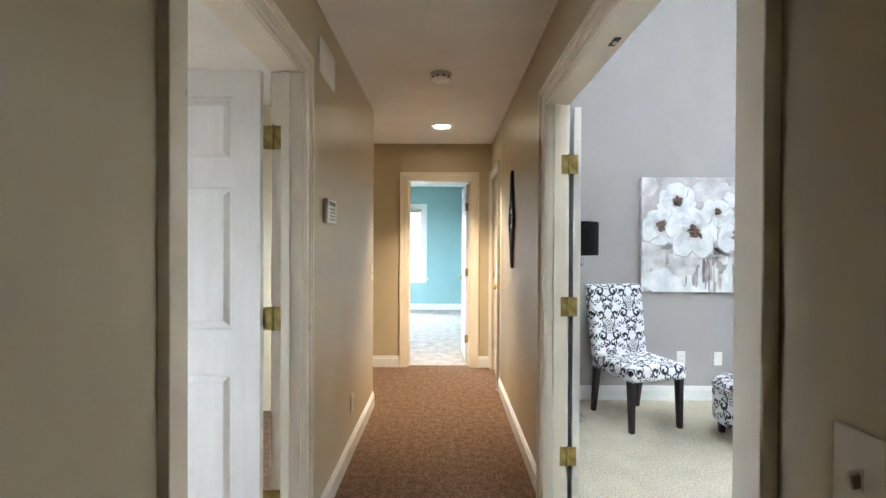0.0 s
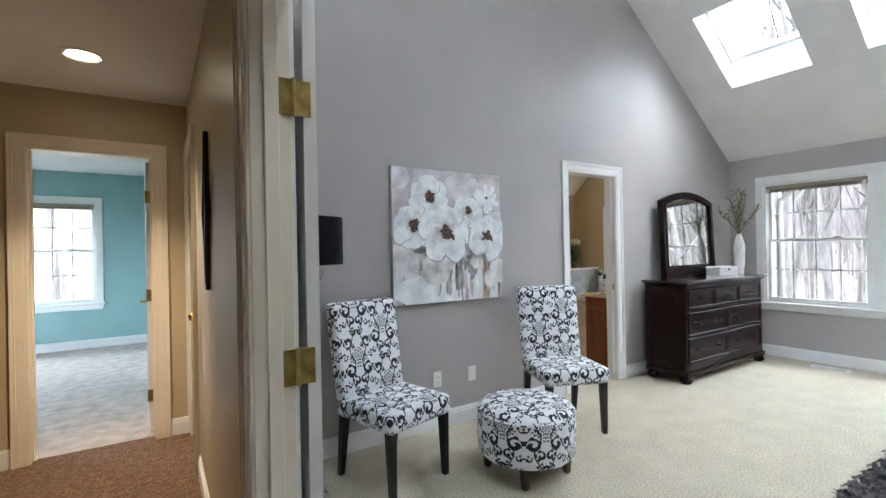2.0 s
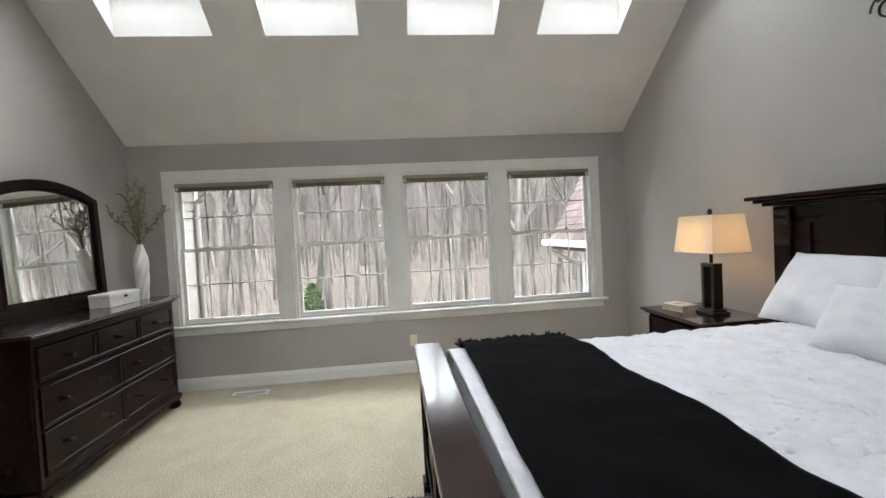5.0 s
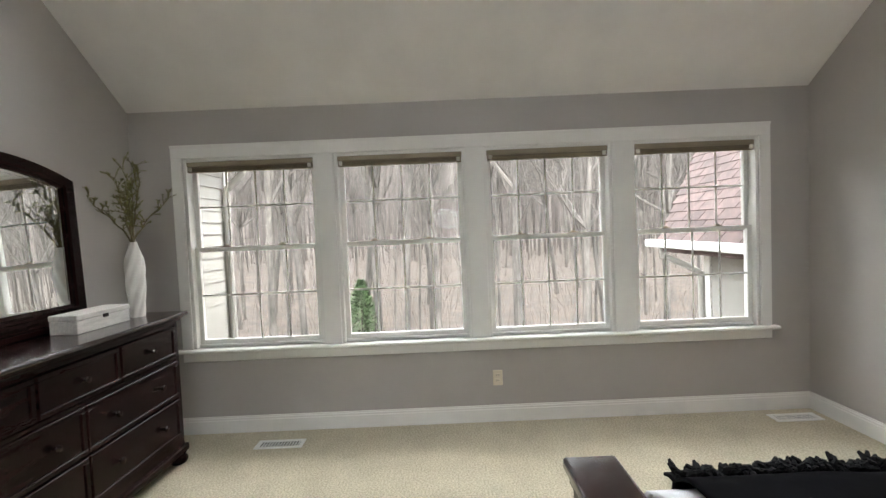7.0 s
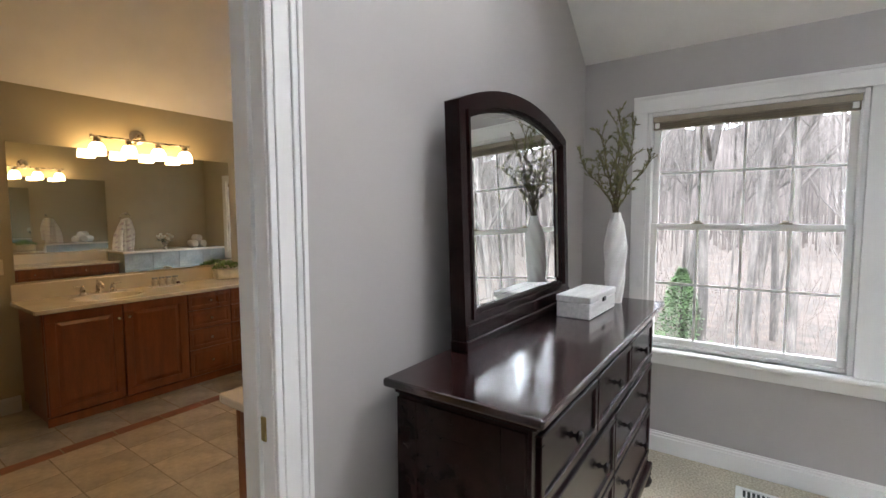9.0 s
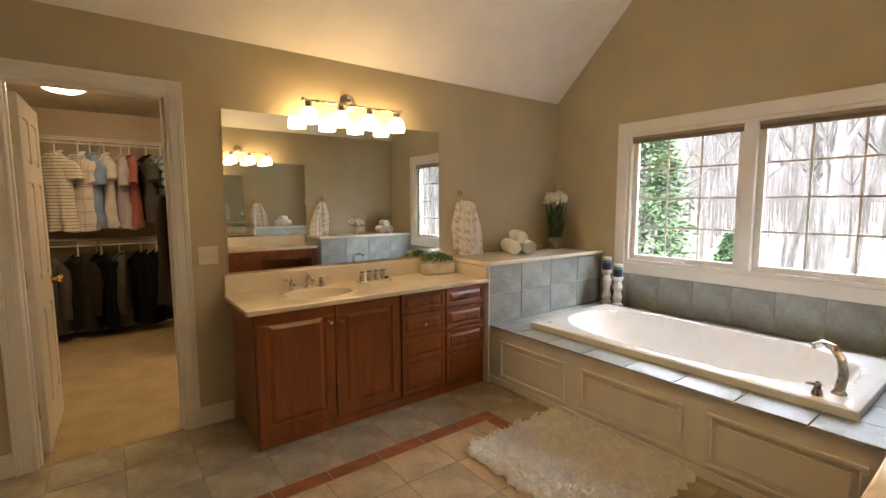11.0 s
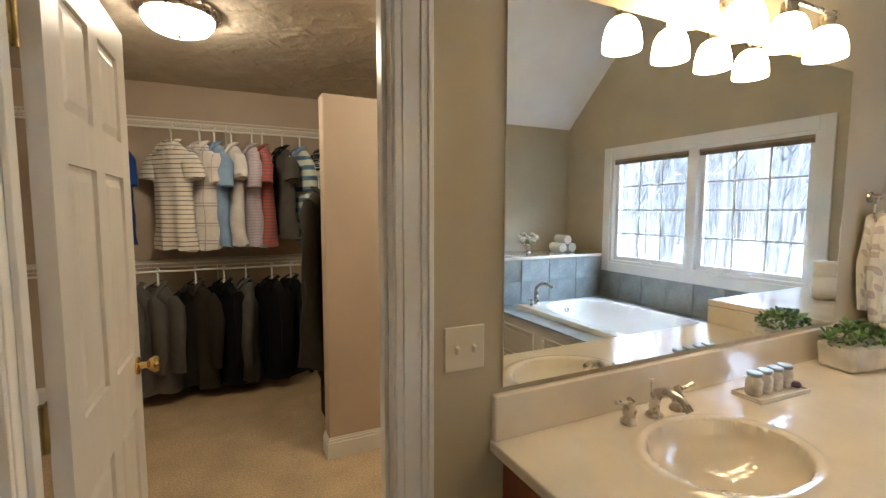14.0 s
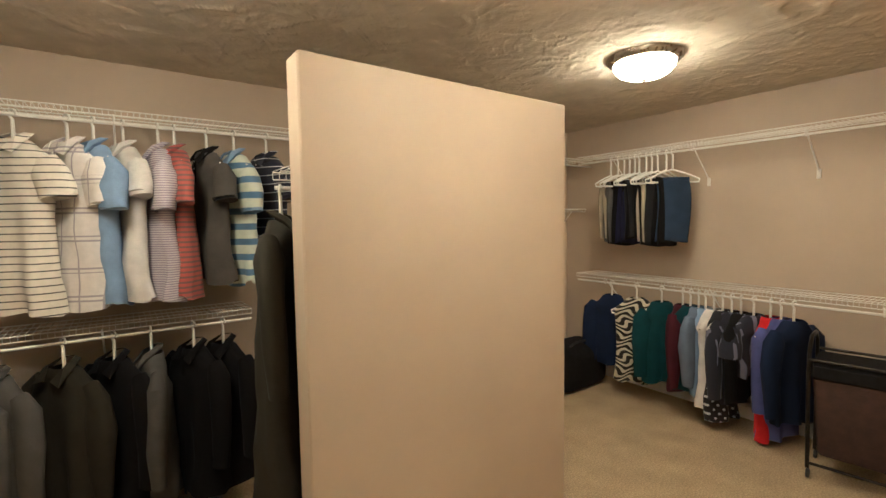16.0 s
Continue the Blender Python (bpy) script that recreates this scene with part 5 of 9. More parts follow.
part("mattress", boxes((BX0 + 0.17, BX1 - 0.14, -0.94, 1.17, 0.40, 0.76), bevel=0.05, seg=3), m_linen, bed, "white mattress", smooth=True)
part("box_base", boxes((BX0 + 0.17, BX1 - 0.14, -0.94, 1.19, 0.20, 0.40), bevel=0.01), m_linen, bed, "white box base")


def cover_fn(y0, y1, drop, lift, x_out=0.0, seed=0.0, crown=0.025, skew=0.0, wrinkle=1.0, quilt=0.0, foot=0.0):
    """A cloth over the bed: across (u) it climbs one side, crosses the top and falls down the other; along (v) it follows y."""
    xa, xb = BX0 + 0.15 - x_out, BX1 - 0.12 + x_out
    top = 0.785 + lift
    L = drop * 2 + (xb - xa)

    def fn(u, v):
        d = u * L
        y = y0 + (y1 - y0) * v + skew * u * (1 - v) + foot * (1 - u) * v + (wrinkle - 1) * 0.012 * math.sin(d * 9 + seed) * (1 - v)
        n = noise.noise(Vector((d * 3, y * 3, seed)))
        n2 = noise.noise(Vector((d * 9, y * 9, seed + 4)))
        if d < drop:
            k = (drop - d)
            fold = 0.022 * math.sin(y * 17 + seed) * k / max(drop, 0.01) + 0.01 * n
            r = min(k, 0.05)
            return (xa - 0.012 * k - abs(fold) * min(1, k * 6) + 0.03 * (1 - min(1, k / 0.05)) ** 2, y, top - k - 0.0)
        if d > L - drop:
            k = d - (L - drop)
            fold = 0.022 * math.sin(y * 17 + seed + 1) * k / max(drop, 0.01) + 0.01 * n
            return (xb + 0.012 * k + abs(fold) * min(1, k * 6) - 0.03 * (1 - min(1, k / 0.05)) ** 2, y, top - k)
        f = (d - drop) / (xb - xa)
        edge = min(f, 1 - f) * (xb - xa)
        rnd = -0.035 * (1 - min(1, edge / 0.10)) ** 2
        q = 0.0
        if quilt and y < 0.62:
            w = Vector((d * 19, y * 19, 2.0))
            q = quilt * (abs(noise.noise(w + Vector((noise.noise(w * 0.7), noise.noise(w * 0.7 + Vector((5, 0, 0))), 0)))) * 1.7 - 0.5) * min(1, (0.62 - y) * 8)
        return (xa + (xb - xa) * f, y, q + top + crown * (1 - (2 * f - 1) ** 4) + rnd + wrinkle * (0.006 * n + 0.0025 * n2))
    return fn


def thicken(ob, t, offset=1.0):
    md = ob.modifiers.new("thickness", "SOLIDIFY")
    md.thickness, md.offset = t, offset
    return ob


cv = part("coverlet", grid_sheet(cover_fn(-0.90, 1.185, 0.5, 0.0, 0.0, 1.0, quilt=0.012), 300, 220), m_quilt, None, smooth=True)
thicken(cv, 0.02)
tagged(cv, "white embroidered coverlet spread over the king bed", "bedspread")
th = thing("throw_blanket", "black velvet throw with tassels across the bed's foot", "blanket")
m_velvet = mat("black_velvet", (0.004, 0.004, 0.005), 0.9, var=0.2, scale=6, bump=0.25, bump_scale=12, sheen=0.0, spec=0.05)
part("cloth", grid_sheet(cover_fn(0.53, 1.11, 0.10, 0.038, 0.014, 3.0, skew=0.02, wrinkle=2.2, foot=0.05), 130, 44), m_velvet, th, smooth=True)
thicken(th.children[0], 0.008)
bm = bmesh.new()
rt = random.Random(3)
for k in range(46):
    y = 0.56 + 0.55 * k / 45
    for _ in range(4):
        a = rt.uniform(0, 6.283)
        p0 = Vector((BX1 - 0.115 + rt.uniform(-0.012, 0.012), y + rt.uniform(-0.01, 0.01), 0.805))
        tip = p0 + Vector((0.026 * math.cos(a), 0.026 * math.sin(a), rt.uniform(0.012, 0.034)))
        tube([p0, (p0 + tip) / 2 + Vector((0, 0, 0.008)), tip], [0.007, 0.008, 0.004], 5, bm)
part("ruffled_edge", bm, m_black, th, "black ruffled edging")
rt = random.Random(3)
for sx, xx in ((-1, BX0 + 0.128), (1, BX1 - 0.098)):
    for k in range(5):
        y = 0.56 + 0.14 * k
        t = part("tassel", merge(moved(lathe([(0.004, 0.02), (0.012, 0.012), (0.016, 0), (0.012, -0.012), (0.018, -0.02), (0.026, -0.06), (0.030, -0.115), (0.02, -0.12)], 12), pose(xx + sx * 0.012, y, 0.705))), m_black, th, "black yarn tassel", smooth=True)
        bm = bmesh.new()
        for q in range(14):
            a = 2 * math.pi * q / 14
            tube([(xx + sx * 0.012 + 0.014 * math.cos(a), y + 0.014 * math.sin(a), 0.69), (xx + sx * 0.012 + 0.026 * math.cos(a), y + 0.026 * math.sin(a), 0.62), (xx + sx * 0.012 + 0.033 * math.cos(a + 0.2), y + 0.033 * math.sin(a + 0.2), 0.565 + rt.uniform(-0.01, 0.01))], 0.005, 4, bm)
        part("fringe", bm, m_black, t)


def pillow(name, label, x, y, z, w, h, d, tilt, yaw, material, ruffle=0, seed=0):
    root = thing(name, label, "pillow", pose(x, y, z, tilt, 0, yaw), group="bed pillows")
    bm = bmesh.new()
    n = 22
    tops, bots = [], []
    for i in range(n + 1):
        for j in range(n + 1):
            u, v = 2 * i / n - 1, 2 * j / n - 1
            p = max(0.0, (1 - abs(u) ** 2.6) * (1 - abs(v) ** 2.6)) ** 0.55
            cx = u * (1 - 0.05 * (1 - v * v))
            cz = v * (1 - 0.05 * (1 - u * u))
            wob = noise.noise(Vector((u * 2.2, v * 2.2, seed))) * 0.26
            rf = 0.05 * math.sin(u * ruffle) * (1 - v * v) if ruffle else 0
            tops.append(bm.verts.new((cx * w / 2, -d / 2 * p * (1 + wob + rf), h / 2 + cz * h / 2)))
            edge = i in (0, n) or j in (0, n)
            bots.append(tops[-1] if edge else bm.verts.new((cx * w / 2, d / 2 * p * (1 - wob), h / 2 + cz * h / 2)))
    for i in range(n):
        for j in range(n):
            q = (i * (n + 1) + j, (i + 1) * (n + 1) + j, (i + 1) * (n + 1) + j + 1, i * (n + 1) + j + 1)
            bm.faces.new([tops[k] for k in q])
            f = [bots[k] for k in q][::-1]
            if len(set(f)) > 2:
                try:
                    bm.faces.new(f)
                except ValueError:
                    pass
    part("cushion", bm, material, root, smooth=True, uv=True)
    return root


PZ = 0.815
for x in (2.66, 3.365, 4.06):
    pillow("pillow", "white euro sham leaning on the headboard", x, -0.70, PZ, 0.66, 0.46, 0.20, 36, 0, m_linen, seed=x)
for x in (2.75, 3.42):
    pillow("pillow", "white sleeping pillow propped before the shams", x, -0.56, PZ, 0.62, 0.38, 0.19, 34, 2, m_linen, seed=x + 3)
pillow("pillow", "white ruffled decorative pillow", 3.50, -0.40, PZ, 0.50, 0.33, 0.18, 34, 6, m_linen, ruffle=24, seed=9)
pillow("pillow", "small black-and-white patterned pillow", 2.98, -0.28, PZ, 0.42, 0.28, 0.14, 30, 0, m_damask, seed=14)

# nightstand
ns = thing("nightstand", "espresso-stained wooden nightstand with drawers", "nightstand")
NX0, NX1, NY0, NY1, NT = 4.66, 5.29, -1.035, -0.53, 0.74
part("body", boxes((NX0, NX1, NY0, NY1 - 0.022, 0.11, 0.70), bevel=0.003), m_espresso, ns)
part("top", boxes((NX0 - 0.045, NX1 + 0.045, NY0, NY1 + 0.03, 0.718, NT), bevel=0.006, seg=2), m_espresso_top, ns, "polished espresso top")
part("cornice", boxes((NX0 - 0.02, NX1 + 0.02, NY0, NY1 + 0.008, 0.70, 0.718), bevel=0.004), m_espresso, ns)
part("plinth", boxes((NX0 - 0.015, NX1 + 0.015, NY0, NY1, 0.07, 0.11), bevel=0.006), m_espresso, ns)
for z0, z1 in ((0.49, 0.685), (0.30, 0.48), (0.125, 0.29)):
    d = drawer_front(ns, -(NX1 - 0.025), -(NX0 + 0.025), z0, z1, -(NY1 + 0.002), m_espresso, knobs=(-(NX0 + NX1) / 2,), km=m_knob)
    d.matrix_basis = pose(0, 0, 0, 0, 0, 180)
for fx in (NX0 + 0.04, NX1 - 0.04):
    for fy in (NY0 + 0.05, NY1 - 0.05):
        part("bun_foot", lathe_at([(0.026, 0.0), (0.042, 0.012), (0.046, 0.032), (0.034, 0.055), (0.042, 0.0705)], fx, fy, 0, 16), m_espresso, ns, smooth=True)
bk = thing("book", "pale hardcover book lying on the nightstand", "book", pose(5.10, -0.68, NT + 0.001, 0, 0, 12))
part("pages", boxes((-0.092, 0.094, -0.066, 0.066, 0.005, 0.043)), mat("page_edges", (0.52, 0.45, 0.30), 0.9, var=0.1, scale=8, stretch=(1, 1, 60)), bk, "yellowed page edges")
part("cover", boxes((-0.1, 0.098, -0.07, 0.07, 0, 0.005), (-0.1, 0.098, -0.07, 0.07, 0.043, 0.048), (-0.104, -0.098, -0.07, 0.07, 0, 0.048), bevel=0.0015), mat("pale_book_cover", (0.62, 0.54, 0.48), 0.6, var=0.1, scale=20), bk)
part("cover_design", moved(lathe([(0.042, 0), (0.04, 0.0008)], 20), pose(0, 0, 0.0485)), mat("rose_print", (0.48, 0.30, 0.27), 0.6, var=0.2, scale=30), bk)

tl = thing("table_lamp", "lit table lamp with a black open-frame base and white shade", "table lamp", pose(4.90, -0.80, NT + 0.001))
part("base", boxes((-0.09, 0.09, -0.07, 0.07, 0, 0.018), (-0.075, 0.075, -0.055, 0.055, 0.018, 0.035), bevel=0.004), m_dark_leg, tl)
part("column", boxes((-0.065, -0.035, -0.035, 0.035, 0.035, 0.335), bevel=0.003), m_dark_leg, tl)
part("column", boxes((0.035, 0.065, -0.035, 0.035, 0.035, 0.335), bevel=0.003), m_dark_leg, tl)
part("crossbar", boxes((-0.065, 0.065, -0.036, 0.036, 0.335, 0.36), bevel=0.003), m_dark_leg, tl)
part("stem", lathe([(0.012, 0.36), (0.012, 0.43), (0.004, 0.44), (0.004, 0.71)], 12), m_dark_metal, tl)
part("finial", lathe_at([(0.006, 0.70), (0.016, 0.715), (0.018, 0.73), (0.008, 0.745), (0.0, 0.748)], 0, 0, 0, 14), m_dark_metal, tl, smooth=True)
bm = bmesh.new()
lo = [bm.verts.new((sx * 0.205, sy * 0.14, 0.44)) for sx, sy in ((-1, -1), (1, -1), (1, 1), (-1, 1))]
hi = [bm.verts.new((sx * 0.175, sy * 0.115, 0.70)) for sx, sy in ((-1, -1), (1, -1), (1, 1), (-1, 1))]
for k in range(4):
    bm.faces.new((lo[k], lo[(k + 1) % 4], hi[(k + 1) % 4], hi[k]))
m_linen_shade = bpy.data.materials.new("white_linen_shade")
m_linen_shade.use_nodes = True
nt = m_linen_shade.node_tree
tr, df, mx = nt.nodes.new("ShaderNodeBsdfTranslucent"), nt.nodes.new("ShaderNodeBsdfDiffuse"), nt.nodes.new("ShaderNodeMixShader")
tr.inputs["Color"].default_value = (0.85, 0.78, 0.66, 1)
df.inputs["Color"].default_value = (0.82, 0.79, 0.73, 1)
mx.inputs["Fac"].default_value = 0.55
nt.links.new(df.outputs[0], mx.inputs[1])
nt.links.new(tr.outputs[0], mx.inputs[2])
nt.links.new(mx.outputs[0], nt.nodes["Material Output"].inputs["Surface"])
sh = thicken(part("shade", bm, m_linen_shade, tl, "white rectangular linen shade"), 0.003)
part("bulb", lathe_at([(0.012, 0.47), (0.03, 0.52), (0.032, 0.55), (0.02, 0.58), (0.0, 0.59)], 0, 0, 0, 12), glow_mat("lit_lamp_bulb", (1.0, 0.62, 0.28), 22.0), tl, "lit warm bulb", smooth=True)

# wrought-iron wall scroll over the bed
sc = thing("wall_scroll", "dark wrought-iron scrollwork on the wall above the bed", "wall decor", pose(3.365, -1.04, 2.44))
for s in (-1, 1):
    for cx, cz, r0, turns, ph, flip in ((0.55, -0.03, 0.085, 1.5, 0.0, 1), (0.42, 0.08, 0.075, 1.4, 2.2, -1), (0.28, -0.02, 0.09, 1.5, 1.0, 1), (0.12, 0.06, 0.08, 1.3, 2.8, -1)):
        pts = []
        for k in range(28):
            f = k / 27
            a = ph + flip * turns * 2 * math.pi * f
            r = r0 * (1 - 0.8 * f)
            pts.append((s * (cx + r * math.cos(a)), 0.012 + 0.004 * f, cz + r * math.sin(a)))
        part("scroll", tube(pts, 0.006, 6), m_dark_metal, sc, smooth=True)
part("stem", tube([(-0.60 + 1.2 * k / 24, 0.012, 0.03 * math.sin(k * 0.9)) for k in range(25)], 0.006, 6), m_dark_metal, sc, smooth=True)

# shag rug
rg = thing("shag_rug", "dark charcoal shag rug beside the bed's foot", "rug")
m_shag = mat("charcoal_shag", (0.10, 0.090, 0.090), 0.85, var=0.4, scale=14, grain=0.4, grain_scale=60, spec=0.2)
part("backing", boxes((2.65, 4.23, 0.95, 1.89, 0.001, 0.012)), m_shag, rg)
V, F = [], []
rs = random.Random(8)
for _ in range(15000):
    x, y = rs.uniform(2.66, 4.24), rs.uniform(1.0, 1.90)
    a, L, w = rs.uniform(0, 6.283), rs.uniform(0.03, 0.06), rs.uniform(0.005, 0.009)
    a = 3.0 * noise.noise(Vector((x * 14, y * 14, 0))) * 3.1 + 0.5 * a / 6.28
    dx, dy = math.cos(a), math.sin(a)
    lump = 0.024 * noise.noise(Vector((x * 17, y * 17, 5)))
    z1, z2 = 0.042 + lump + rs.uniform(-0.006, 0.006), 0.030 + lump + rs.uniform(-0.012, 0.006)
    n0 = len(V)
    for d, z in ((0, 0.008), (L * 0.45, z1), (L, z2)):
        V += [(x + dx * d - dy * w, y + dy * d + dx * w, z), (x + dx * d + dy * w, y + dy * d - dx * w, z)]
    F += [(n0, n0 + 1, n0 + 3, n0 + 2), (n0 + 2, n0 + 3, n0 + 5, n0 + 4)]
me = bpy.data.meshes.new("pile")
me.from_pydata(V, [], F)
me.materials.append(m_shag)
tagged(part("pile", me, m_shag, rg), kind="stuff")


# small wall and floor fittings
def wall_plate(name, label, category, m, kind, material=None):
    """A cover plate facing -y at the origin; kind: outlet, switch, double or blank."""
    root = thing(name, label, category, m, group="wall plates")
    mt = material or m_ivory
    w = 0.058 if kind == "double" else 0.036
    part("plate", boxes((-w, w, -0.006, 0, -0.058, 0.058), bevel=0.003, seg=2), mt, root)
    if kind == "outlet":
        for z in (-0.02, 0.02):
            part("socket", boxes((-0.016, 0.016, -0.008, -0.005, z - 0.013, z + 0.013), bevel=0.004), mt, root)
            # flat near-black slabs stand in for the shade inside the holes
            part("slots", boxes((-0.008, -0.005, -0.0086, -0.0075, z - 0.004, z + 0.006), (0.005, 0.008, -0.0086, -0.0075, z - 0.004, z + 0.006)), m_black_and_shade, root)
    elif kind == "switch" or kind == "double":
        for x in ((-0.024, 0.024) if kind == "double" else (0,)):
            part("toggle", moved(boxes((x - 0.005, x + 0.005, -0.018, -0.004, -0.010, 0.010), bevel=0.002), pose(0, 0, 0, 12, 0, 0)), mt, root)
            part("toggle_slot", boxes((x - 0.008, x + 0.008, -0.0066, -0.0055, -0.014, 0.014)), mt, root)
    return root


wall_plate("wall_outlet", "ivory wall outlet on the grey wall", "outlet", pose(2.078, 3.909, 0.365), "outlet", m_white_plastic)
wall_plate("wall_plate", "ivory blank cover plate on the grey wall", "cover plate", pose(2.398, 3.909, 0.36), "blank", m_white_plastic)
wall_plate("wall_outlet", "ivory wall outlet under the windows", "outlet", pose(6.519, 1.29, 0.33, 0, 0, -90), "outlet")


def floor_vent(x, y, rot):
    root = thing("floor_vent", "white metal floor register in the carpet", "vent", pose(x, y, 0.001, 0, 0, rot), group="floor registers")
    part("frame", ring([(-0.165, -0.06), (0.165, -0.06), (0.165, 0.06), (-0.165, 0.06)], [(-0.14, -0.038), (0.14, -0.038), (0.14, 0.038), (-0.14, 0.038)], 0, 0.006), m_trim, root).matrix_basis = pose(0, 0, 0, 90, 0, 0)
    # a near-black sheet imitates the shade of the duct below
    part("well", boxes((-0.14, 0.14, -0.038, 0.038, 0.0, 0.001)), m_black_and_shade, root)
    for k in range(14):
        xx = -0.133 + 0.0205 * k
        part("louvre", boxes((xx, xx + 0.008, -0.038, 0.038, 0.001, 0.005)), m_trim, root)
    return root


floor_vent(6.29, 2.85, 90)
floor_vent(6.36, -0.81, 90)
# ---- hall fittings ----
cn = thing("recessed_light", "lit recessed ceiling light with a white trim ring", "ceiling light", pose(-0.005, 4.19, CEIL))
part("trim_ring", lathe([(0.105, 0.0), (0.105, -0.006), (0.085, -0.010), (0.072, -0.002)], 32, cap=False), m_trim, cn, smooth=True)
hs = lamp("recessed_bulb", "SPOT", 84.0, (1.0, 0.74, 0.50), pose(-0.005, 4.19, CEIL - 0.02), 0.05)
hs.data.spot_size, hs.data.spot_blend = radians(96), 1.0
part("lens", lathe([(0.073, -0.003), (0.05, -0.006), (0.0, -0.007)], 24), m_can, cn, "glowing frosted lens")
sd = thing("smoke_detector", "white round smoke detector on the hall ceiling", "smoke detector", pose(-0.01, 2.93, CEIL))
part("base", lathe([(0.07, 0), (0.07, -0.012), (0.066, -0.016)], 28), m_white_plastic, sd, smooth=True)
part("cover", lathe([(0.062, -0.016), (0.060, -0.036), (0.05, -0.044), (0.0, -0.046)], 28), m_white_plastic, sd, smooth=True)
for k in range(10):
    a = 2 * math.pi * k / 10
    # thin near-black plates, the shade within each slot painted on
    part("slot", moved(boxes((-0.008, 0.008, -0.001, 0.001, -0.004, 0.004)), pose(0.0615 * math.cos(a), 0.0615 * math.sin(a), -0.027, 0, 0, math.degrees(a) + 90)), m_black_and_shade, sd)

wv = thing("wall_vent", "white return-air grille high on the tan wall", "vent", pose(-0.57, 2.24, 2.225, 0, 0, 90))
part("frame", ring([(-0.14, -0.085), (0.14, -0.085), (0.14, 0.085), (-0.14, 0.085)], [(-0.115, -0.06), (0.115, -0.06), (0.115, 0.06), (-0.115, 0.06)], -0.008, 0), m_trim, wv)
# near-black sheet in place of the shaded duct behind the slats
part("backing", boxes((-0.115, 0.115, -0.002, 0, -0.06, 0.06)), m_black_and_shade, wv)
for k in range(9):
    part("slat", moved(boxes((-0.115, 0.115, -0.006, 0.002, -0.0055, 0.0055)), pose(0, -0.003, -0.054 + 0.0135 * k, 35, 0, 0)), m_trim, wv)

kp = thing("alarm_keypad", "white wall-mounted alarm keypad with grey buttons", "keypad", pose(-0.57, 2.27, 1.50, 0, 0, 90))
part("body", boxes((-0.085, 0.085, -0.024, 0, -0.06, 0.06), bevel=0.005, seg=2), m_white_plastic, kp)
part("display", boxes((-0.06, 0.06, -0.0255, -0.022, 0.028, 0.048), bevel=0.001), mat("grey_display", (0.25, 0.27, 0.25), 0.2), kp, "grey display window")
for i in range(4):
    for j in range(4):
        part("button", boxes((-0.055 + 0.03 * i, -0.035 + 0.03 * i, -0.0265, -0.022, -0.045 + 0.017 * j, -0.034 + 0.017 * j), bevel=0.001), mat("grey_button", (0.42, 0.42, 0.40), 0.5), kp)

wall_plate("light_switch", "ivory light switch at the hall corner", "light switch", pose(-0.569, 3.62, 1.11, 0, 0, 90), "switch")
wall_plate("wall_outlet", "ivory wall outlet low on the tan wall", "outlet", pose(-0.569, 2.86, 0.33, 0, 0, 90), "outlet")
wall_plate("light_switch", "ivory light switch beside the double doorway", "light switch", pose(0.529, 0.56, 1.05, 0, 0, -90), "switch")

# carved wall ornament, a long lozenge
do = thing("wall_ornament", "long black lozenge ornament with pierced silver work", "wall decor", pose(0.529, 3.36, 1.53, 0, 0, -90))
prof = [(0.024, -0.36), (0.027, -0.28), (0.036, -0.19), (0.055, -0.11), (0.092, -0.04), (0.104, 0.0), (0.092, 0.04), (0.055, 0.11), (0.036, 0.19), (0.027, 0.28), (0.024, 0.36)]
outer = [(w, z) for w, z in prof] + [(-w, z) for w, z in reversed(prof)]
inner = [(w * 0.74, z * 0.95) for w, z in prof] + [(-w * 0.66, z * 0.93) for w, z in reversed(prof)]
bm = ring(outer, inner, -0.018, 0)
for v in bm.verts:
    v.co.y -= 0.004 * math.cos(v.co.z / 0.36 * math.pi / 2) if v.co.y < -0.01 else 0.0
part("frame", bm, m_dark_leg, do)
part("backing", prism([(w * 0.76, z * 0.95) for w, z in prof] + [(-w * 0.76, z * 0.95) for w, z in reversed(prof)], "y", -0.012, -0.002), mat("tarnished_silver", (0.46, 0.45, 0.43), 0.45, 0.5, var=0.35, scale=60), do, "tarnished silver ground")
for z, r in ((0, 0.055), (0.10, 0.04), (-0.10, 0.04), (0.18, 0.026), (-0.18, 0.026), (0.25, 0.016), (-0.25, 0.016)):
    for s in (-1, 1):
        part("scroll", tube([(s * (0.006 + r * (1 - 0.75 * k / 16) * (0.5 + 0.5 * math.cos(k * 0.55))), -0.014, z + r * (1 - 0.75 * k / 16) * math.sin(k * 0.55)) for k in range(17)], 0.004, 5), m_dark_metal, do)

dc = thing("door_catch", "small dark ball catch in the doorway's head", "door catch", pose(0.60, 1.56, 2.036))
part("plate", boxes((-0.012, 0.012, -0.03, 0.03, -0.004, 0), bevel=0.001), m_dark_metal, dc)
part("ball", moved(lathe([(0.009, 0), (0.008, -0.006), (0.0, -0.010)], 12), pose(0, 0, -0.004)), m_nickel, dc)
# ---- bath ----
NVX0, NVX1, NVY = 4.50, 6.258, 6.985
CT = 0.805


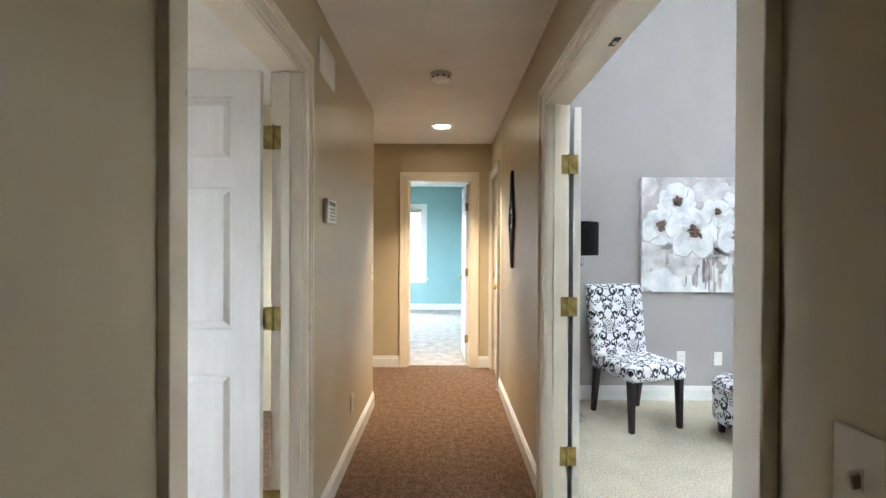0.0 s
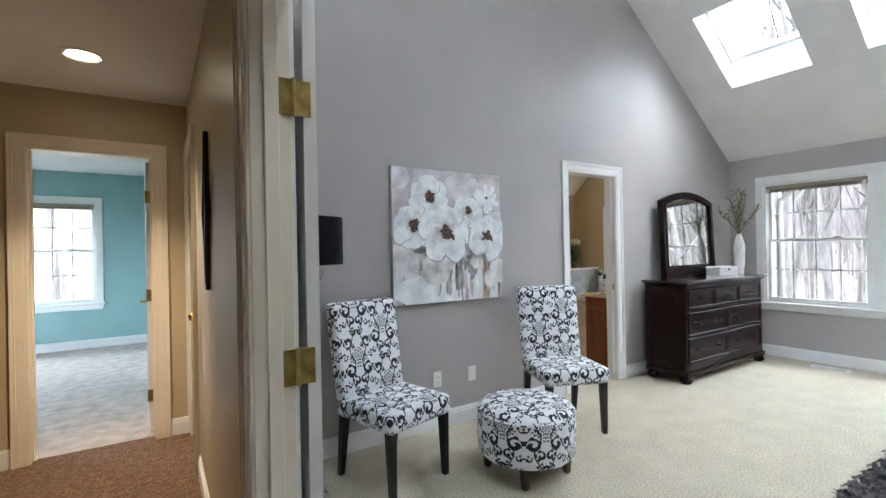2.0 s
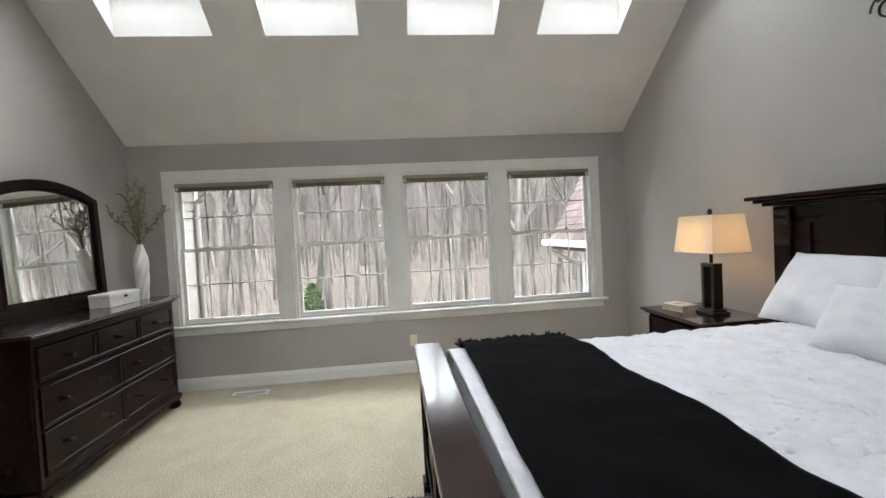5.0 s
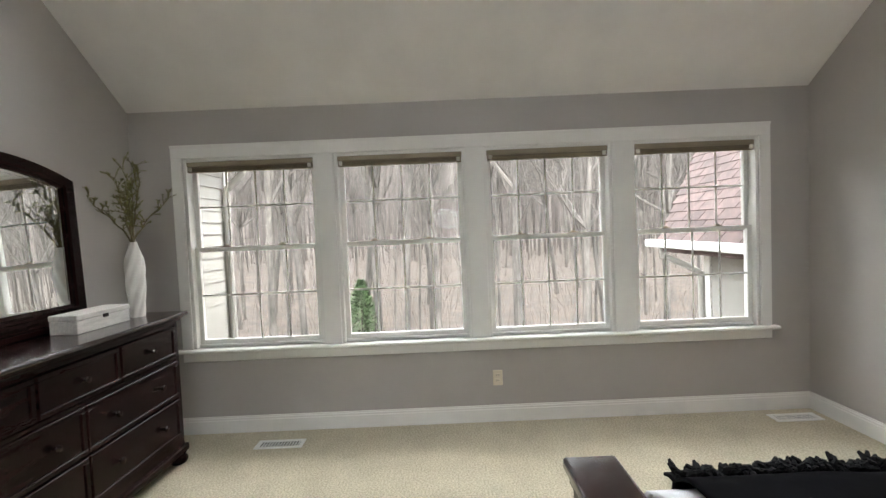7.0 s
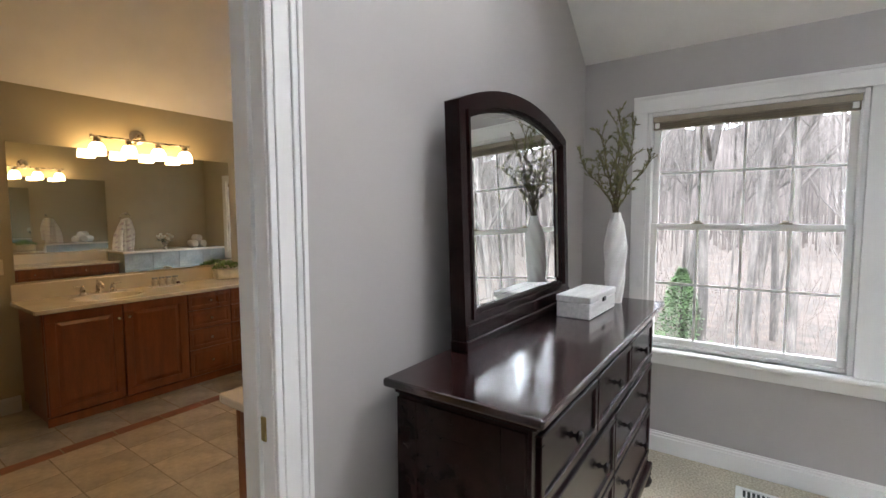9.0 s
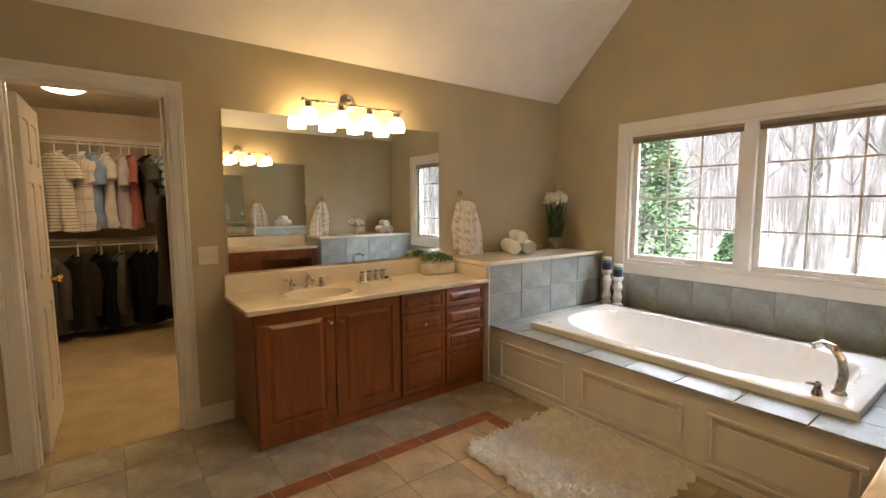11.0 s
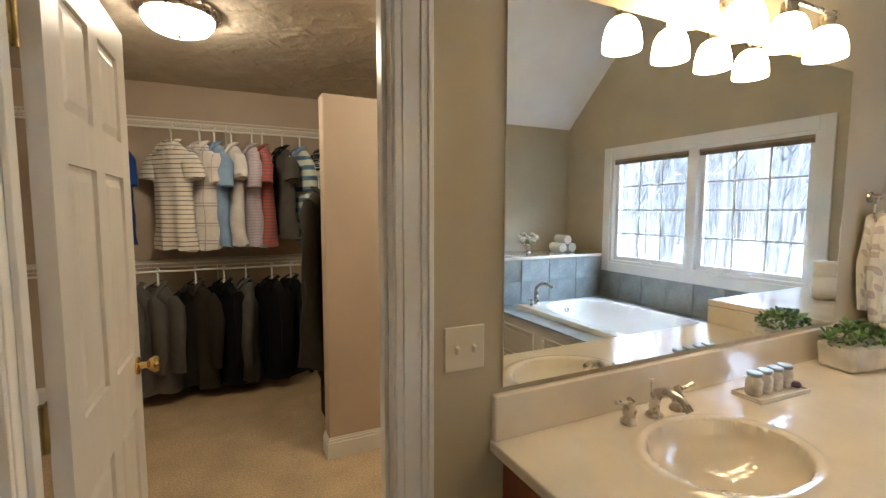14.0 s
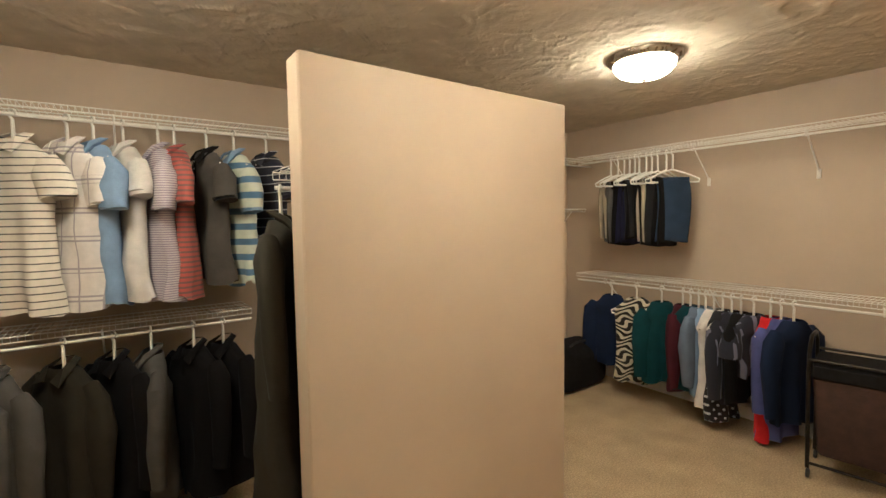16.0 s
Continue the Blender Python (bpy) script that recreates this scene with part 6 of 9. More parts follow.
def oval_top(x0, x1, y0, y1, z, cx, cy, ax, ay, depth, nx=220, ny=90):
    """A worktop whose surface dips into an oval bowl, with a raised rim."""
    def fn(u, v):
        x, y = x0 + (x1 - x0) * u, y0 + (y1 - y0) * v
        r = math.hypot((x - cx) / ax, (y - cy) / ay)
        if r < 1:
            return (x, y, z - depth * (1 - r ** 2.4) ** 0.6)
        return (x, y, z + (0.004 * math.exp(-((r - 1.12) / 0.06) ** 2)))
    return grid_sheet(fn, nx, ny)


def faucet(m, label):
    root = thing("sink_faucet", label, "faucet", m, group="sink faucets")
    part("spout", merge(lathe([(0.026, 0), (0.026, 0.008), (0.016, 0.018), (0.015, 0.05)], 16), tube([(0, 0, 0.045), (0, -0.01, 0.075), (0, -0.045, 0.092), (0, -0.09, 0.082), (0, -0.115, 0.058)], [0.016, 0.0155, 0.014, 0.012, 0.011], 12)), m_nickel, root, smooth=True)
    part("lift_rod", tube([(0, 0.012, 0.05), (0, 0.014, 0.10), (0, 0.014, 0.112)], [0.003, 0.003, 0.007], 8), m_nickel, root)
    for s in (-1, 1):
        part("tap_handle", merge(moved(lathe([(0.025, 0), (0.025, 0.008), (0.017, 0.02), (0.021, 0.04), (0.013, 0.058), (0.015, 0.068), (0.004, 0.078)], 16), pose(s * 0.105, 0, 0)), tube([(s * 0.105, 0, 0.062), (s * 0.135, -0.004, 0.068), (s * 0.165, -0.006, 0.075)], [0.006, 0.0055, 0.007], 8)), m_nickel, root, smooth=True)
    return root


def cabinet_door(parent, x0, x1, z0, z1, y, material, kx, kz, km):
    bm = bmesh.new()
    s = 0.062
    box(bm, x0, x1, y, y + 0.02, z0, z0 + s, 0.003)
    box(bm, x0, x1, y, y + 0.02, z1 - s, z1, 0.003)
    box(bm, x0, x0 + s, y, y + 0.02, z0 + s, z1 - s, 0.003)
    box(bm, x1 - s, x1, y, y + 0.02, z0 + s, z1 - s, 0.003)
    d = part("door", bm, material, parent)
    bm = bmesh.new()
    box(bm, x0 + s * 0.98, x1 - s * 0.98, y + 0.010, y + 0.0195, z0 + s * 0.98, z1 - s * 0.98)
    r = bmesh.ops.create_cube(bm, size=1.0)
    for v in r["verts"]:
        back = v.co.y > 0
        ins = s + (0.006 if back else 0.032)
        v.co = Vector((x0 + ins if v.co.x < 0 else x1 - ins, y + (0.011 if back else 0.002), z0 + ins if v.co.z < 0 else z1 - ins))
    part("raised_panel", bm, material, d)
    knob(d, kx, y, kz, km, 0.014)
    return d


m_crystal_knob = mat("satin_nickel_knob", (0.7, 0.66, 0.6), 0.2, 1.0, var=0.03)
vn = thing("vanity", "cherry-wood bathroom vanity cabinet with doors and drawers", "vanity")
part("body", boxes((NVX0 + 0.02, NVX1, NVY + 0.022, 7.548, BATH_Z + 0.07, 0.64), (NVX0 + 0.02, NVX1, NVY + 0.022, NVY + 0.04, 0.641, 0.774), (NVX0 + 0.02, NVX0 + 0.04, NVY + 0.041, 7.548, 0.641, 0.774), (5.45, NVX1, NVY + 0.041, 7.548, 0.641, 0.774), (NVX0 + 0.04, NVX1 - 0.02, NVY + 0.03, 7.548, BATH_Z, BATH_Z + 0.07), bevel=0.003), m_cherry, vn)
part("base_board", boxes((NVX0 + 0.018, NVX1, NVY + 0.01, NVY + 0.03, BATH_Z, BATH_Z + 0.065), bevel=0.003), m_cherry, vn)
for x0, x1, kx in ((4.53, 4.995, 4.965), (5.005, 5.475, 5.035)):
    cabinet_door(vn, x0, x1, BATH_Z + 0.075, 0.765, NVY, m_cherry, kx, 0.665, m_crystal_knob)
for x0, x1 in ((5.49, 5.865), (5.878, 6.25)):
    for z0, z1 in ((0.625, 0.765), (0.455, 0.615), (0.275, 0.445), (BATH_Z + 0.075, 0.265)):
        d = drawer_front(vn, x0, x1, z0, z1, NVY, m_cherry, inset=0.03, knobs=((x0 + x1) / 2,), km=m_crystal_knob, kr=0.013)
        bm = bmesh.new()
        r = bmesh.ops.create_cube(bm, size=1.0)
        for v in r["verts"]:
            back = v.co.y > 0
            ins = 0.034 if back else 0.055
            v.co = Vector((x0 + ins if v.co.x < 0 else x1 - ins, NVY + (0.009 if back else 0.001), z0 + ins if v.co.z < 0 else z1 - ins))
        part("raised_panel", bm, m_cherry, d)
ct = thing("countertop", "glossy cream cultured-marble top with an oval basin", "countertop")
part("surface", oval_top(NVX0 - 0.02, 6.268, 6.958, 7.549, CT, 5.0, 7.235, 0.215, 0.165, 0.125), m_counter, ct, smooth=True)
part("front_edge", boxes((NVX0 - 0.021, 6.268, 6.952, 6.972, CT - 0.032, CT - 0.0005), (NVX0 - 0.024, NVX0 - 0.004, 6.972, 7.549, CT - 0.032, CT - 0.0005), bevel=0.006, seg=2), m_counter, ct)
part("backsplash", boxes((NVX0 - 0.018, 6.268, 7.528, 7.549, CT - 0.002, 0.932), bevel=0.004), m_counter, ct)
part("side_splash", boxes((6.245, 6.266, 6.958, 7.528, CT - 0.002, 0.900), bevel=0.004), m_counter, ct)
part("drain", moved(lathe([(0.024, 0), (0.024, 0.004), (0.014, 0.006)], 16), pose(5.0, 7.235, 0.683)), m_nickel, ct, smooth=True)
faucet(pose(5.0, 7.455, CT), "brushed nickel widespread faucet on the cream top")
mi = thing("vanity_mirror", "large frameless wall mirror above the vanity", "mirror")
part("glass", boxes((4.513, 6.222, 7.543, 7.549, 0.945, 2.0), bevel=0.002), m_mirror, mi)


def vanity_light(m, label):
    """A bar light with four bell shades; the wall at y = 0, the room towards -y."""
    root = thing("vanity_light", label, "wall light", m, group="vanity lights")
    part("wall_plate", moved(lathe([(0.062, 0), (0.062, 0.010), (0.045, 0.018), (0.02, 0.03), (0.014, 0.05)], 28), pose(0, 0, 0.045, 90, 0, 0)), m_nickel, root, smooth=True)
    part("arm", tube([(0, -0.03, 0.045), (0, -0.09, 0.045), (0, -0.13, 0.0)], 0.010, 10), m_nickel, root, smooth=True)
    part("bar", merge(tube([(-0.375, -0.13, 0), (0.375, -0.13, 0)], 0.009, 10), moved(lathe([(0.014, -0.01), (0.016, 0), (0.014, 0.01)], 12), pose(-0.38, -0.13, 0, 0, 90, 0)), moved(lathe([(0.014, -0.01), (0.016, 0), (0.014, 0.01)], 12), pose(0.38, -0.13, 0, 0, 90, 0))), m_nickel, root, smooth=True)
    for x in (-0.345, -0.115, 0.115, 0.345):
        s = part("socket", moved(lathe([(0.012, 0.0), (0.024, -0.012), (0.026, -0.045), (0.030, -0.052)], 16), pose(x, -0.13, 0)), m_nickel, root, smooth=True)
        part("glass_shade", moved(lathe([(0.026, -0.048), (0.040, -0.058), (0.052, -0.078), (0.059, -0.105), (0.062, -0.135), (0.061, -0.152), (0.0, -0.152)], 24), pose(x, -0.13, 0)), m_bulb, s, "glowing frosted bell shade", smooth=True)
    return root


vanity_light(pose(5.385, 7.55, 2.095), "four-shade brushed nickel light bar, lit, over the mirror")
vanity_light(pose(5.385, 4.03, 2.095, 0, 0, 180), "four-shade brushed nickel light bar, lit, on the facing wall")
wall_plate("light_switch", "ivory double light switch beside the mirror", "light switch", pose(4.398, 7.549, 1.07), "double")


# tile-clad ledges and the tub deck
m_graygrout = mat("grey_grout", (0.29, 0.31, 0.30), 0.9, var=0.08, scale=30)


def ledge(name, y0, y1, label):
    """A half-height ledge with a cream top; its body is clad in tile."""
    root = thing(name, label, "ledge", kind="structure")
    part("body", boxes((6.285, 7.788, y0, y1, BATH_Z, 0.90)), m_graygrout, root)
    return root


ln_ = ledge("ledge_north", 6.975, 7.549, "half-height ledge clad in grey tile with a cream top")
part("top", boxes((6.262, 7.789, 6.945, 7.5485, 0.90, 0.932), bevel=0.006, seg=2), m_counter, ln_)
ls_ = ledge("ledge_south", 4.031, 4.625, "half-height ledge clad in grey tile with a cream top")
part("top", boxes((6.262, 7.789, 4.0315, 4.655, 0.90, 0.932), bevel=0.006, seg=2), m_counter, ls_)
part("end_board", boxes((6.268, 6.2848, 6.952, 7.02, BATH_Z, 0.898), bevel=0.003), m_trim, ln_)
dk = thing("tub_deck", "tub surround with white raised-panel front and grey tile top", "tub deck", kind="structure")
part("front_board", boxes((6.31, 6.33, 4.63, 6.97, BATH_Z, 0.41)), m_trim, dk)
part("base_board", boxes((6.296, 6.31, 4.63, 6.97, BATH_Z, BATH_Z + 0.055), bevel=0.004), m_trim, dk)
for a, b in ((6.23, 6.85), (5.45, 6.11), (4.72, 5.33)):
    bm = bmesh.new()
    for r in ((6.292, 6.31, a, b, 0.30, 0.325), (6.292, 6.31, a, b, 0.035, 0.06), (6.292, 6.31, a, a + 0.025, 0.06, 0.30), (6.292, 6.31, b - 0.025, b, 0.06, 0.30)):
        box(bm, *r, bevel=0.006, seg=2)
    part("panel_moulding", bm, m_trim, dk)
    part("panel", boxes((6.302, 6.31, a + 0.05, b - 0.05, 0.085, 0.275), bevel=0.006), m_trim, dk)
part("deck_core", boxes((6.33, 6.52, 4.63, 6.97, 0.36, 0.418), (7.50, 7.788, 4.63, 6.97, 0.36, 0.418), (6.52, 7.50, 6.70, 6.97, 0.36, 0.418), (6.52, 7.50, 4.63, 4.82, 0.36, 0.418)), m_graygrout, dk)

tub = thing("bathtub", "white acrylic drop-in soaking tub", "bathtub")
TX0, TX1, TY0, TY1, TZ = 6.50, 7.52, 4.80, 6.72, 0.478


def tub_fn(u, v):
    x, y = TX0 + (TX1 - TX0) * u, TY0 + (TY1 - TY0) * v
    a, b = (2 * u - 1) / 0.86, (2 * v - 1) / 0.90
    r = (abs(a) ** 2.8 + abs(b) ** 2.8) ** (1 / 2.8)
    d = 0.0
    if r < 1:
        d = 0.40 * min(1, (1 - r) / 0.28) ** 0.7
    e = min(u, 1 - u, v, 1 - v)
    return (x, y, TZ - d - 0.012 * max(0, 1 - e / 0.02))


part("shell", grid_sheet(tub_fn, 70, 110), m_tub, tub, smooth=True)
part("rim", boxes((TX0 - 0.002, TX0 + 0.02, TY0, TY1, 0.419, TZ - 0.006), (TX1 - 0.02, TX1, TY0, TY1, 0.419, TZ - 0.006), (TX0 + 0.02, TX1 - 0.02, TY0 - 0.002, TY0 + 0.02, 0.419, TZ - 0.006), (TX0 + 0.02, TX1 - 0.02, TY1 - 0.02, TY1 + 0.002, 0.419, TZ - 0.006), bevel=0.006, seg=2), m_tub, tub)
part("overflow", moved(lathe([(0.03, 0), (0.03, 0.006), (0.02, 0.01)], 18), pose(7.0, 4.96, 0.40, -70, 0, 0)), m_nickel, tub, smooth=True)
part("maker_plate", boxes((6.555, 6.60, 6.58, 6.60, TZ - 0.001, TZ + 0.001)), m_nickel, tub)
tf = thing("tub_faucet", "brushed nickel gooseneck tub filler with lever handle", "faucet", pose(6.66, 4.90, TZ - 0.002))
part("spout", merge(lathe([(0.032, 0), (0.03, 0.012), (0.022, 0.02)], 18), tube([(0, 0, 0.01), (0, -0.01, 0.10), (0.0, 0.0, 0.17), (0.03, 0.04, 0.215), (0.07, 0.09, 0.215), (0.10, 0.13, 0.185)], [0.022, 0.021, 0.020, 0.019, 0.018, 0.017], 14)), m_nickel, tf, smooth=True)
part("tap_handle", merge(moved(lathe([(0.024, 0), (0.022, 0.02), (0.014, 0.04), (0.016, 0.06), (0.004, 0.07)], 14), pose(-0.10, 0.06, 0)), tube([(-0.10, 0.06, 0.055), (-0.13, 0.075, 0.062), (-0.165, 0.085, 0.07)], [0.007, 0.006, 0.008], 8)), m_nickel, tf, smooth=True)

# south vanity
sv = thing("vanity", "cherry-wood vanity with drawers and an open knee space", "vanity")
part("body", boxes((4.455, 5.50, 4.032, 4.50, BATH_Z, 0.64), (4.455, 5.50, 4.48, 4.50, 0.641, 0.774), (4.455, 4.475, 4.032, 4.479, 0.641, 0.774), (5.2, 5.50, 4.032, 4.479, 0.641, 0.774), (6.20, 6.258, 4.032, 4.50, BATH_Z, 0.775), (5.50, 6.20, 4.032, 4.06, BATH_Z, 0.775), (5.50, 6.20, 4.40, 4.50, 0.64, 0.775), bevel=0.003), m_cherry, sv)
for x0, x1 in ((4.47, 4.80), (4.81, 5.14), (5.15, 5.48)):
    for z0, z1 in ((0.625, 0.765), (0.33, 0.615), (BATH_Z + 0.075, 0.32)):
        d = drawer_front(sv, -x1, -x0, z0, z1, -4.522, m_cherry, inset=0.03, knobs=(-(x0 + x1) / 2,), km=m_crystal_knob, kr=0.013)
        d.matrix_basis = pose(0, 0, 0, 0, 0, 180)
d = drawer_front(sv, -6.19, -5.51, 0.65, 0.765, -4.522, m_cherry, inset=0.03, knobs=(-5.85,), km=m_crystal_knob, kr=0.013)
d.matrix_basis = pose(0, 0, 0, 0, 0, 180)
st = thing("countertop", "glossy cream cultured-marble top with an oval basin", "countertop")
part("surface", oval_top(4.425, 6.26, 4.032, 4.548, CT, 4.90, 4.30, 0.20, 0.15, 0.12), m_counter, st, smooth=True)
part("front_edge", boxes((4.423, 6.26, 4.534, 4.554, CT - 0.032, CT - 0.0005), (4.42, 4.44, 4.032, 4.534, CT - 0.032, CT - 0.0005), bevel=0.006, seg=2), m_counter, st)
part("backsplash", boxes((4.425, 6.26, 4.0315, 4.052, CT - 0.002, 0.932), bevel=0.004), m_counter, st)
faucet(pose(4.90, 4.105, CT, 0, 0, 180), "brushed nickel widespread faucet on the facing vanity")
ms = thing("vanity_mirror", "large frameless wall mirror on the facing wall", "mirror")
part("glass", boxes((4.45, 6.30, 4.0315, 4.037, 0.945, 1.98), bevel=0.002), m_mirror, ms)


# towels, flowers and small things
def floral(u, v, w):
    s = ((u * 83.0).op("SINE") + (v * 71.0 + (u * 47.0).op("SINE")).op("SINE") + (u * 137.0 + v * 109.0).op("SINE"))
    return s.op("GREATER_THAN", 1.1) * 0.7


m_floral = pattern_mat("white_floral_towel", floral, (0.50, 0.42, 0.46), (0.78, 0.76, 0.72), 0.95, 0.6, 150)


def hung_towel(x, y, m, label):
    ringthing = thing("towel_ring", "brushed nickel towel ring on the wall", "towel ring", m, group="towel rings")
    part("post", moved(lathe([(0.026, 0), (0.024, 0.01), (0.012, 0.018), (0.011, 0.045)], 18), pose(0, 0, 0, 90, 0, 0)), m_nickel, ringthing, smooth=True)
    part("loop", tube([(0.072 * math.sin(a) + 0.03, -0.04, -0.06 + 0.072 * math.cos(a)) for a in [2 * math.pi * k / 28 for k in range(29)]], 0.005, 8), m_nickel, ringthing, smooth=True)
    t = thing("hand_towel", label, "towel", m, group="hand towels")

    def fn(u, v):
        wdt = 0.055 + 0.075 * min(1, v * 2.0) ** 0.8
        sway = 0.035 + 0.055 * v
        fold = 0.014 * math.sin(u * 13 + 1.5 * v) * (1 - 0.35 * v) + 0.006 * math.sin(u * 29 + 4 * v)
        return (sway + (2 * u - 1) * wdt, -0.062 + fold - 0.012 * math.sin(math.pi * u), -0.105 + 0.03 * math.sin(math.pi * u) * (1 - v) - v * (0.44 + 0.03 * u))
    part("cloth", grid_sheet(fn, 24, 24), m_floral, t, smooth=True, uv=True)
    thicken(t.children[0], 0.014)

    def fn2(u, v):
        a, b, c = fn(u, v)
        return (a - 0.03 - 0.015 * v, b + 0.034, c + 0.015 + 0.03 * v)
    part("back_fold", grid_sheet(fn2, 18, 18), m_floral, t, smooth=True, uv=True)
    thicken(t.children[-1], 0.010)
    return t


hung_towel(0, 0, pose(6.455, 7.55, 1.485), "white floral hand towel hanging from its ring")
hung_towel(0, 0, pose(6.56, 4.03, 1.485, 0, 0, 180), "white floral hand towel hanging from the facing ring")


def rolled_towel(x, y, z, r, L, yaw):
    t = thing("rolled_towel", "white terry towel rolled up on the ledge", "towel", pose(x, y, z + r, 0, 0, yaw), group="rolled towels")
    bm = bmesh.new()
    tube([(0, -L / 2, 0), (0, -L / 2 + 0.015, 0), (0, L / 2 - 0.015, 0), (0, L / 2, 0)], [r * 0.86, r, r, r * 0.86], 28, bm)
    part("roll", bm, m_towel, t, smooth=True)
    pts = [(r * 0.9 * (1 - k / 60) * math.cos(k * 0.38), -L / 2 - 0.003, r * 0.9 * (1 - k / 60) * math.sin(k * 0.38)) for k in range(56)]
    part("spiral_edge", tube(pts, 0.0055, 5), m_towel, t, smooth=True)
    return t


rolled_towel(6.90, 7.345, 0.932, 0.064, 0.36, -34)
rolled_towel(7.032, 7.275, 0.932, 0.062, 0.34, -34)
rolled_towel(6.966, 7.312, 1.030, 0.056, 0.34, -34)
rolled_towel(7.42, 4.30, 0.932, 0.055, 0.25, 10)
rolled_towel(7.56, 4.30, 0.932, 0.055, 0.25, 10)
rolled_towel(7.49, 4.30, 1.03, 0.052, 0.25, 10)

m_green = mat("deep_green_leaf", (0.028, 0.070, 0.026), 0.5, var=0.3, scale=14)
m_bloom = mat("white_bloom", (0.80, 0.78, 0.66), 0.7, var=0.06, scale=30)
rf = random.Random(21)
pt = thing("flower_pot", "grey-green pot on the ledge", "flower pot", pose(7.56, 7.36, 0.933))
part("pot", lathe([(0.062, 0), (0.068, 0.01), (0.082, 0.095), (0.086, 0.10), (0.086, 0.115), (0.076, 0.115), (0.07, 0.09)], 28), mat("mossy_clay", (0.17, 0.17, 0.11), 0.8, var=0.25, scale=14), pt, smooth=True)
fw = thing("potted_flowers", "tall white paper-white flowers with long green leaves", "flowers", pose(7.56, 7.36, 1.02))
lb = bmesh.new()
for k in range(170):
    a, r0, hh, out = rf.uniform(0, 6.283), rf.uniform(0, 0.075), rf.uniform(0.18, 0.44), rf.uniform(0.0, 0.10)
    c, s = math.cos(a), math.sin(a)
    w = rf.uniform(0.006, 0.011)
    prev = None
    for q in range(5):
        f = q / 4
        p = Vector(((r0 + out * f * f) * c, (r0 + out * f * f) * s, hh * f - (0.10 * f ** 4 if k % 6 == 0 else 0)))
        wd = w * (1 - 0.8 * f * f)
        pr = (lb.verts.new(p + Vector((-s * wd, c * wd, 0))), lb.verts.new(p - Vector((-s * wd, c * wd, 0))))
        if prev:
            lb.faces.new((prev[0], prev[1], pr[1], pr[0]))
        prev = pr
part("leaves", lb, m_green, fw)


def blossom(parent, x, y, z, r, material, n=6):
    bm = bmesh.new()
    ph, tilt = rf.uniform(0, 6), rf.uniform(-0.4, 0.5)
    for k in range(n):
        a = ph + 2 * math.pi * k / n
        c, s = math.cos(a), math.sin(a)
        pts = [(0, 0, 0), (0.5 * r * c - 0.32 * r * s, 0.5 * r * s + 0.32 * r * c, 0.25 * r), (r * c, r * s, 0.25 * r + tilt * r * 0.5), (0.5 * r * c + 0.32 * r * s, 0.5 * r * s - 0.32 * r * c, 0.25 * r)]
        bm.faces.new([bm.verts.new((x + p[0], y + p[1], z + p[2])) for p in pts])
    bmesh.ops.create_icosphere(bm, subdivisions=1, radius=r * 0.42, matrix=Matrix.Translation((x, y, z + r * 0.2)))
    bmesh.ops.rotate(bm, verts=bm.verts[:], cent=(x, y, z), matrix=Matrix.Rotation(rf.uniform(0.2, 1.2), 3, Vector((rf.uniform(-1, 1), rf.uniform(-1, 1), 0.1)).normalized()))
    return part("blossom", bm, material, parent)


for k in range(26):
    a, r = rf.uniform(0, 6.283), rf.uniform(0.02, 0.12)
    blossom(fw, r * math.cos(a), r * math.sin(a), rf.uniform(0.42, 0.50) - r * 0.55, rf.uniform(0.040, 0.056), m_bloom, 8)

f2 = thing("flower_vase", "white roses in a small silver vase on the facing ledge", "flowers", pose(6.98, 4.30, 0.933))
part("vase", lathe([(0.035, 0), (0.03, 0.01), (0.014, 0.03), (0.04, 0.07), (0.05, 0.10), (0.045, 0.11)], 20), m_nickel, f2, smooth=True)
for k in range(12):
    a = 2 * math.pi * k / 12
    blossom(f2, 0.065 * math.cos(a) * (1 + 0.4 * (k % 2)), 0.065 * math.sin(a) * (1 + 0.4 * (k % 2)), 0.15 + 0.03 * (k % 3), 0.045, m_bloom, 8)
lb = bmesh.new()
for k in range(40):
    a = rf.uniform(0, 6.283)
    p = Vector((0.09 * math.cos(a), 0.09 * math.sin(a), rf.uniform(0.10, 0.16)))
    t = Vector((-math.sin(a), math.cos(a), 0)) * 0.02
    o = Vector((math.cos(a), math.sin(a), rf.uniform(-0.4, 0.4))) * 0.05
    lb.faces.new([lb.verts.new(q) for q in (p - o * 0.4, p + t, p + o, p - t)])
part("leaves", lb, m_green, f2)

pl = thing("planter", "faceted white stone planter of small green succulents", "planter", pose(6.10, 7.405, CT + 0.001, 0, 0, -10))
bm = boxes((-0.13, 0.13, -0.065, 0.065, 0, 0.105))
for v in bm.verts:
    if v.co.z > 0.05:
        v.co.x *= 1.06
        v.co.y *= 1.1
bmesh.ops.bevel(bm, geom=bm.edges[:], offset=0.012, segments=1, affect="EDGES")
part("box", bm, mat("white_veined_stone", (0.66, 0.62, 0.56), 0.5, var=0.12, scale=9, detail=6), pl)
lb = bmesh.new()
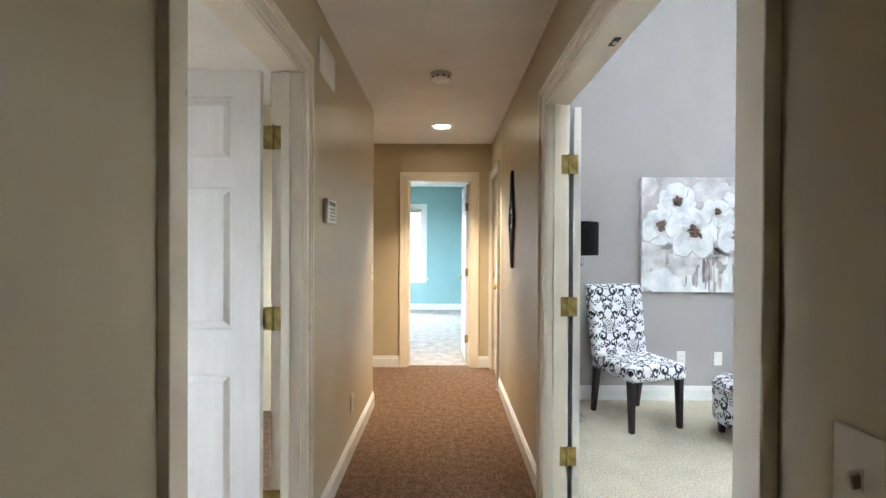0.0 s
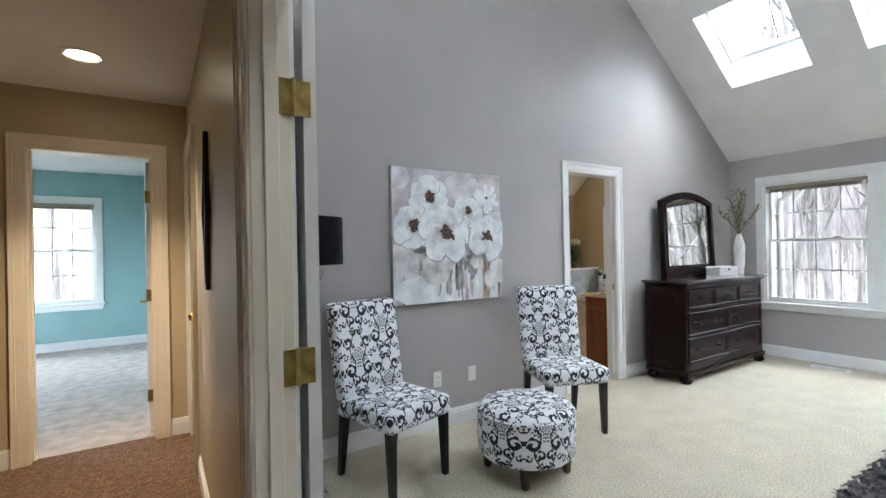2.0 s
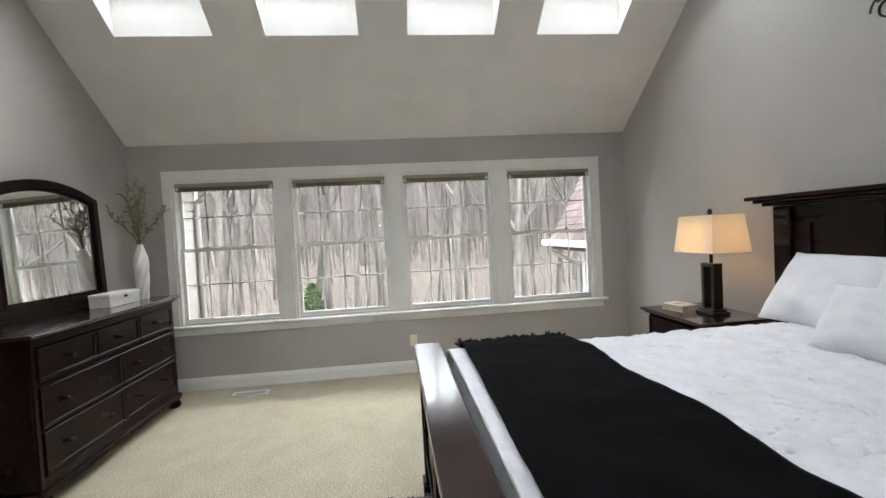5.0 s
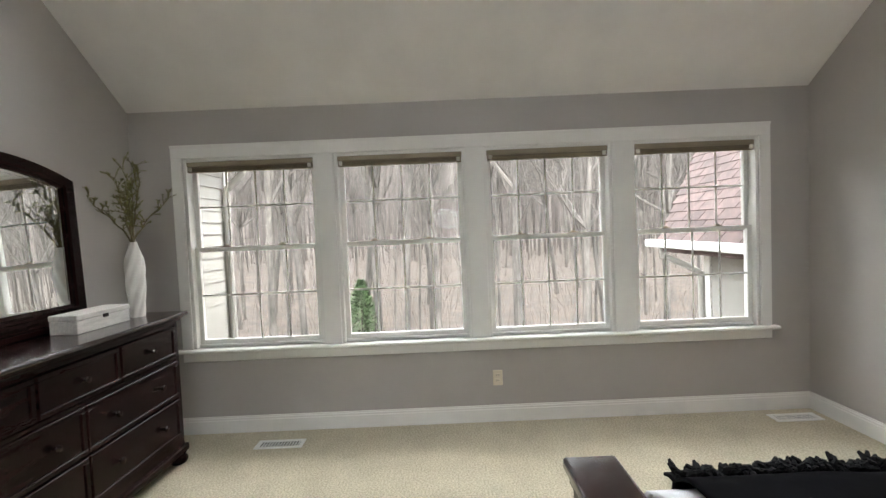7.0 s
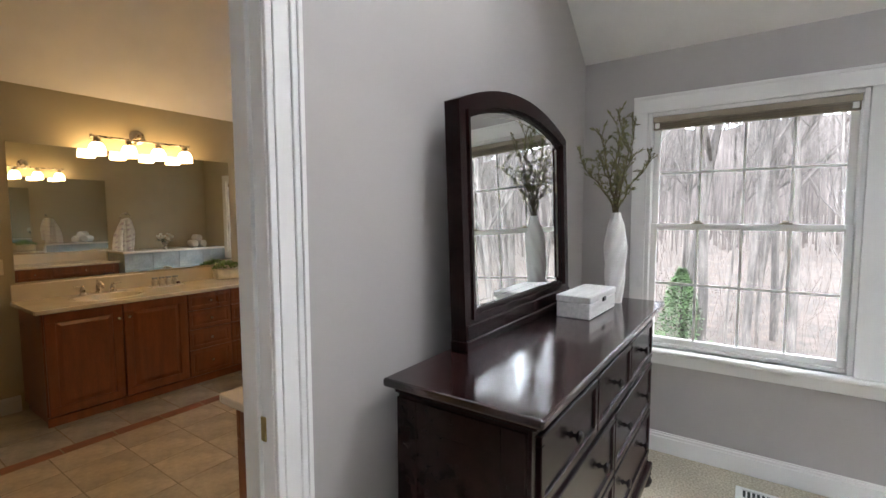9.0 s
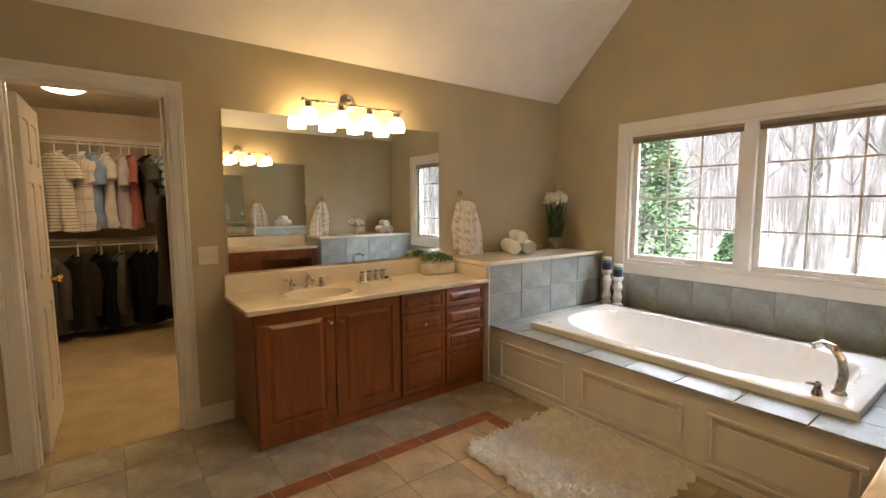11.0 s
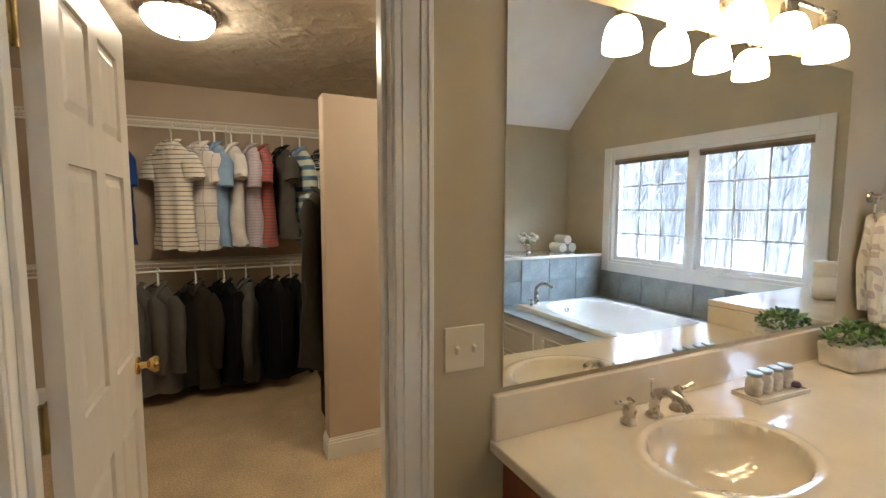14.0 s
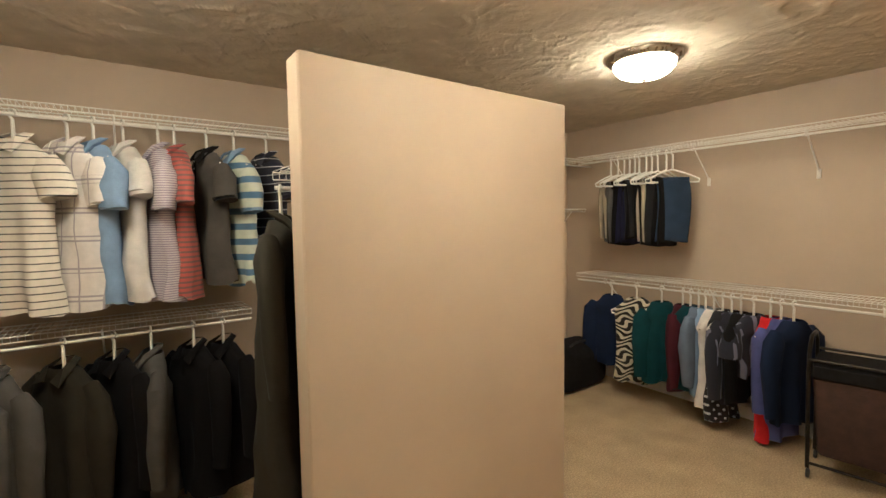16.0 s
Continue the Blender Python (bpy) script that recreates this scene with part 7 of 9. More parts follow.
for k in range(420):
    a, r = rf.uniform(0, 6.283), rf.random() ** 0.5
    base = Vector((r * 0.15 * math.cos(a), r * 0.09 * math.sin(a), 0.10 + 0.055 * (1 - r * r) + rf.uniform(-0.012, 0.02)))
    d = Vector((rf.uniform(-1, 1), rf.uniform(-1, 1), rf.uniform(0.1, 1))).normalized()
    s = d.cross(Vector((0, 0, 1))).normalized()
    L = rf.uniform(0.016, 0.036)
    lb.faces.new([lb.verts.new(q) for q in (base, base + d * L * 0.6 + s * L * 0.32, base + d * L, base + d * L * 0.6 - s * L * 0.32)])
part("succulents", lb, mat("succulent_leaf", (0.10, 0.19, 0.05), 0.5, var=0.35, scale=25), pl, "mixed green succulent leaves")

ty = thing("soap_tray", "white tray holding four lidded glass bottles", "tray", pose(5.50, 7.40, CT + 0.001, 0, 0, -3))
part("tray", boxes((-0.13, 0.13, -0.05, 0.05, 0, 0.008), (-0.13, 0.13, -0.05, -0.045, 0.008, 0.016), (-0.13, 0.13, 0.045, 0.05, 0.008, 0.016), (-0.13, -0.125, -0.045, 0.045, 0.008, 0.016), (0.125, 0.13, -0.045, 0.045, 0.008, 0.016), bevel=0.002), m_ceramic, ty)
for k in range(4):
    bt = thing("glass_bottle", "small clear bottle of white salts with a grey lid", "bottle", pose(5.50 - 0.09 + 0.058 * k, 7.405, CT + 0.010), group="tray bottles")
    part("jar", lathe([(0.022, 0), (0.025, 0.006), (0.025, 0.05), (0.018, 0.06), (0.018, 0.066)], 18), mat("frosted_salt_glass", (0.62, 0.58, 0.52), 0.15, var=0.08, scale=60), bt, smooth=True)
    part("lid", lathe([(0.0235, 0.0662), (0.0235, 0.076), (0.02, 0.079)], 18), mat("blue_grey_lid", (0.30, 0.34, 0.36), 0.3, 0.6, var=0.05), bt, "blue-grey metal lid", smooth=True)
sw = thing("soap_shell", "small dark purple soap on the tray", "soap", pose(5.595, 7.375, CT + 0.017))
part("soap", lathe([(0.014, 0), (0.018, 0.008), (0.012, 0.018), (0.0, 0.02)], 12), mat("plum_soap", (0.07, 0.02, 0.04), 0.4, var=0.2), sw, smooth=True)

for cx, cy, hh in ((7.66, 6.82, 0.335), (7.64, 6.69, 0.285)):
    c = thing("candle_holder", "white turned wooden candle holder on the tub deck", "candle holder", pose(cx, cy, 0.431), group="candle holders")
    part("holder", lathe([(0.05, 0), (0.05, 0.03), (0.034, 0.045), (0.046, 0.09), (0.030, 0.14), (0.046, hh - 0.10), (0.030, hh - 0.05), (0.050, hh - 0.02), (0.05, hh)], 8), m_white_wood, c)
    d = thing("pillar_candle", "banded blue and cream pillar candle", "candle", pose(cx, cy, 0.432 + hh), group="pillar candles")
    part("dark_band", lathe([(0.04, 0), (0.04, 0.065)], 20), mat("navy_wax", (0.012, 0.025, 0.06), 0.45, var=0.1), d, "navy wax band", smooth=True)
    part("pale_band", lathe([(0.0398, 0.0655), (0.0398, 0.092)], 20), mat("blue_wax", (0.10, 0.20, 0.28), 0.45, var=0.1), d, "grey-blue wax band", smooth=True)
    part("cream_band", lathe([(0.04, 0.0925), (0.04, 0.115), (0.032, 0.118)], 20), mat("cream_wax", (0.62, 0.60, 0.42), 0.45, var=0.1), d, "cream wax band", smooth=True)

# white shag bath mat
bmth = thing("bath_mat", "fluffy white shag bath mat before the tub", "bath mat")
part("backing", boxes((5.52, 6.22, 5.40, 6.24, BATH_Z + 0.004, BATH_Z + 0.014)), m_towel, bmth)


def fleece(u, v):
    """Matted tufts with a ragged rim."""
    x, y = 5.47 + 0.80 * u, 5.35 + 0.94 * v
    e = min(u, 1 - u, v, 1 - v)
    w = 0.05 * (1 - min(1, e / 0.12))
    x += w * noise.noise(Vector((x * 15, y * 15, 1)))
    y += w * noise.noise(Vector((x * 15, y * 15, 8)))
    t = abs(noise.noise(Vector((x * 24, y * 24, 3)))) + 0.5 * abs(noise.noise(Vector((x * 60, y * 60, 5))))
    return (x, y, BATH_Z + 0.004 + (0.030 + 0.034 * t) * min(1, e / 0.05) ** 0.5)


part("fleece", grid_sheet(fleece, 110, 130), m_towel, bmth, smooth=True)
V, F = [], []
for _ in range(2600):
    x, y = rs.uniform(5.49, 6.25), rs.uniform(5.37, 6.27)
    a, L, w = rs.uniform(0, 6.283), rs.uniform(0.02, 0.045), rs.uniform(0.003, 0.006)
    dx, dy = math.cos(a), math.sin(a)
    n0 = len(V)
    for d, z in ((0, 0.045), (L * 0.5, rs.uniform(0.055, 0.066)), (L, rs.uniform(0.045, 0.056))):
        V += [(x + dx * d - dy * w, y + dy * d + dx * w, BATH_Z + z), (x + dx * d + dy * w, y + dy * d - dx * w, BATH_Z + z)]
    F += [(n0, n0 + 1, n0 + 3, n0 + 2), (n0 + 2, n0 + 3, n0 + 5, n0 + 4)]
me = bpy.data.meshes.new("pile")
me.from_pydata(V, [], F)
me.materials.append(m_towel)
tagged(part("pile", me, m_towel, bmth), kind="stuff")
sp = thing("strike_plate", "brass strike plate in the bath door's jamb", "strike plate", pose(4.203, 3.95, 0.93, 0, 0, -90))
part("plate", boxes((-0.014, 0.014, -0.001, 0.004, -0.03, 0.03), bevel=0.001), m_brass, sp)
# ---- closet ----
def dome_light(m, label):
    root = thing("dome_light", label, "ceiling light", m, group="closet lights")
    part("pan", lathe([(0.20, 0), (0.20, -0.02), (0.185, -0.038), (0.165, -0.042)], 36), m_nickel, root, smooth=True)
    part("dome", lathe([(0.165, -0.04), (0.16, -0.065), (0.135, -0.095), (0.09, -0.115), (0.03, -0.124), (0.0, -0.125)], 36), m_dome, root, "glowing frosted glass dome", smooth=True)
    part("finial", lathe([(0.012, -0.122), (0.014, -0.13), (0.006, -0.14), (0.0, -0.142)], 12), m_nickel, root, smooth=True)
    return root


dome_light(pose(3.675, 9.26, CC), "lit flush dome ceiling light with a nickel pan")
dome_light(pose(6.32, 9.13, CC), "lit flush dome ceiling light with a nickel pan")
dome_light(pose(5.0, 8.28, CC), "lit flush dome ceiling light near the closet door")


def wire_shelf(label, L, depth, m, braces=(), bar=True):
    """A coated wire shelf along +x, the wall at y = 0, the front edge at y = -depth; z = 0 is its deck."""
    root = thing("wire_shelf", label, "wire shelf", m, group="closet shelves")
    for y, z in ((0.0 - 0.006, 0), (-depth * 0.33, -0.004), (-depth * 0.66, -0.004), (-depth, 0.0), (-depth, -0.028)):
        part("rail", tube([(0, y, z), (L, y, z)], 0.0032, 6), m_wire, root)
    V, F = [], []
    n = int(L / 0.026)
    for k in range(n + 1):
        x = L * k / n
        for (ya, za), (yb, zb) in (((-0.003, 0.003), (-depth, 0.003)), ((-depth - 0.002, 0.003), (-depth - 0.002, -0.028))):
            i = len(V)
            if ya != yb:
                V += [(x - 0.0011, ya, za - 0.0011), (x + 0.0011, ya, za - 0.0011), (x + 0.0011, ya, za + 0.0011), (x - 0.0011, ya, za + 0.0011)]
                V += [(x - 0.0011, yb, zb - 0.0011), (x + 0.0011, yb, zb - 0.0011), (x + 0.0011, yb, zb + 0.0011), (x - 0.0011, yb, zb + 0.0011)]
            else:
                V += [(x - 0.0011, ya - 0.0011, za), (x + 0.0011, ya - 0.0011, za), (x + 0.0011, ya + 0.0011, za), (x - 0.0011, ya + 0.0011, za)]
                V += [(x - 0.0011, yb - 0.0011, zb), (x + 0.0011, yb - 0.0011, zb), (x + 0.0011, yb + 0.0011, zb), (x - 0.0011, yb + 0.0011, zb)]
            F += [(i, i + 1, i + 5, i + 4), (i + 1, i + 2, i + 6, i + 5), (i + 2, i + 3, i + 7, i + 6), (i + 3, i, i + 4, i + 7)]
    me = bpy.data.meshes.new("cross_wires")
    me.from_pydata(V, [], F)
    me.materials.append(m_wire)
    tagged(part("cross_wires", me, m_wire, root), kind="stuff")
    if bar:
        part("hanging_bar", tube([(0, -depth + 0.02, -0.062), (L, -depth + 0.02, -0.062)], 0.008, 10), m_wire, root, smooth=True)
    for x in braces:
        b = part("brace", tube([(x, -depth + 0.01, -0.02), (x, -0.015, -0.27), (x, -0.006, -0.29)], 0.005, 6), m_wire, root)
        part("wall_clip", boxes((x - 0.012, x + 0.012, -0.012, 0, -0.33, -0.265), bevel=0.003), m_wire, b)
        if bar:
            part("bar_hook", tube([(x, -depth, -0.03), (x, -depth - 0.002, -0.06), (x, -depth + 0.02, -0.074), (x, -depth + 0.034, -0.06)], 0.003, 6), m_wire, b)
    return root


wire_shelf("white coated wire shelf and rod on the long closet wall", 5.22, 0.31, pose(2.525, 10.815, 2.10), (0.45, 1.35, 2.3, 3.2, 4.2))
wire_shelf("lower white coated wire shelf and rod", 1.96, 0.31, pose(2.525, 10.815, 1.02), (0.5, 1.25))
wire_shelf("white coated wire shelf and rod on the side wall", 2.75, 0.31, pose(7.745, 10.45, 2.10, 0, 0, -90), (0.35, 1.05, 1.75, 2.5))
wire_shelf("lower white coated wire shelf and rod on the side wall", 2.75, 0.31, pose(7.745, 10.45, 1.0, 0, 0, -90), (0.3, 1.2, 2.15))
wire_shelf("short white wire shelf behind the partition", 1.0, 0.25, pose(6.72, 10.815, 1.62), (0.2, 0.8), bar=False)
wire_shelf("white wire shelf behind the partition wall", 1.26, 0.30, pose(5.64, 9.247, 1.725, 0, 0, 180), (0.3, 0.95))

# hanger, built once
hg = thing("clothes_hanger", "white plastic tubular clothes hanger", "hanger", pose(0, 0, -50), group="clothes hangers")
part("hook", tube([(0.018, 0, -0.012), (0.020, 0, 0.0), (0.012, 0, 0.012), (0.0, 0, 0.0145), (-0.012, 0, 0.010), (-0.017, 0, -0.004), (-0.012, 0, -0.018), (0.0, 0, -0.03), (0.0, 0, -0.15)], [0.0058] * 7 + [0.0072, 0.0085], 7), m_hanger, hg, smooth=True)
part("shoulder_bar", moved(tube([(0.0, 0, -0.072), (0.06, 0, -0.09), (0.15, 0, -0.125), (0.205, 0, -0.15), (0.20, 0, -0.172), (0.15, 0, -0.175), (-0.15, 0, -0.175), (-0.20, 0, -0.172), (-0.205, 0, -0.15), (-0.15, 0, -0.125), (-0.06, 0, -0.09), (0.0, 0, -0.072)], 0.0072, 7), pose(0, 0, -0.072)), m_hanger, hg, smooth=True)
HUNG = []


def hang(m):
    HUNG.append(copy_thing(hg, m))


def sg_(a):
    return 1.0 if math.sin(a) >= 0 else -1.0


def garment(name, label, m, material, half=0.215, length=0.72, sleeve="short", depth=0.075, collar=True, seed=0.0, open_front=False, group="hanging clothes", trim=None):
    """A garment on a hanger: the rod's top at z = 0, its width along x, its front towards -y."""
    root = thing(name, label, "shirt" if sleeve == "short" else "jacket" if open_front else "garment", m @ pose(0, 0, -0.046), group=group)
    bm = bmesh.new()
    N = 40
    rows = [(0.058, 0.046, -0.078), (0.082, 0.052, -0.090), (half * 0.62, 0.056, -0.125), (half * 0.90, 0.058, -0.165), (half * 0.98, 0.060, -0.205)]
    for k in range(1, 13):
        f = k / 12
        rows.append((half * (0.97 - 0.10 * math.sin(f * 3.1) + 0.03 * f), depth * (0.9 + 0.25 * f), -0.205 - (length - 0.205) * f))
    rr = []
    for i, (w, d, z) in enumerate(rows):
        ringv = []
        f = max(0, (i - 4) / 12)
        for q in range(N):
            a = 2 * math.pi * q / N
            fold = 1 + 0.22 * f * math.sin(a * 7 + seed * 3 + z * 2) * abs(math.sin(a)) + 0.1 * noise.noise(Vector((math.cos(a) * 2 + seed, math.sin(a) * 2, z * 4)))
            sg = 1 if math.sin(a) >= 0 else -1
            px = w * math.cos(a)
            drape = f * (0.020 * math.sin(px * 34 + seed * 5 + 0.8 * noise.noise(Vector((seed, z * 3, 0)))) + 0.030 * noise.noise(Vector((px * 7, z * 5, seed + 3)))) + 0.010 * noise.noise(Vector((px * 15, z * 11, seed)))
            hem = f * 0.05 * noise.noise(Vector((px * 6, sg_(a), seed)))
            ringv.append(bm.verts.new((w * math.cos(a) * (1 + 0.02 * noise.noise(Vector((seed, z * 5, math.cos(a))))), d * sg * abs(math.sin(a)) ** 0.75 * fold + drape, z + hem)))
        rr.append(ringv)
    for a, b in zip(rr, rr[1:]):
        for q in range(N):
            bm.faces.new((a[q], a[(q + 1) % N], b[(q + 1) % N], b[q]))
    part("body", bm, material, root, smooth=True)
    if sleeve:
        for s in (-1, 1):
            if sleeve == "short":
                pts = [(s * half * 0.80, 0, -0.180), (s * half * 0.98, -0.006, -0.235), (s * half * 1.06, -0.018, -0.30), (s * half * 1.10, -0.024, -0.37 - 0.04 * math.sin(seed * 2.3))]
                rad = [0.055, 0.080, 0.084, 0.082]
            else:
                pts = [(s * half * 0.80, 0, -0.155), (s * half * 1.02, -0.006, -0.22), (s * half * 1.12, -0.02, -0.36), (s * half * 1.14, -0.03, -0.52), (s * half * 1.10, -0.035, -min(0.70, length * 0.95))]
                rad = [0.05, 0.075, 0.072, 0.062, 0.055]
            sb = tube(pts, rad, 18)
            for v in sb.verts:
                v.co.y = v.co.y * 0.62 + 0.018 * noise.noise(v.co * 11 + Vector((seed, 0, 0)))
                v.co.x += 0.014 * noise.noise(v.co * 9 + Vector((0, seed, 0)))
            sl = part("sleeve", sb, material, root, smooth=True)
            if sleeve == "short":
                tb = tube([Vector(pts[-1]) + Vector((0, 0, 0.012)), Vector(pts[-1]) + Vector((s * 0.002, 0, -0.004))], [0.082, 0.083], 18, cap=False)
                for v in tb.verts:
                    v.co.y *= 0.56
                part("cuff", tb, trim or material, sl, smooth=True)
    if collar:
        cb = bmesh.new()
        for s in (-1, 1):
            tip = [(0, 0.055, -0.040), (s * 0.062, 0.040, -0.046), (s * 0.095, -0.030, -0.085), (s * 0.085, -0.085, -0.150), (s * 0.020, -0.078, -0.130), (s * 0.052, -0.036, -0.070), (s * 0.038, 0.015, -0.044)]
            cb.faces.new([cb.verts.new(p) for p in tip])
        c = part("collar", cb, trim or material, root)
        thicken(c, 0.004)
    if open_front or sleeve == "short":
        pb = grid_sheet(lambda u, v: (-0.014 + 0.028 * u, -(0.062 + (depth * 1.02 - 0.055) * v * 0.8) - 0.004, -0.115 - v * (length * 0.9 if open_front else 0.13)), 2, 12)
        p = part("placket", pb, trim or material, root, smooth=True)
        if sleeve == "short":
            for k in range(3):
                part("button", moved(lathe([(0.005, 0), (0.005, 0.002)], 8), pose(0, -0.07 - 0.002 * k, -0.13 - 0.04 * k, 90, 0, 0)), m_white_plastic, p)
    return root


def stripes(period, duty, wobble=0.0, phase=0.0):
    return lambda u, v, w: (w * (1 / period) + phase).op("FRACT").op("LESS_THAN", duty)


def plaid(u, v, w):
    a = (w * (1 / 0.14)).op("FRACT").op("LESS_THAN", 0.28) * (w * (1 / 0.022)).op("FRACT").op("LESS_THAN", 0.4)
    b = (u * (1 / 0.09)).op("FRACT").op("LESS_THAN", 0.08)
    return a.op("MAXIMUM", b) * 0.7


def dots(u, v, w):
    a = ((u * 105.0).op("SINE") * (w * 105.0).op("SINE")).op("GREATER_THAN", 0.62)
    return a


def zebra(u, v, w):
    return (w * 130.0 + (u * 34.0 + (w * 21.0).op("SINE") * 2.0).op("SINE") * 3.2).op("SINE").op("GREATER_THAN", -0.1)


def cloth(name, c, **k):
    return mat("cloth_" + name, c, 0.9, var=0.06, scale=10, grain=0.1, grain_scale=300, bump=0.25, bump_scale=14, spec=0.2, **k)


def pcloth(name, fn, dark, light):
    return pattern_mat("cloth_" + name, fn, dark, light, 0.9, 0.2, 20, "Object")


navy, blue, ltblue = cloth("navy", (0.012, 0.013, 0.035)), cloth("royal_blue", (0.012, 0.035, 0.16)), cloth("light_blue", (0.24, 0.34, 0.52))
white, grey, lav = cloth("white", (0.66, 0.63, 0.60)), cloth("dark_grey", (0.085, 0.078, 0.07)), pcloth("lavender_stripe", stripes(0.012, 0.4), (0.30, 0.26, 0.33), (0.58, 0.52, 0.56))
black, olive, midgrey = cloth("black", (0.006, 0.006, 0.007)), cloth("dark_olive", (0.030, 0.027, 0.020)), cloth("mid_grey", (0.085, 0.082, 0.077))
cream_stripe = pcloth("cream_black_stripe", stripes(0.034, 0.16), (0.055, 0.05, 0.05), (0.72, 0.67, 0.58))
red_stripe = pcloth("coral_stripe", stripes(0.026, 0.4), (0.20, 0.11, 0.10), (0.45, 0.105, 0.085))
green_stripe = pcloth("green_blue_stripe", stripes(0.085, 0.42), (0.11, 0.20, 0.33), (0.62, 0.66, 0.55))
navy_stripe = pcloth("navy_white_stripe", stripes(0.05, 0.10), (0.55, 0.55, 0.55), (0.012, 0.014, 0.03))
plaid_m = pcloth("white_plaid", plaid, (0.24, 0.22, 0.28), (0.70, 0.66, 0.63))
blue_block = pcloth("blue_and_cream", lambda u, v, w: (w + 0.30).op("GREATER_THAN", 0.0), (0.02, 0.10, 0.36), (0.55, 0.50, 0.38))

RY, RZ = 10.525, 2.046
SHIRTS = [
    (2.86, navy_stripe, "short", "navy polo shirt with thin stripes on a hanger", 24, 0.98, None),
    (2.99, blue_block, "short", "blue and cream colour-block polo shirt", 30, 1.0, None),
    (3.14, blue, "short", "royal blue polo shirt on a white hanger", 34, 0.95, None),
    (3.50, cream_stripe, "short", "cream polo shirt with thin black stripes", 18, 0.98, None),
    (3.69, plaid_m, "short", "white polo shirt with grey plaid bands", 26, 0.97, None),
    (3.79, ltblue, "short", "light blue polo shirt on a white hanger", 44, 0.96, None),
    (3.91, white, "short", "white polo shirt with tiny dots", 48, 0.95, None),
    (4.06, lav, "short", "pale lavender striped polo shirt", 62, 0.97, None),
    (4.135, red_stripe, "short", "coral polo shirt with dark stripes", 60, 0.97, None),
    (4.29, grey, "short", "dark grey polo shirt with a black collar", 50, 0.88, black),
    (4.43, green_stripe, "short", "green, blue and cream striped polo shirt", 52, 0.90, ltblue),
    (4.61, navy_stripe, "short", "navy polo shirt with thin white stripes", 48, 0.90, None),
]
for i, (x, mt, sl, lab, yaw, ln, tr_) in enumerate(SHIRTS):
    m = pose(x, RY, RZ, 0, 0, -yaw - 24)
    hang(m)
    garment("polo_shirt", lab, m, mt, 0.195, ln - 0.10, sl, 0.06, True, seed=i * 1.7, trim=tr_)
JACKETS = [
    (3.06, midgrey, "grey zip jacket with an open collar", 20), (3.22, midgrey, "mid-grey jacket on a white hanger", 26), (3.37, midgrey, "grey fleece jacket on a hanger", 34), (3.62, olive, "dark olive quarter-zip jacket", 34),
    (3.82, black, "black jacket with a white neck label", 38), (3.98, midgrey, "grey long-sleeved jacket on a hanger", 70), (4.18, black, "black jacket with a white neck label", 46), (4.33, black, "black fleece jacket on a hanger", 46),
]
m_label = mat("white_neck_label", (0.72, 0.70, 0.66), 0.7)
for i, (x, mt, lab, yaw) in enumerate(JACKETS):
    m = pose(x, 10.53, 0.966, 0, 0, -yaw - 18)
    hang(m)
    g = garment("jacket", lab, m, mt, 0.21, 0.86, "long", 0.085, True, seed=20 + i * 1.3, open_front=True)
    if "label" in lab:
        part("neck_label", boxes((-0.02, 0.02, 0.030, 0.034, -0.11, -0.085)), m_label, g, "white neck label")
# behind the partition: dark coats on the short rod, a dark case below
for i, (x, mt) in enumerate(((4.40, olive), (4.50, black), (4.78, black), (4.98, black), (5.2, black))):
    m = pose(x, 9.527, 1.66, 0, 0, (62, 70, 80, 84, 84)[i])
    hang(m)
    garment("coat", "dark full-length coat hanging behind the partition", m, mt, 0.22, 1.18, "long", 0.085, True, seed=40 + i, open_front=True)
cs = thing("suitcase", "black wheeled suitcase standing behind the partition", "suitcase", pose(4.58, 9.55, BATH_Z + 0.001))
part("shell", boxes((-0.17, 0.25, -0.16, 0.16, 0.03, 0.42), bevel=0.035, seg=3), m_black, cs, smooth=True)
part("handle", tube([(-0.175, -0.06, 0.36), (-0.195, -0.06, 0.36), (-0.195, 0.06, 0.36), (-0.175, 0.06, 0.36)], 0.008, 8), m_black_and_shade, cs)
for sx in (-0.13, 0.2):
    for sy in (-0.13, 0.13):
        part("wheel", moved(lathe([(0.02, -0.01), (0.022, 0), (0.02, 0.01)], 14), pose(sx, sy, 0.022, 90, 0, 0)), m_black_and_shade, cs)

# side wall: trousers above, tops below
denim, khaki, char = cloth("denim", (0.024, 0.040, 0.075)), cloth("khaki", (0.36, 0.31, 0.23)), cloth("charcoal", (0.018, 0.018, 0.02))


def trousers(m, material, label, L=0.42, seed=0.0):
    root = thing("folded_trousers", label, "trousers", m @ pose(0, 0, -0.045), group="hanging trousers")
    for s in (-1, 1):
        def fn(u, v, s=s):
            z = -0.17 - v * L
            return (-0.125 + 0.25 * u + 0.012 * math.sin(v * 4 + seed), s * (0.006 + 0.020 * math.sin(min(1, v * 3) * 1.57)) + 0.006 * math.sin(u * 9 + seed), z + 0.01 * math.sin(u * 5 + seed) * v)
        lg = part("leg", grid_sheet(fn, 14, 12), material, root, smooth=True)
        thicken(lg, 0.010, 0)
    part("fold", tube([(-0.125, 0, -0.172), (0.125, 0, -0.172)], 0.014, 10), material, root, smooth=True)
    return root


EY = [9.55, 9.60, 9.67, 9.72, 9.77, 9.83, 9.87, 9.92, 9.97, 10.03, 10.10]
TM = [denim, black, char, khaki, black, char, black, navy, black, midgrey, khaki]
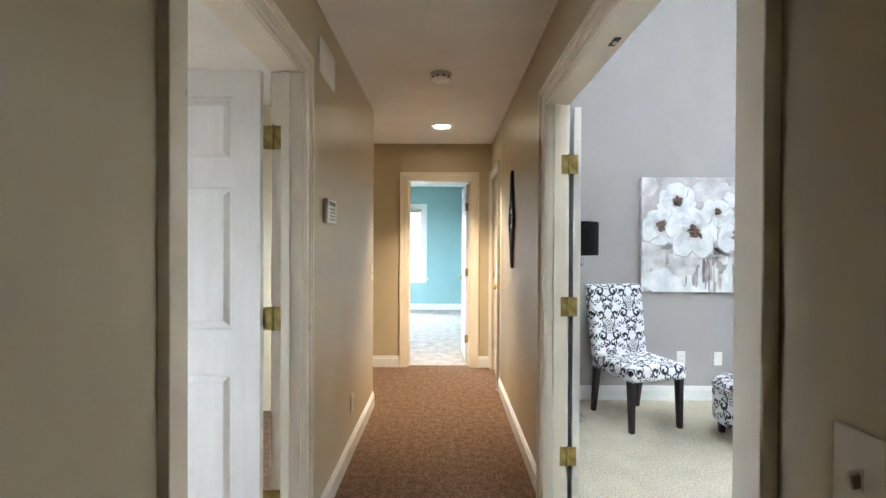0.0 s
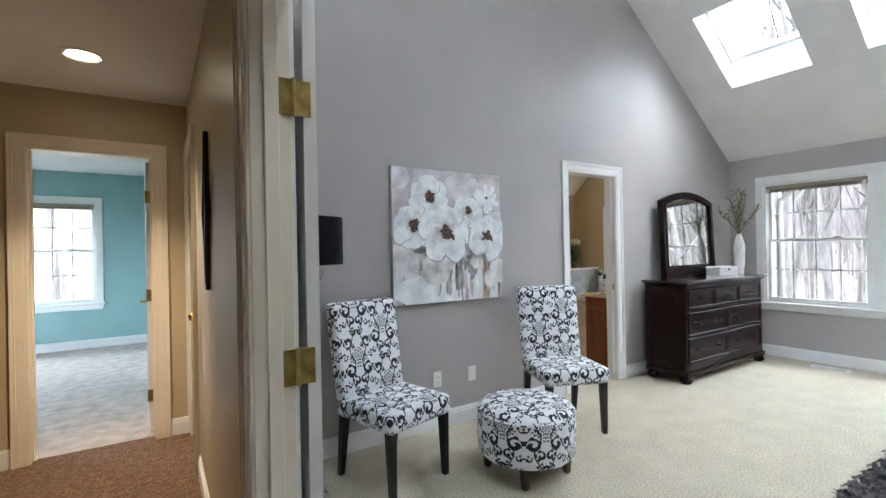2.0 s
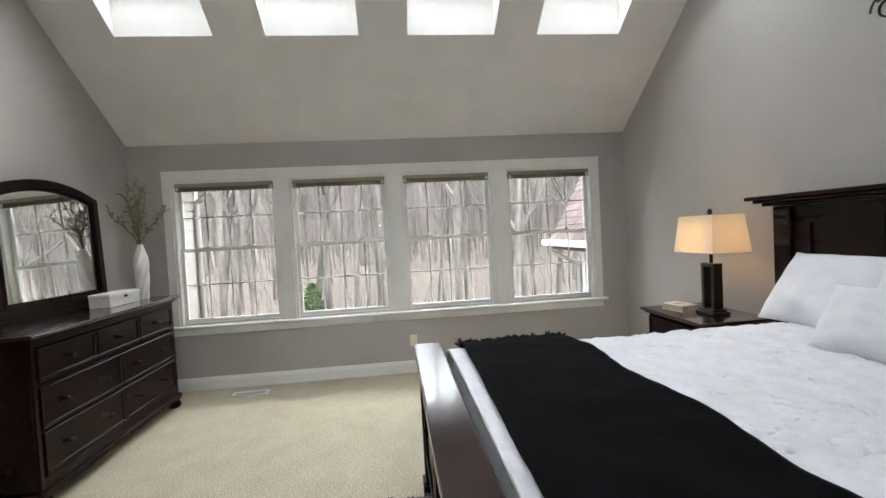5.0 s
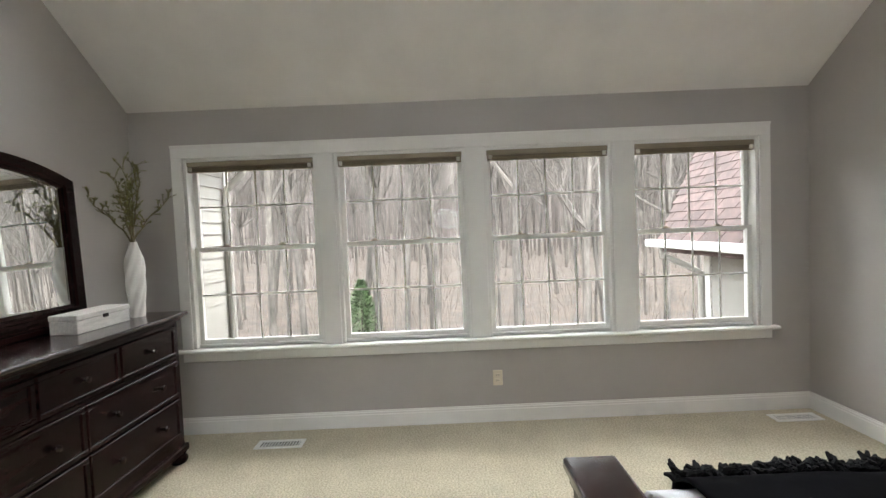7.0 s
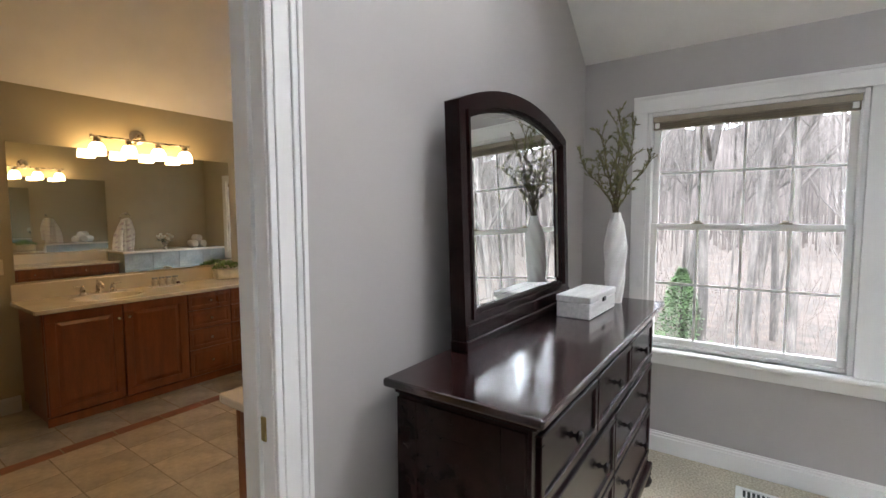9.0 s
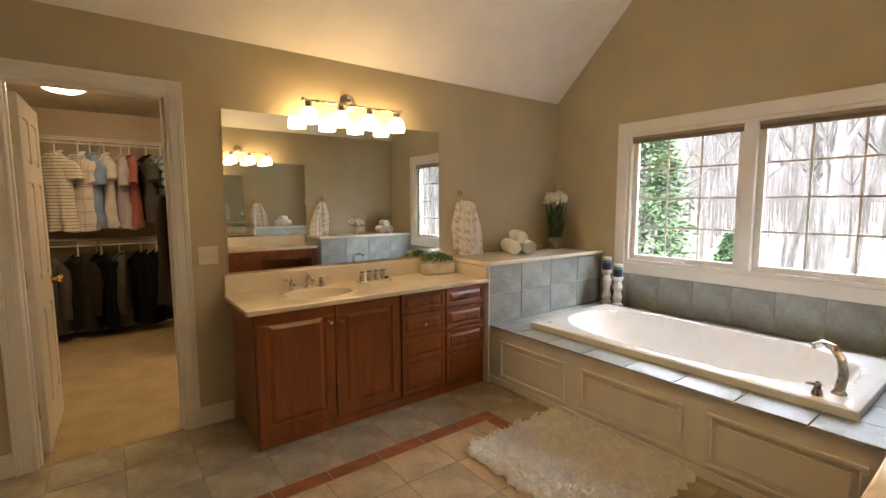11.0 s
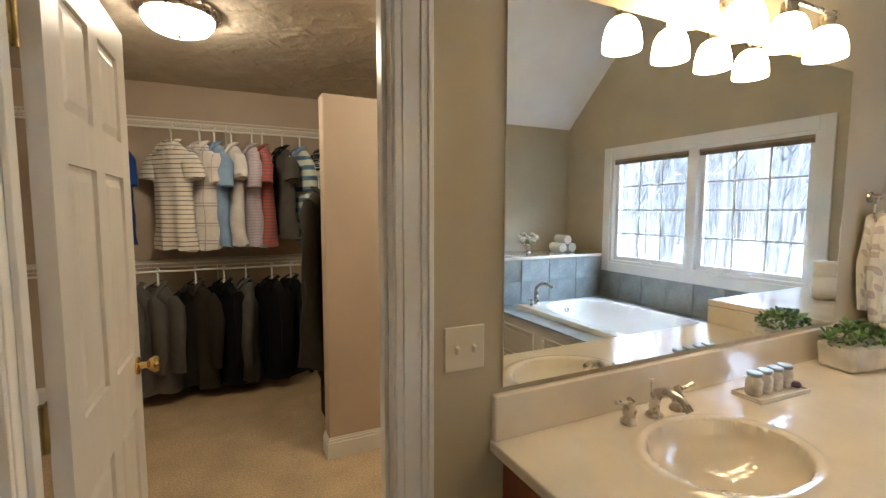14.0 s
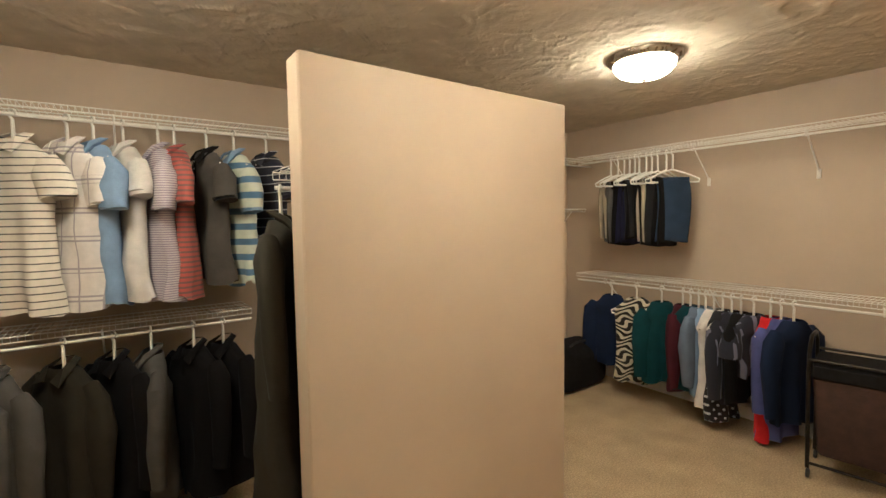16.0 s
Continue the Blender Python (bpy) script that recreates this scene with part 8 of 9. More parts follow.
for i, (y, mt) in enumerate(zip(EY, TM)):
    m = pose(7.455, y, 2.046, 0, 0, 10 * math.sin(i * 2.1) - (42 if i == 0 else 12))
    hang(m)
    trousers(m, mt, "blue denim jeans folded over a hanger" if mt == denim else "trousers folded over a white hanger", 0.50 + 0.04 * math.sin(i), i)
dots_m, zeb = pcloth("black_dots", dots, (0.55, 0.55, 0.55), (0.010, 0.010, 0.014)), pcloth("zebra_print", zebra, (0.012, 0.011, 0.012), (0.60, 0.55, 0.42))
teal_c, wine, red_c, peri = cloth("dark_teal", (0.008, 0.045, 0.055)), cloth("wine", (0.055, 0.010, 0.018)), cloth("bright_red", (0.50, 0.016, 0.018)), cloth("periwinkle", (0.085, 0.095, 0.27))
slate, dkblue, flor = cloth("slate_blue", (0.13, 0.165, 0.24)), cloth("ink_blue", (0.010, 0.018, 0.05)), pcloth("dark_floral", floral, (0.22, 0.22, 0.30), (0.014, 0.015, 0.028))
TOPS = [
    (10.08, dkblue, "ink-blue long-sleeved top", 62, 0.72, "long"), (9.84, zeb, "zebra-print sleeveless top", 48, 0.80, None), (9.62, teal_c, "dark teal blouse", 40, 0.74, "long"),
    (9.45, wine, "wine-red blouse", 16, 0.76, "long"), (9.39, teal_c, "dark teal top", 14, 0.72, None), (9.33, slate, "slate-blue blouse", 16, 0.68, "long"), (9.28, ltblue, "light blue top", 15, 0.74, None),
    (9.22, white, "white blouse", 12, 0.80, None), (9.16, dots_m, "black blouse with white dots", 14, 0.88, None), (9.10, flor, "dark floral blouse", 18, 0.74, "long"), (9.04, black, "black blouse", 20, 0.72, "long"),
    (8.96, flor, "dark patterned blouse", 20, 0.50, "short"), (8.86, red_c, "bright red long blouse", 22, 0.92, None), (8.80, peri, "periwinkle blue blouse", 26, 0.90, "long"), (8.73, dkblue, "deep blue blouse", 30, 0.76, "long"),
]
for i, (y, mt, lab, yaw, ln, sl) in enumerate(TOPS):
    m = pose(7.455, y, 0.946, 0, 0, -yaw if i < 3 else -yaw * 0.6 + 11 * math.sin(i * 2.7))
    hang(m)
    garment("blouse", lab + " on a hanger", m @ pose(0, 0, 0.015), mt, 0.165 + 0.02 * math.sin(i * 1.9), ln, sl, 0.045, False, seed=60 + i)

# black duffel in the corner
df_ = thing("duffel_bag", "black soft bag lying in the closet corner", "bag", pose(7.27, 10.38, BATH_Z + 0.001))
part("bag", soft_block(-0.30, 0.32, -0.2, 0.2, 0, 0.40, 0.10, 4, 0.02), m_black, df_, smooth=True)
part("strap", tube([(-0.15, -0.1, 0.405), (-0.1, -0.12, 0.44), (0.1, -0.12, 0.44), (0.15, -0.1, 0.405)], 0.012, 8), m_black_and_shade, df_)

# rolling laundry hamper
lh = thing("laundry_hamper", "brown fabric laundry hamper on a wheeled bronze frame", "laundry hamper", pose(7.33, 8.30, BATH_Z + 0.001, 0, 0, 8))
m_brown = mat("brown_hamper_fabric", (0.045, 0.022, 0.018), 0.85, var=0.12, scale=18, bump=0.3, bump_scale=90)
bm = boxes((-0.17, 0.17, -0.27, 0.27, 0.14, 0.70), bevel=0.03, seg=3)
for v in bm.verts:
    k = (v.co.z - 0.14) / 0.56
    v.co.y *= 0.86 + 0.14 * k
    v.co.x *= 0.84 + 0.16 * k + 0.03 * math.sin(v.co.y * 20)
part("bag", bm, m_brown, lh, "brown fabric bag", smooth=True)
part("bag_band", boxes((-0.176, 0.176, -0.276, 0.276, 0.60, 0.705), bevel=0.02), m_black, lh, "black fabric band")
for y in (-0.28, 0.28):
    part("frame_end", tube([(-0.15, y * 0.98, 0.06), (-0.17, y, 0.62), (-0.15, y, 0.78), (-0.08, y, 0.84), (0.08, y, 0.84), (0.15, y, 0.78), (0.17, y, 0.62), (0.15, y * 0.98, 0.06)], 0.011, 8), m_dark_metal, lh, smooth=True)
for x in (-0.17, 0.17):
    part("top_rail", tube([(x, -0.28, 0.72), (x, 0.28, 0.72)], 0.009, 8), m_dark_metal, lh)
    part("bottom_rail", tube([(x * 0.9, -0.27, 0.09), (x * 0.9, 0.27, 0.09)], 0.009, 8), m_dark_metal, lh)
    for y in (-0.27, 0.27):
        w = part("caster", moved(lathe([(0.022, -0.009), (0.027, -0.006), (0.027, 0.006), (0.022, 0.009)], 16), pose(x * 0.9, y, 0.028, 90, 0, 0)), m_black_and_shade, lh, "black rubber caster", smooth=True)
for o in (*hg.children_recursive, hg):
    bpy.data.objects.remove(o)
# ---- outdoors ----
GZ = -3.1
m_ground = mat("leaf_litter", (0.060, 0.045, 0.034), 0.95, var=0.22, scale=1.2, grain=0.35, grain_scale=6, detail=8, var2=(0.040, 0.031, 0.025))


def ground_z(x, y):
    d = max(0.0, math.hypot(x - 6, y) - 26)
    return GZ + 0.055 * min(d, 90) + 0.25 * noise.noise(Vector((x * 0.08, y * 0.08, 0)))


gb = grid_sheet(lambda u, v: (0, 0, 0), 60, 60)
for i, vtx in enumerate(gb.verts):
    a, b = i // 61, i % 61
    sx, sy = (a / 30 - 1), (b / 30 - 1)
    x, y = 6 + 900 * sx * abs(sx) ** 1.6, 900 * sy * abs(sy) ** 1.6
    vtx.co = (x, y, ground_z(x, y))
struct("ground", gb, m_ground, "brown leaf-strewn woodland ground", "ground", smooth=True)
lw = grid_sheet(lambda u, v: (12 + 9 * u, 5.2 + 4.5 * v + 1.0 * math.sin(u * 5), 0), 14, 10)
for v in lw.verts:
    v.co.z = ground_z(v.co.x, v.co.y) + 0.03
struct("lawn", lw, mat("mossy_lawn", (0.065, 0.068, 0.022), 0.95, var=0.3, scale=2, grain=0.3, grain_scale=12), "patch of yellow-green mossy lawn", "lawn")

m_bark = mat("grey_bark", (0.108, 0.094, 0.082), 0.95, var=0.22, scale=3, stretch=(1, 1, 0.25), grain=0.3, grain_scale=14, rnd=0.25)


def bare_tree_mesh(seed, height, r0):
    """A bare winter tree: a tapered trunk, limbs, boughs and twigs."""
    r = random.Random(seed)
    bm, cb = bmesh.new(), bmesh.new()
    pts = [Vector((0, 0, -0.4))]
    d = Vector((r.uniform(-0.04, 0.04), r.uniform(-0.04, 0.04), 1))
    for k in range(12):
        d = (d + Vector((r.uniform(-0.06, 0.06), r.uniform(-0.06, 0.06), 0))).normalized()
        pts.append(pts[-1] + d * height / 12)
    rad = [r0 * (1 - 0.9 * k / 12) for k in range(13)]
    tube(pts, rad, 7, bm)

    def limb(p, d, L, r1, level):
        n = 4
        q = [p]
        dd = d
        for _ in range(n):
            dd = (dd + Vector((r.uniform(-0.2, 0.2), r.uniform(-0.2, 0.2), r.uniform(0.0, 0.3)))).normalized()
            q.append(q[-1] + dd * L / n)
        tube(q, [r1 * (1 - 0.8 * i / n) for i in range(n + 1)], 4 if level else 5, cb, cap=False)
        if level < 3:
            for _ in range(5 if level == 0 else 3):
                i = r.randint(1, n)
                a = r.uniform(0, 6.283)
                side = Vector((math.cos(a), math.sin(a), r.uniform(0.0, 0.7)))
                limb(q[i], (dd + side * 0.9).normalized(), L * r.uniform(0.4, 0.65), r1 * 0.5, level + 1)
    for k in range(24):
        i = r.randint(3, 11)
        a = r.uniform(0, 6.283)
        limb(pts[i], Vector((math.cos(a), math.sin(a), r.uniform(0.7, 1.7))).normalized(), r.uniform(0.12, 0.22) * height * (1.15 - i / 14), rad[i] * 0.6, 0)
    return mesh_of("trunk", bm, m_bark), mesh_of("crown", cb, m_bark)


TREES = [bare_tree_mesh(s, h, r) for s, h, r in ((1, 20, 0.10), (2, 24, 0.13), (3, 18, 0.06), (4, 22, 0.08), (5, 26, 0.155), (6, 25, 0.15))]
rt = random.Random(44)
spots = []
for _ in range(3000):
    if len(spots) > 260:
        break
    a, dist = rt.uniform(-1.35, 1.45), 17 + 46 * rt.random() ** 0.8
    x, y = 5 + dist * math.cos(a), 2 + dist * math.sin(a)
    if (10 < x < 20 and 2 < y < 11) or any((x - p[0]) ** 2 + (y - p[1]) ** 2 < 2.2 for p in spots):
        continue
    spots.append((x, y))
spots += [(16.5, -2.6), (18.5, 1.0), (22, 6.4), (12.4, 12.5), (19.5, -3.5), (17.5, -5.5), (20.5, 3.6), (21.0, -0.6), (23.5, 2.2), (24.0, -2.0)]
spots += [(-6, 24), (-1.5, 27), (3, 25), (-4, 33), (0.5, 36), (-2.6, 21)]
NEAR0 = len(spots)
spots += [(17.5, 6.2), (20.5, 1.9), (18.8, -0.9), (20.8, 4.3), (21.5, -4.2), (23.0, 8.6), (19.6, 3.0), (19.2, 7.8)]
for k, (x, y) in enumerate(spots):
    tk, cr = TREES[5 if k >= NEAR0 else k % 5]
    t = thing("bare_tree", "bare grey-barked winter tree in the woods", "tree", pose(x, y, ground_z(x, y), 0, 0, rt.uniform(0, 360)), group="winter woods")
    s = rt.uniform(0.8, 1.15)
    t.scale = (s, s, s)
    part("trunk", tk, m_bark, t)
    part("crown", cr, m_bark, t)

# undergrowth and far trunks
V, F = [], []
for _ in range(12000):
    a, dist = rt.uniform(-1.3, 1.4), 16 + 40 * rt.random()
    x, y = 5 + dist * math.cos(a), 2 + dist * math.sin(a)
    if 10 < x < 19 and 3 < y < 11:
        continue
    z = ground_z(x, y) - 0.1
    L, lean, b = rt.uniform(0.5, 4.0), rt.uniform(0.2, 1.1), rt.uniform(0, 6.283)
    w = rt.uniform(0.003, 0.009)
    pts = [Vector((x + lean * L * f * f * math.cos(b), y + lean * L * f * f * math.sin(b), z + L * f)) for f in (0, 0.4, 0.75, 1.0)]
    i = len(V)
    for f, p in enumerate(pts):
        ww = w * (1 - 0.25 * f)
        V += [tuple(p + Vector((ww, 0, 0))), tuple(p + Vector((-0.5 * ww, 0.87 * ww, 0))), tuple(p + Vector((-0.5 * ww, -0.87 * ww, 0)))]
    for f in range(3):
        for s in range(3):
            F.append((i + f * 3 + s, i + f * 3 + (s + 1) % 3, i + f * 3 + 3 + (s + 1) % 3, i + f * 3 + 3 + s))
me = bpy.data.meshes.new("undergrowth")
me.from_pydata(V, [], F)
m_brush = mat("dry_brush", (0.118, 0.094, 0.077), 0.95, var=0.3, scale=0.6)
me.materials.append(m_brush)
tagged(part("undergrowth", me, m_brush), "tangle of dry brown saplings and brush", "undergrowth", kind="stuff")
V, F = [], []
for _ in range(3600):
    a, dist = rt.uniform(-1.3, 1.7), rt.uniform(48, 95)
    x, y = 5 + dist * math.cos(a), 2 + dist * math.sin(a)
    z, h, w = ground_z(x, y) - 0.5, rt.uniform(12, 22), rt.uniform(0.03, 0.10)
    i = len(V)
    lx, ly = rt.uniform(-0.6, 0.6), rt.uniform(-0.6, 0.6)
    for f, ww in ((0, w), (0.6, w * 0.6), (1, w * 0.1)):
        V += [(x + lx * f + ww, y + ly * f, z + h * f), (x + lx * f - 0.5 * ww, y + ly * f + 0.87 * ww, z + h * f), (x + lx * f - 0.5 * ww, y + ly * f - 0.87 * ww, z + h * f)]
    for f in range(2):
        for s in range(3):
            F.append((i + f * 3 + s, i + f * 3 + (s + 1) % 3, i + f * 3 + 3 + (s + 1) % 3, i + f * 3 + 3 + s))
# Distance haze is in the colour: a little paler than the near bark.
m_haze_bark = mat("haze_paled_bark", (0.118, 0.100, 0.089), 0.95, var=0.2, scale=0.3)
me = bpy.data.meshes.new("far_woods")
me.from_pydata(V, [], F)
me.materials.append(m_haze_bark)
tagged(part("far_woods", me, m_haze_bark), "distant grey trunks of the winter woods", "woods", kind="stuff")
hb = bmesh.new()
prev = None
for k in range(121):
    a = -1.5 + 3.4 * k / 120
    x, y = 5 + 105 * math.cos(a), 2 + 105 * math.sin(a)
    top = 19 + 3.2 * noise.noise(Vector((k * 0.13, 0, 3))) + 1.2 * noise.noise(Vector((k * 0.7, 4, 3)))
    pr = (hb.verts.new((x, y, -4)), hb.verts.new((x, y, top)))
    if prev:
        hb.faces.new((prev[0], pr[0], pr[1], prev[1]))
    prev = pr
# The hillside's paler brown stands in for haze over the distance.
struct("backdrop", hb, mat("haze_toned_hillside", (0.128, 0.106, 0.094), 1.0, var=0.2, scale=0.35, stretch=(1, 1, 0.2), grain=0.3, grain_scale=1.6, detail=8), "brown wooded hillside far off with haze in its colour", "backdrop")

# evergreens
m_fir = mat("evergreen_needles", (0.055, 0.092, 0.033), 0.8, var=0.35, scale=2.5, rnd=0.1)


def evergreen(m, label, height, radius, leaves, seed, leaf=0.12):
    r = random.Random(seed)
    root = thing("evergreen", label, "evergreen", m)
    part("trunk", tube([(0, 0, -0.3), (0, 0, height * 0.5), (0, 0, height * 0.96)], [0.03 * height ** 0.6, 0.02 * height ** 0.6, 0.005], 7), m_bark, root)
    V, F = [], []
    for _ in range(leaves):
        f = r.random() ** 0.8
        z = height * (0.06 + 0.94 * f)
        a = r.uniform(0, 6.283)
        lump = 0.75 + 0.35 * noise.noise(Vector((math.cos(a) * 2, math.sin(a) * 2, z * 1.1 + seed)))
        rr = radius * (1 - f) ** 0.75 * lump * r.random() ** 0.45 + 0.02
        p = Vector((rr * math.cos(a), rr * math.sin(a), z - 0.15 * rr))
        d = Vector((math.cos(a) + r.uniform(-0.6, 0.6), math.sin(a) + r.uniform(-0.6, 0.6), r.uniform(-0.5, 0.4))).normalized() * leaf * r.uniform(0.6, 1.4)
        s = d.cross(Vector((r.uniform(-1, 1), r.uniform(-1, 1), 1))).normalized() * leaf * 0.3
        i = len(V)
        V += [tuple(p), tuple(p + d * 0.5 + s), tuple(p + d), tuple(p + d * 0.5 - s)]
        F.append((i, i + 1, i + 2, i + 3))
    me = bpy.data.meshes.new("crown")
    me.from_pydata(V, [], F)
    me.materials.append(m_fir)
    part("crown", me, m_fir, root, "dense dark green crown")
    return root


evergreen(pose(21, 4.95, GZ), "small dense holly standing alone on the lawn", 2.7, 1.15, 4200, 1, 0.11)
evergreen(pose(15.5, 10.9, GZ), "tall hemlock beyond the bath window", 8.5, 2.2, 11000, 2, 0.17)
evergreen(pose(17.5, 14.2, GZ), "young fir near the house", 5.5, 1.8, 5000, 3, 0.2)
evergreen(pose(18.5, 9.8, GZ), "young fir with light green tips", 3.6, 1.4, 4000, 4, 0.16)

# outer walls seen through the windows: lap siding, gutters, a lower roof
m_siding = mat("cream_vinyl_siding", (0.30, 0.285, 0.255), 0.5, var=0.03, scale=3)
m_shingle = mat("brown_shingle", (0.075, 0.050, 0.045), 0.95, var=0.15, scale=8, grain=0.3, grain_scale=60, rnd=0.22)


def siding(root, x0, x1, y, zs, side):
    for k in range(zs[0], zs[1]):
        z = k * 0.115
        bm = prism([(y + side * 0.004, z), (y + side * 0.020, z), (y + side * 0.006, z + 0.118), (y, z + 0.118)], "x", x0, x1)
        part("siding_board", bm, m_siding, root)


b1 = thing("bath_wing", "cream vinyl lap siding of the projecting bath wing", "house wing", kind="structure")
part("wall", boxes((6.66, 7.95, 3.905, 3.968, -3.2, 2.32)), m_siding, b1)
siding(b1, 6.66, 7.86, 3.904, (-6, 20), -1)
part("corner_board", boxes((7.86, 7.955, 3.875, 3.905, -3.2, 2.3), bevel=0.003), m_trim, b1)
part("eave", boxes((6.62, 8.2, 3.55, 3.97, 2.30, 2.42), bevel=0.004), m_trim, b1)
part("downspout", tube([(7.80, 3.60, 2.32), (7.80, 3.60, 2.20), (7.80, 3.70, 2.05), (7.83, 3.84, 1.95), (7.83, 3.85, 1.80), (7.83, 3.85, -3.0)], 0.035, 10), m_siding, b1, "cream downspout", smooth=True)
b2 = thing("lower_wing", "lower wing with cream siding, gutter and brown shingle roof", "house wing", kind="structure")
part("wall", boxes((6.66, 8.2, -4.0, -1.30, -3.2, 1.15)), m_siding, b2)
siding(b2, 6.66, 8.12, -1.298, (-6, 10), 1)
part("corner_board", boxes((8.12, 8.215, -1.33, -1.265, -3.2, 1.15), bevel=0.003), m_trim, b2)
part("soffit", boxes((6.66, 8.80, -1.35, -0.98, 1.13, 1.16)), m_trim, b2)
part("gutter", boxes((6.66, 8.86, -1.0, -0.89, 1.13, 1.22), bevel=0.02, seg=2), m_trim, b2)
part("downspout", tube([(8.55, -0.95, 1.15), (8.55, -0.97, 1.03), (8.40, -1.15, 0.93), (8.24, -1.24, 0.84), (8.23, -1.24, 0.70), (8.23, -1.24, -3.0)], 0.036, 10), m_siding, b2, "cream downspout", smooth=True)
def roof_x(k):
    """The lower roof's outer end, k metres up its slope."""
    return 8.62 + 0.62 * k


RISE = Vector((0, -1.0, 1.15)).normalized()
bm = bmesh.new()
RV = [Vector((6.66, -0.95, 1.20)), Vector((roof_x(0), -0.95, 1.20)), Vector((roof_x(4.4), -0.95, 1.20)) + RISE * 4.4, Vector((6.66, -0.95, 1.20)) + RISE * 4.4]
vs = [bm.verts.new(p) for p in RV] + [bm.verts.new(p + Vector((0, 0, -0.12))) for p in RV]
for f in ((0, 1, 2, 3), (7, 6, 5, 4), (0, 4, 5, 1), (1, 5, 6, 2), (2, 6, 7, 3), (3, 7, 4, 0)):
    bm.faces.new([vs[i] for i in f])
roof = part("roof", bm, m_shingle, b2, "brown shingle roof")
for j in range(20):
    off = 0.0 if j % 2 else 0.16
    o = Vector((0, -0.945, 1.205)) + RISE * (j * 0.145)
    e = o + RISE * 0.16
    for k in range(14):
        xa, xb = max(6.67, 6.66 + k * 0.32 - off), min(roof_x(j * 0.145) + 0.02, 6.66 + (k + 1) * 0.32 - off - 0.012)
        if xb - xa < 0.05:
            continue
        q = [(xa, o.y, o.z), (xb, o.y, o.z), (xb, e.y, e.z), (xa, e.y, e.z)]
        bm = bmesh.new()
        vs = [bm.verts.new(p) for p in q] + [bm.verts.new((p[0], p[1] + 0.004, p[2] + (0.018 if i < 2 else 0.006))) for i, p in enumerate(q)]
        for f in ((0, 3, 2, 1), (4, 5, 6, 7), (0, 1, 5, 4), (1, 2, 6, 5), (2, 3, 7, 6), (3, 0, 4, 7)):
            bm.faces.new([vs[i] for i in f])
        part("shingle", bm, m_shingle, roof)
# upper gable wall between the roofs, and the main roof's outer skin
struct("roof_outer", merge(slab(RIDGE_X, SKY_X[0] - 0.1, -1.4, 3.964, 0.345, 0.04), slab(SKY_X[1] + 0.2, 7.0, -1.4, 3.964, 0.345, 0.04)), m_shingle, "brown shingle roof over the bedroom", "roof")
# ---- tiles, piece by piece ----
def tile_mesh(name, w, h, t, material, bevel=0.002):
    """A flat tile lying in x and y, its corner at the origin."""
    bm = boxes((0, w, 0, h, 0, t))
    for v in bm.verts:
        if v.co.z > t / 2:
            v.co.x += bevel if v.co.x < w / 2 else -bevel
            v.co.y += bevel if v.co.y < h / 2 else -bevel
    return mesh_of(name, bm, material)


TILE_CACHE = {}


def lay(parent, w, h, t, material, m, name="tile"):
    key = (round(w, 3), round(h, 3), round(t, 3), material.name)
    if key not in TILE_CACHE:
        TILE_CACHE[key] = tile_mesh(name, w, h, t, material)
    ob = new(name, TILE_CACHE[key])
    ob.parent = parent
    ob.matrix_basis = m
    return ob


bf = thing("floor_bath", "beige stone tile floor with a terracotta border", "tile floor", kind="structure")
part("grout_bed", boxes((2.78, 7.93, 3.97, 7.61, BATH_Z - 0.1, BATH_Z - 0.001)), m_grout, bf)
G = 0.005
S1 = 0.33


def field(x0, x1, y0, y1, material):
    """Square tiles over a rectangle in straight rows, cut at its far edges."""
    j, y = 0, y0
    while y < y1 - 0.02:
        hh = min(S1, y1 - y)
        x = x0
        while x < x1 - 0.02:
            b = min(x + S1, x1)
            if b - x > 0.03:
                lay(bf, b - x - G, hh - G, 0.008, material, pose(x + G / 2, y + G / 2, BATH_Z - 0.008 + 0.0004 * ((j * 7 + int(x * 10)) % 3)))
            x += S1
        y += S1
        j += 1


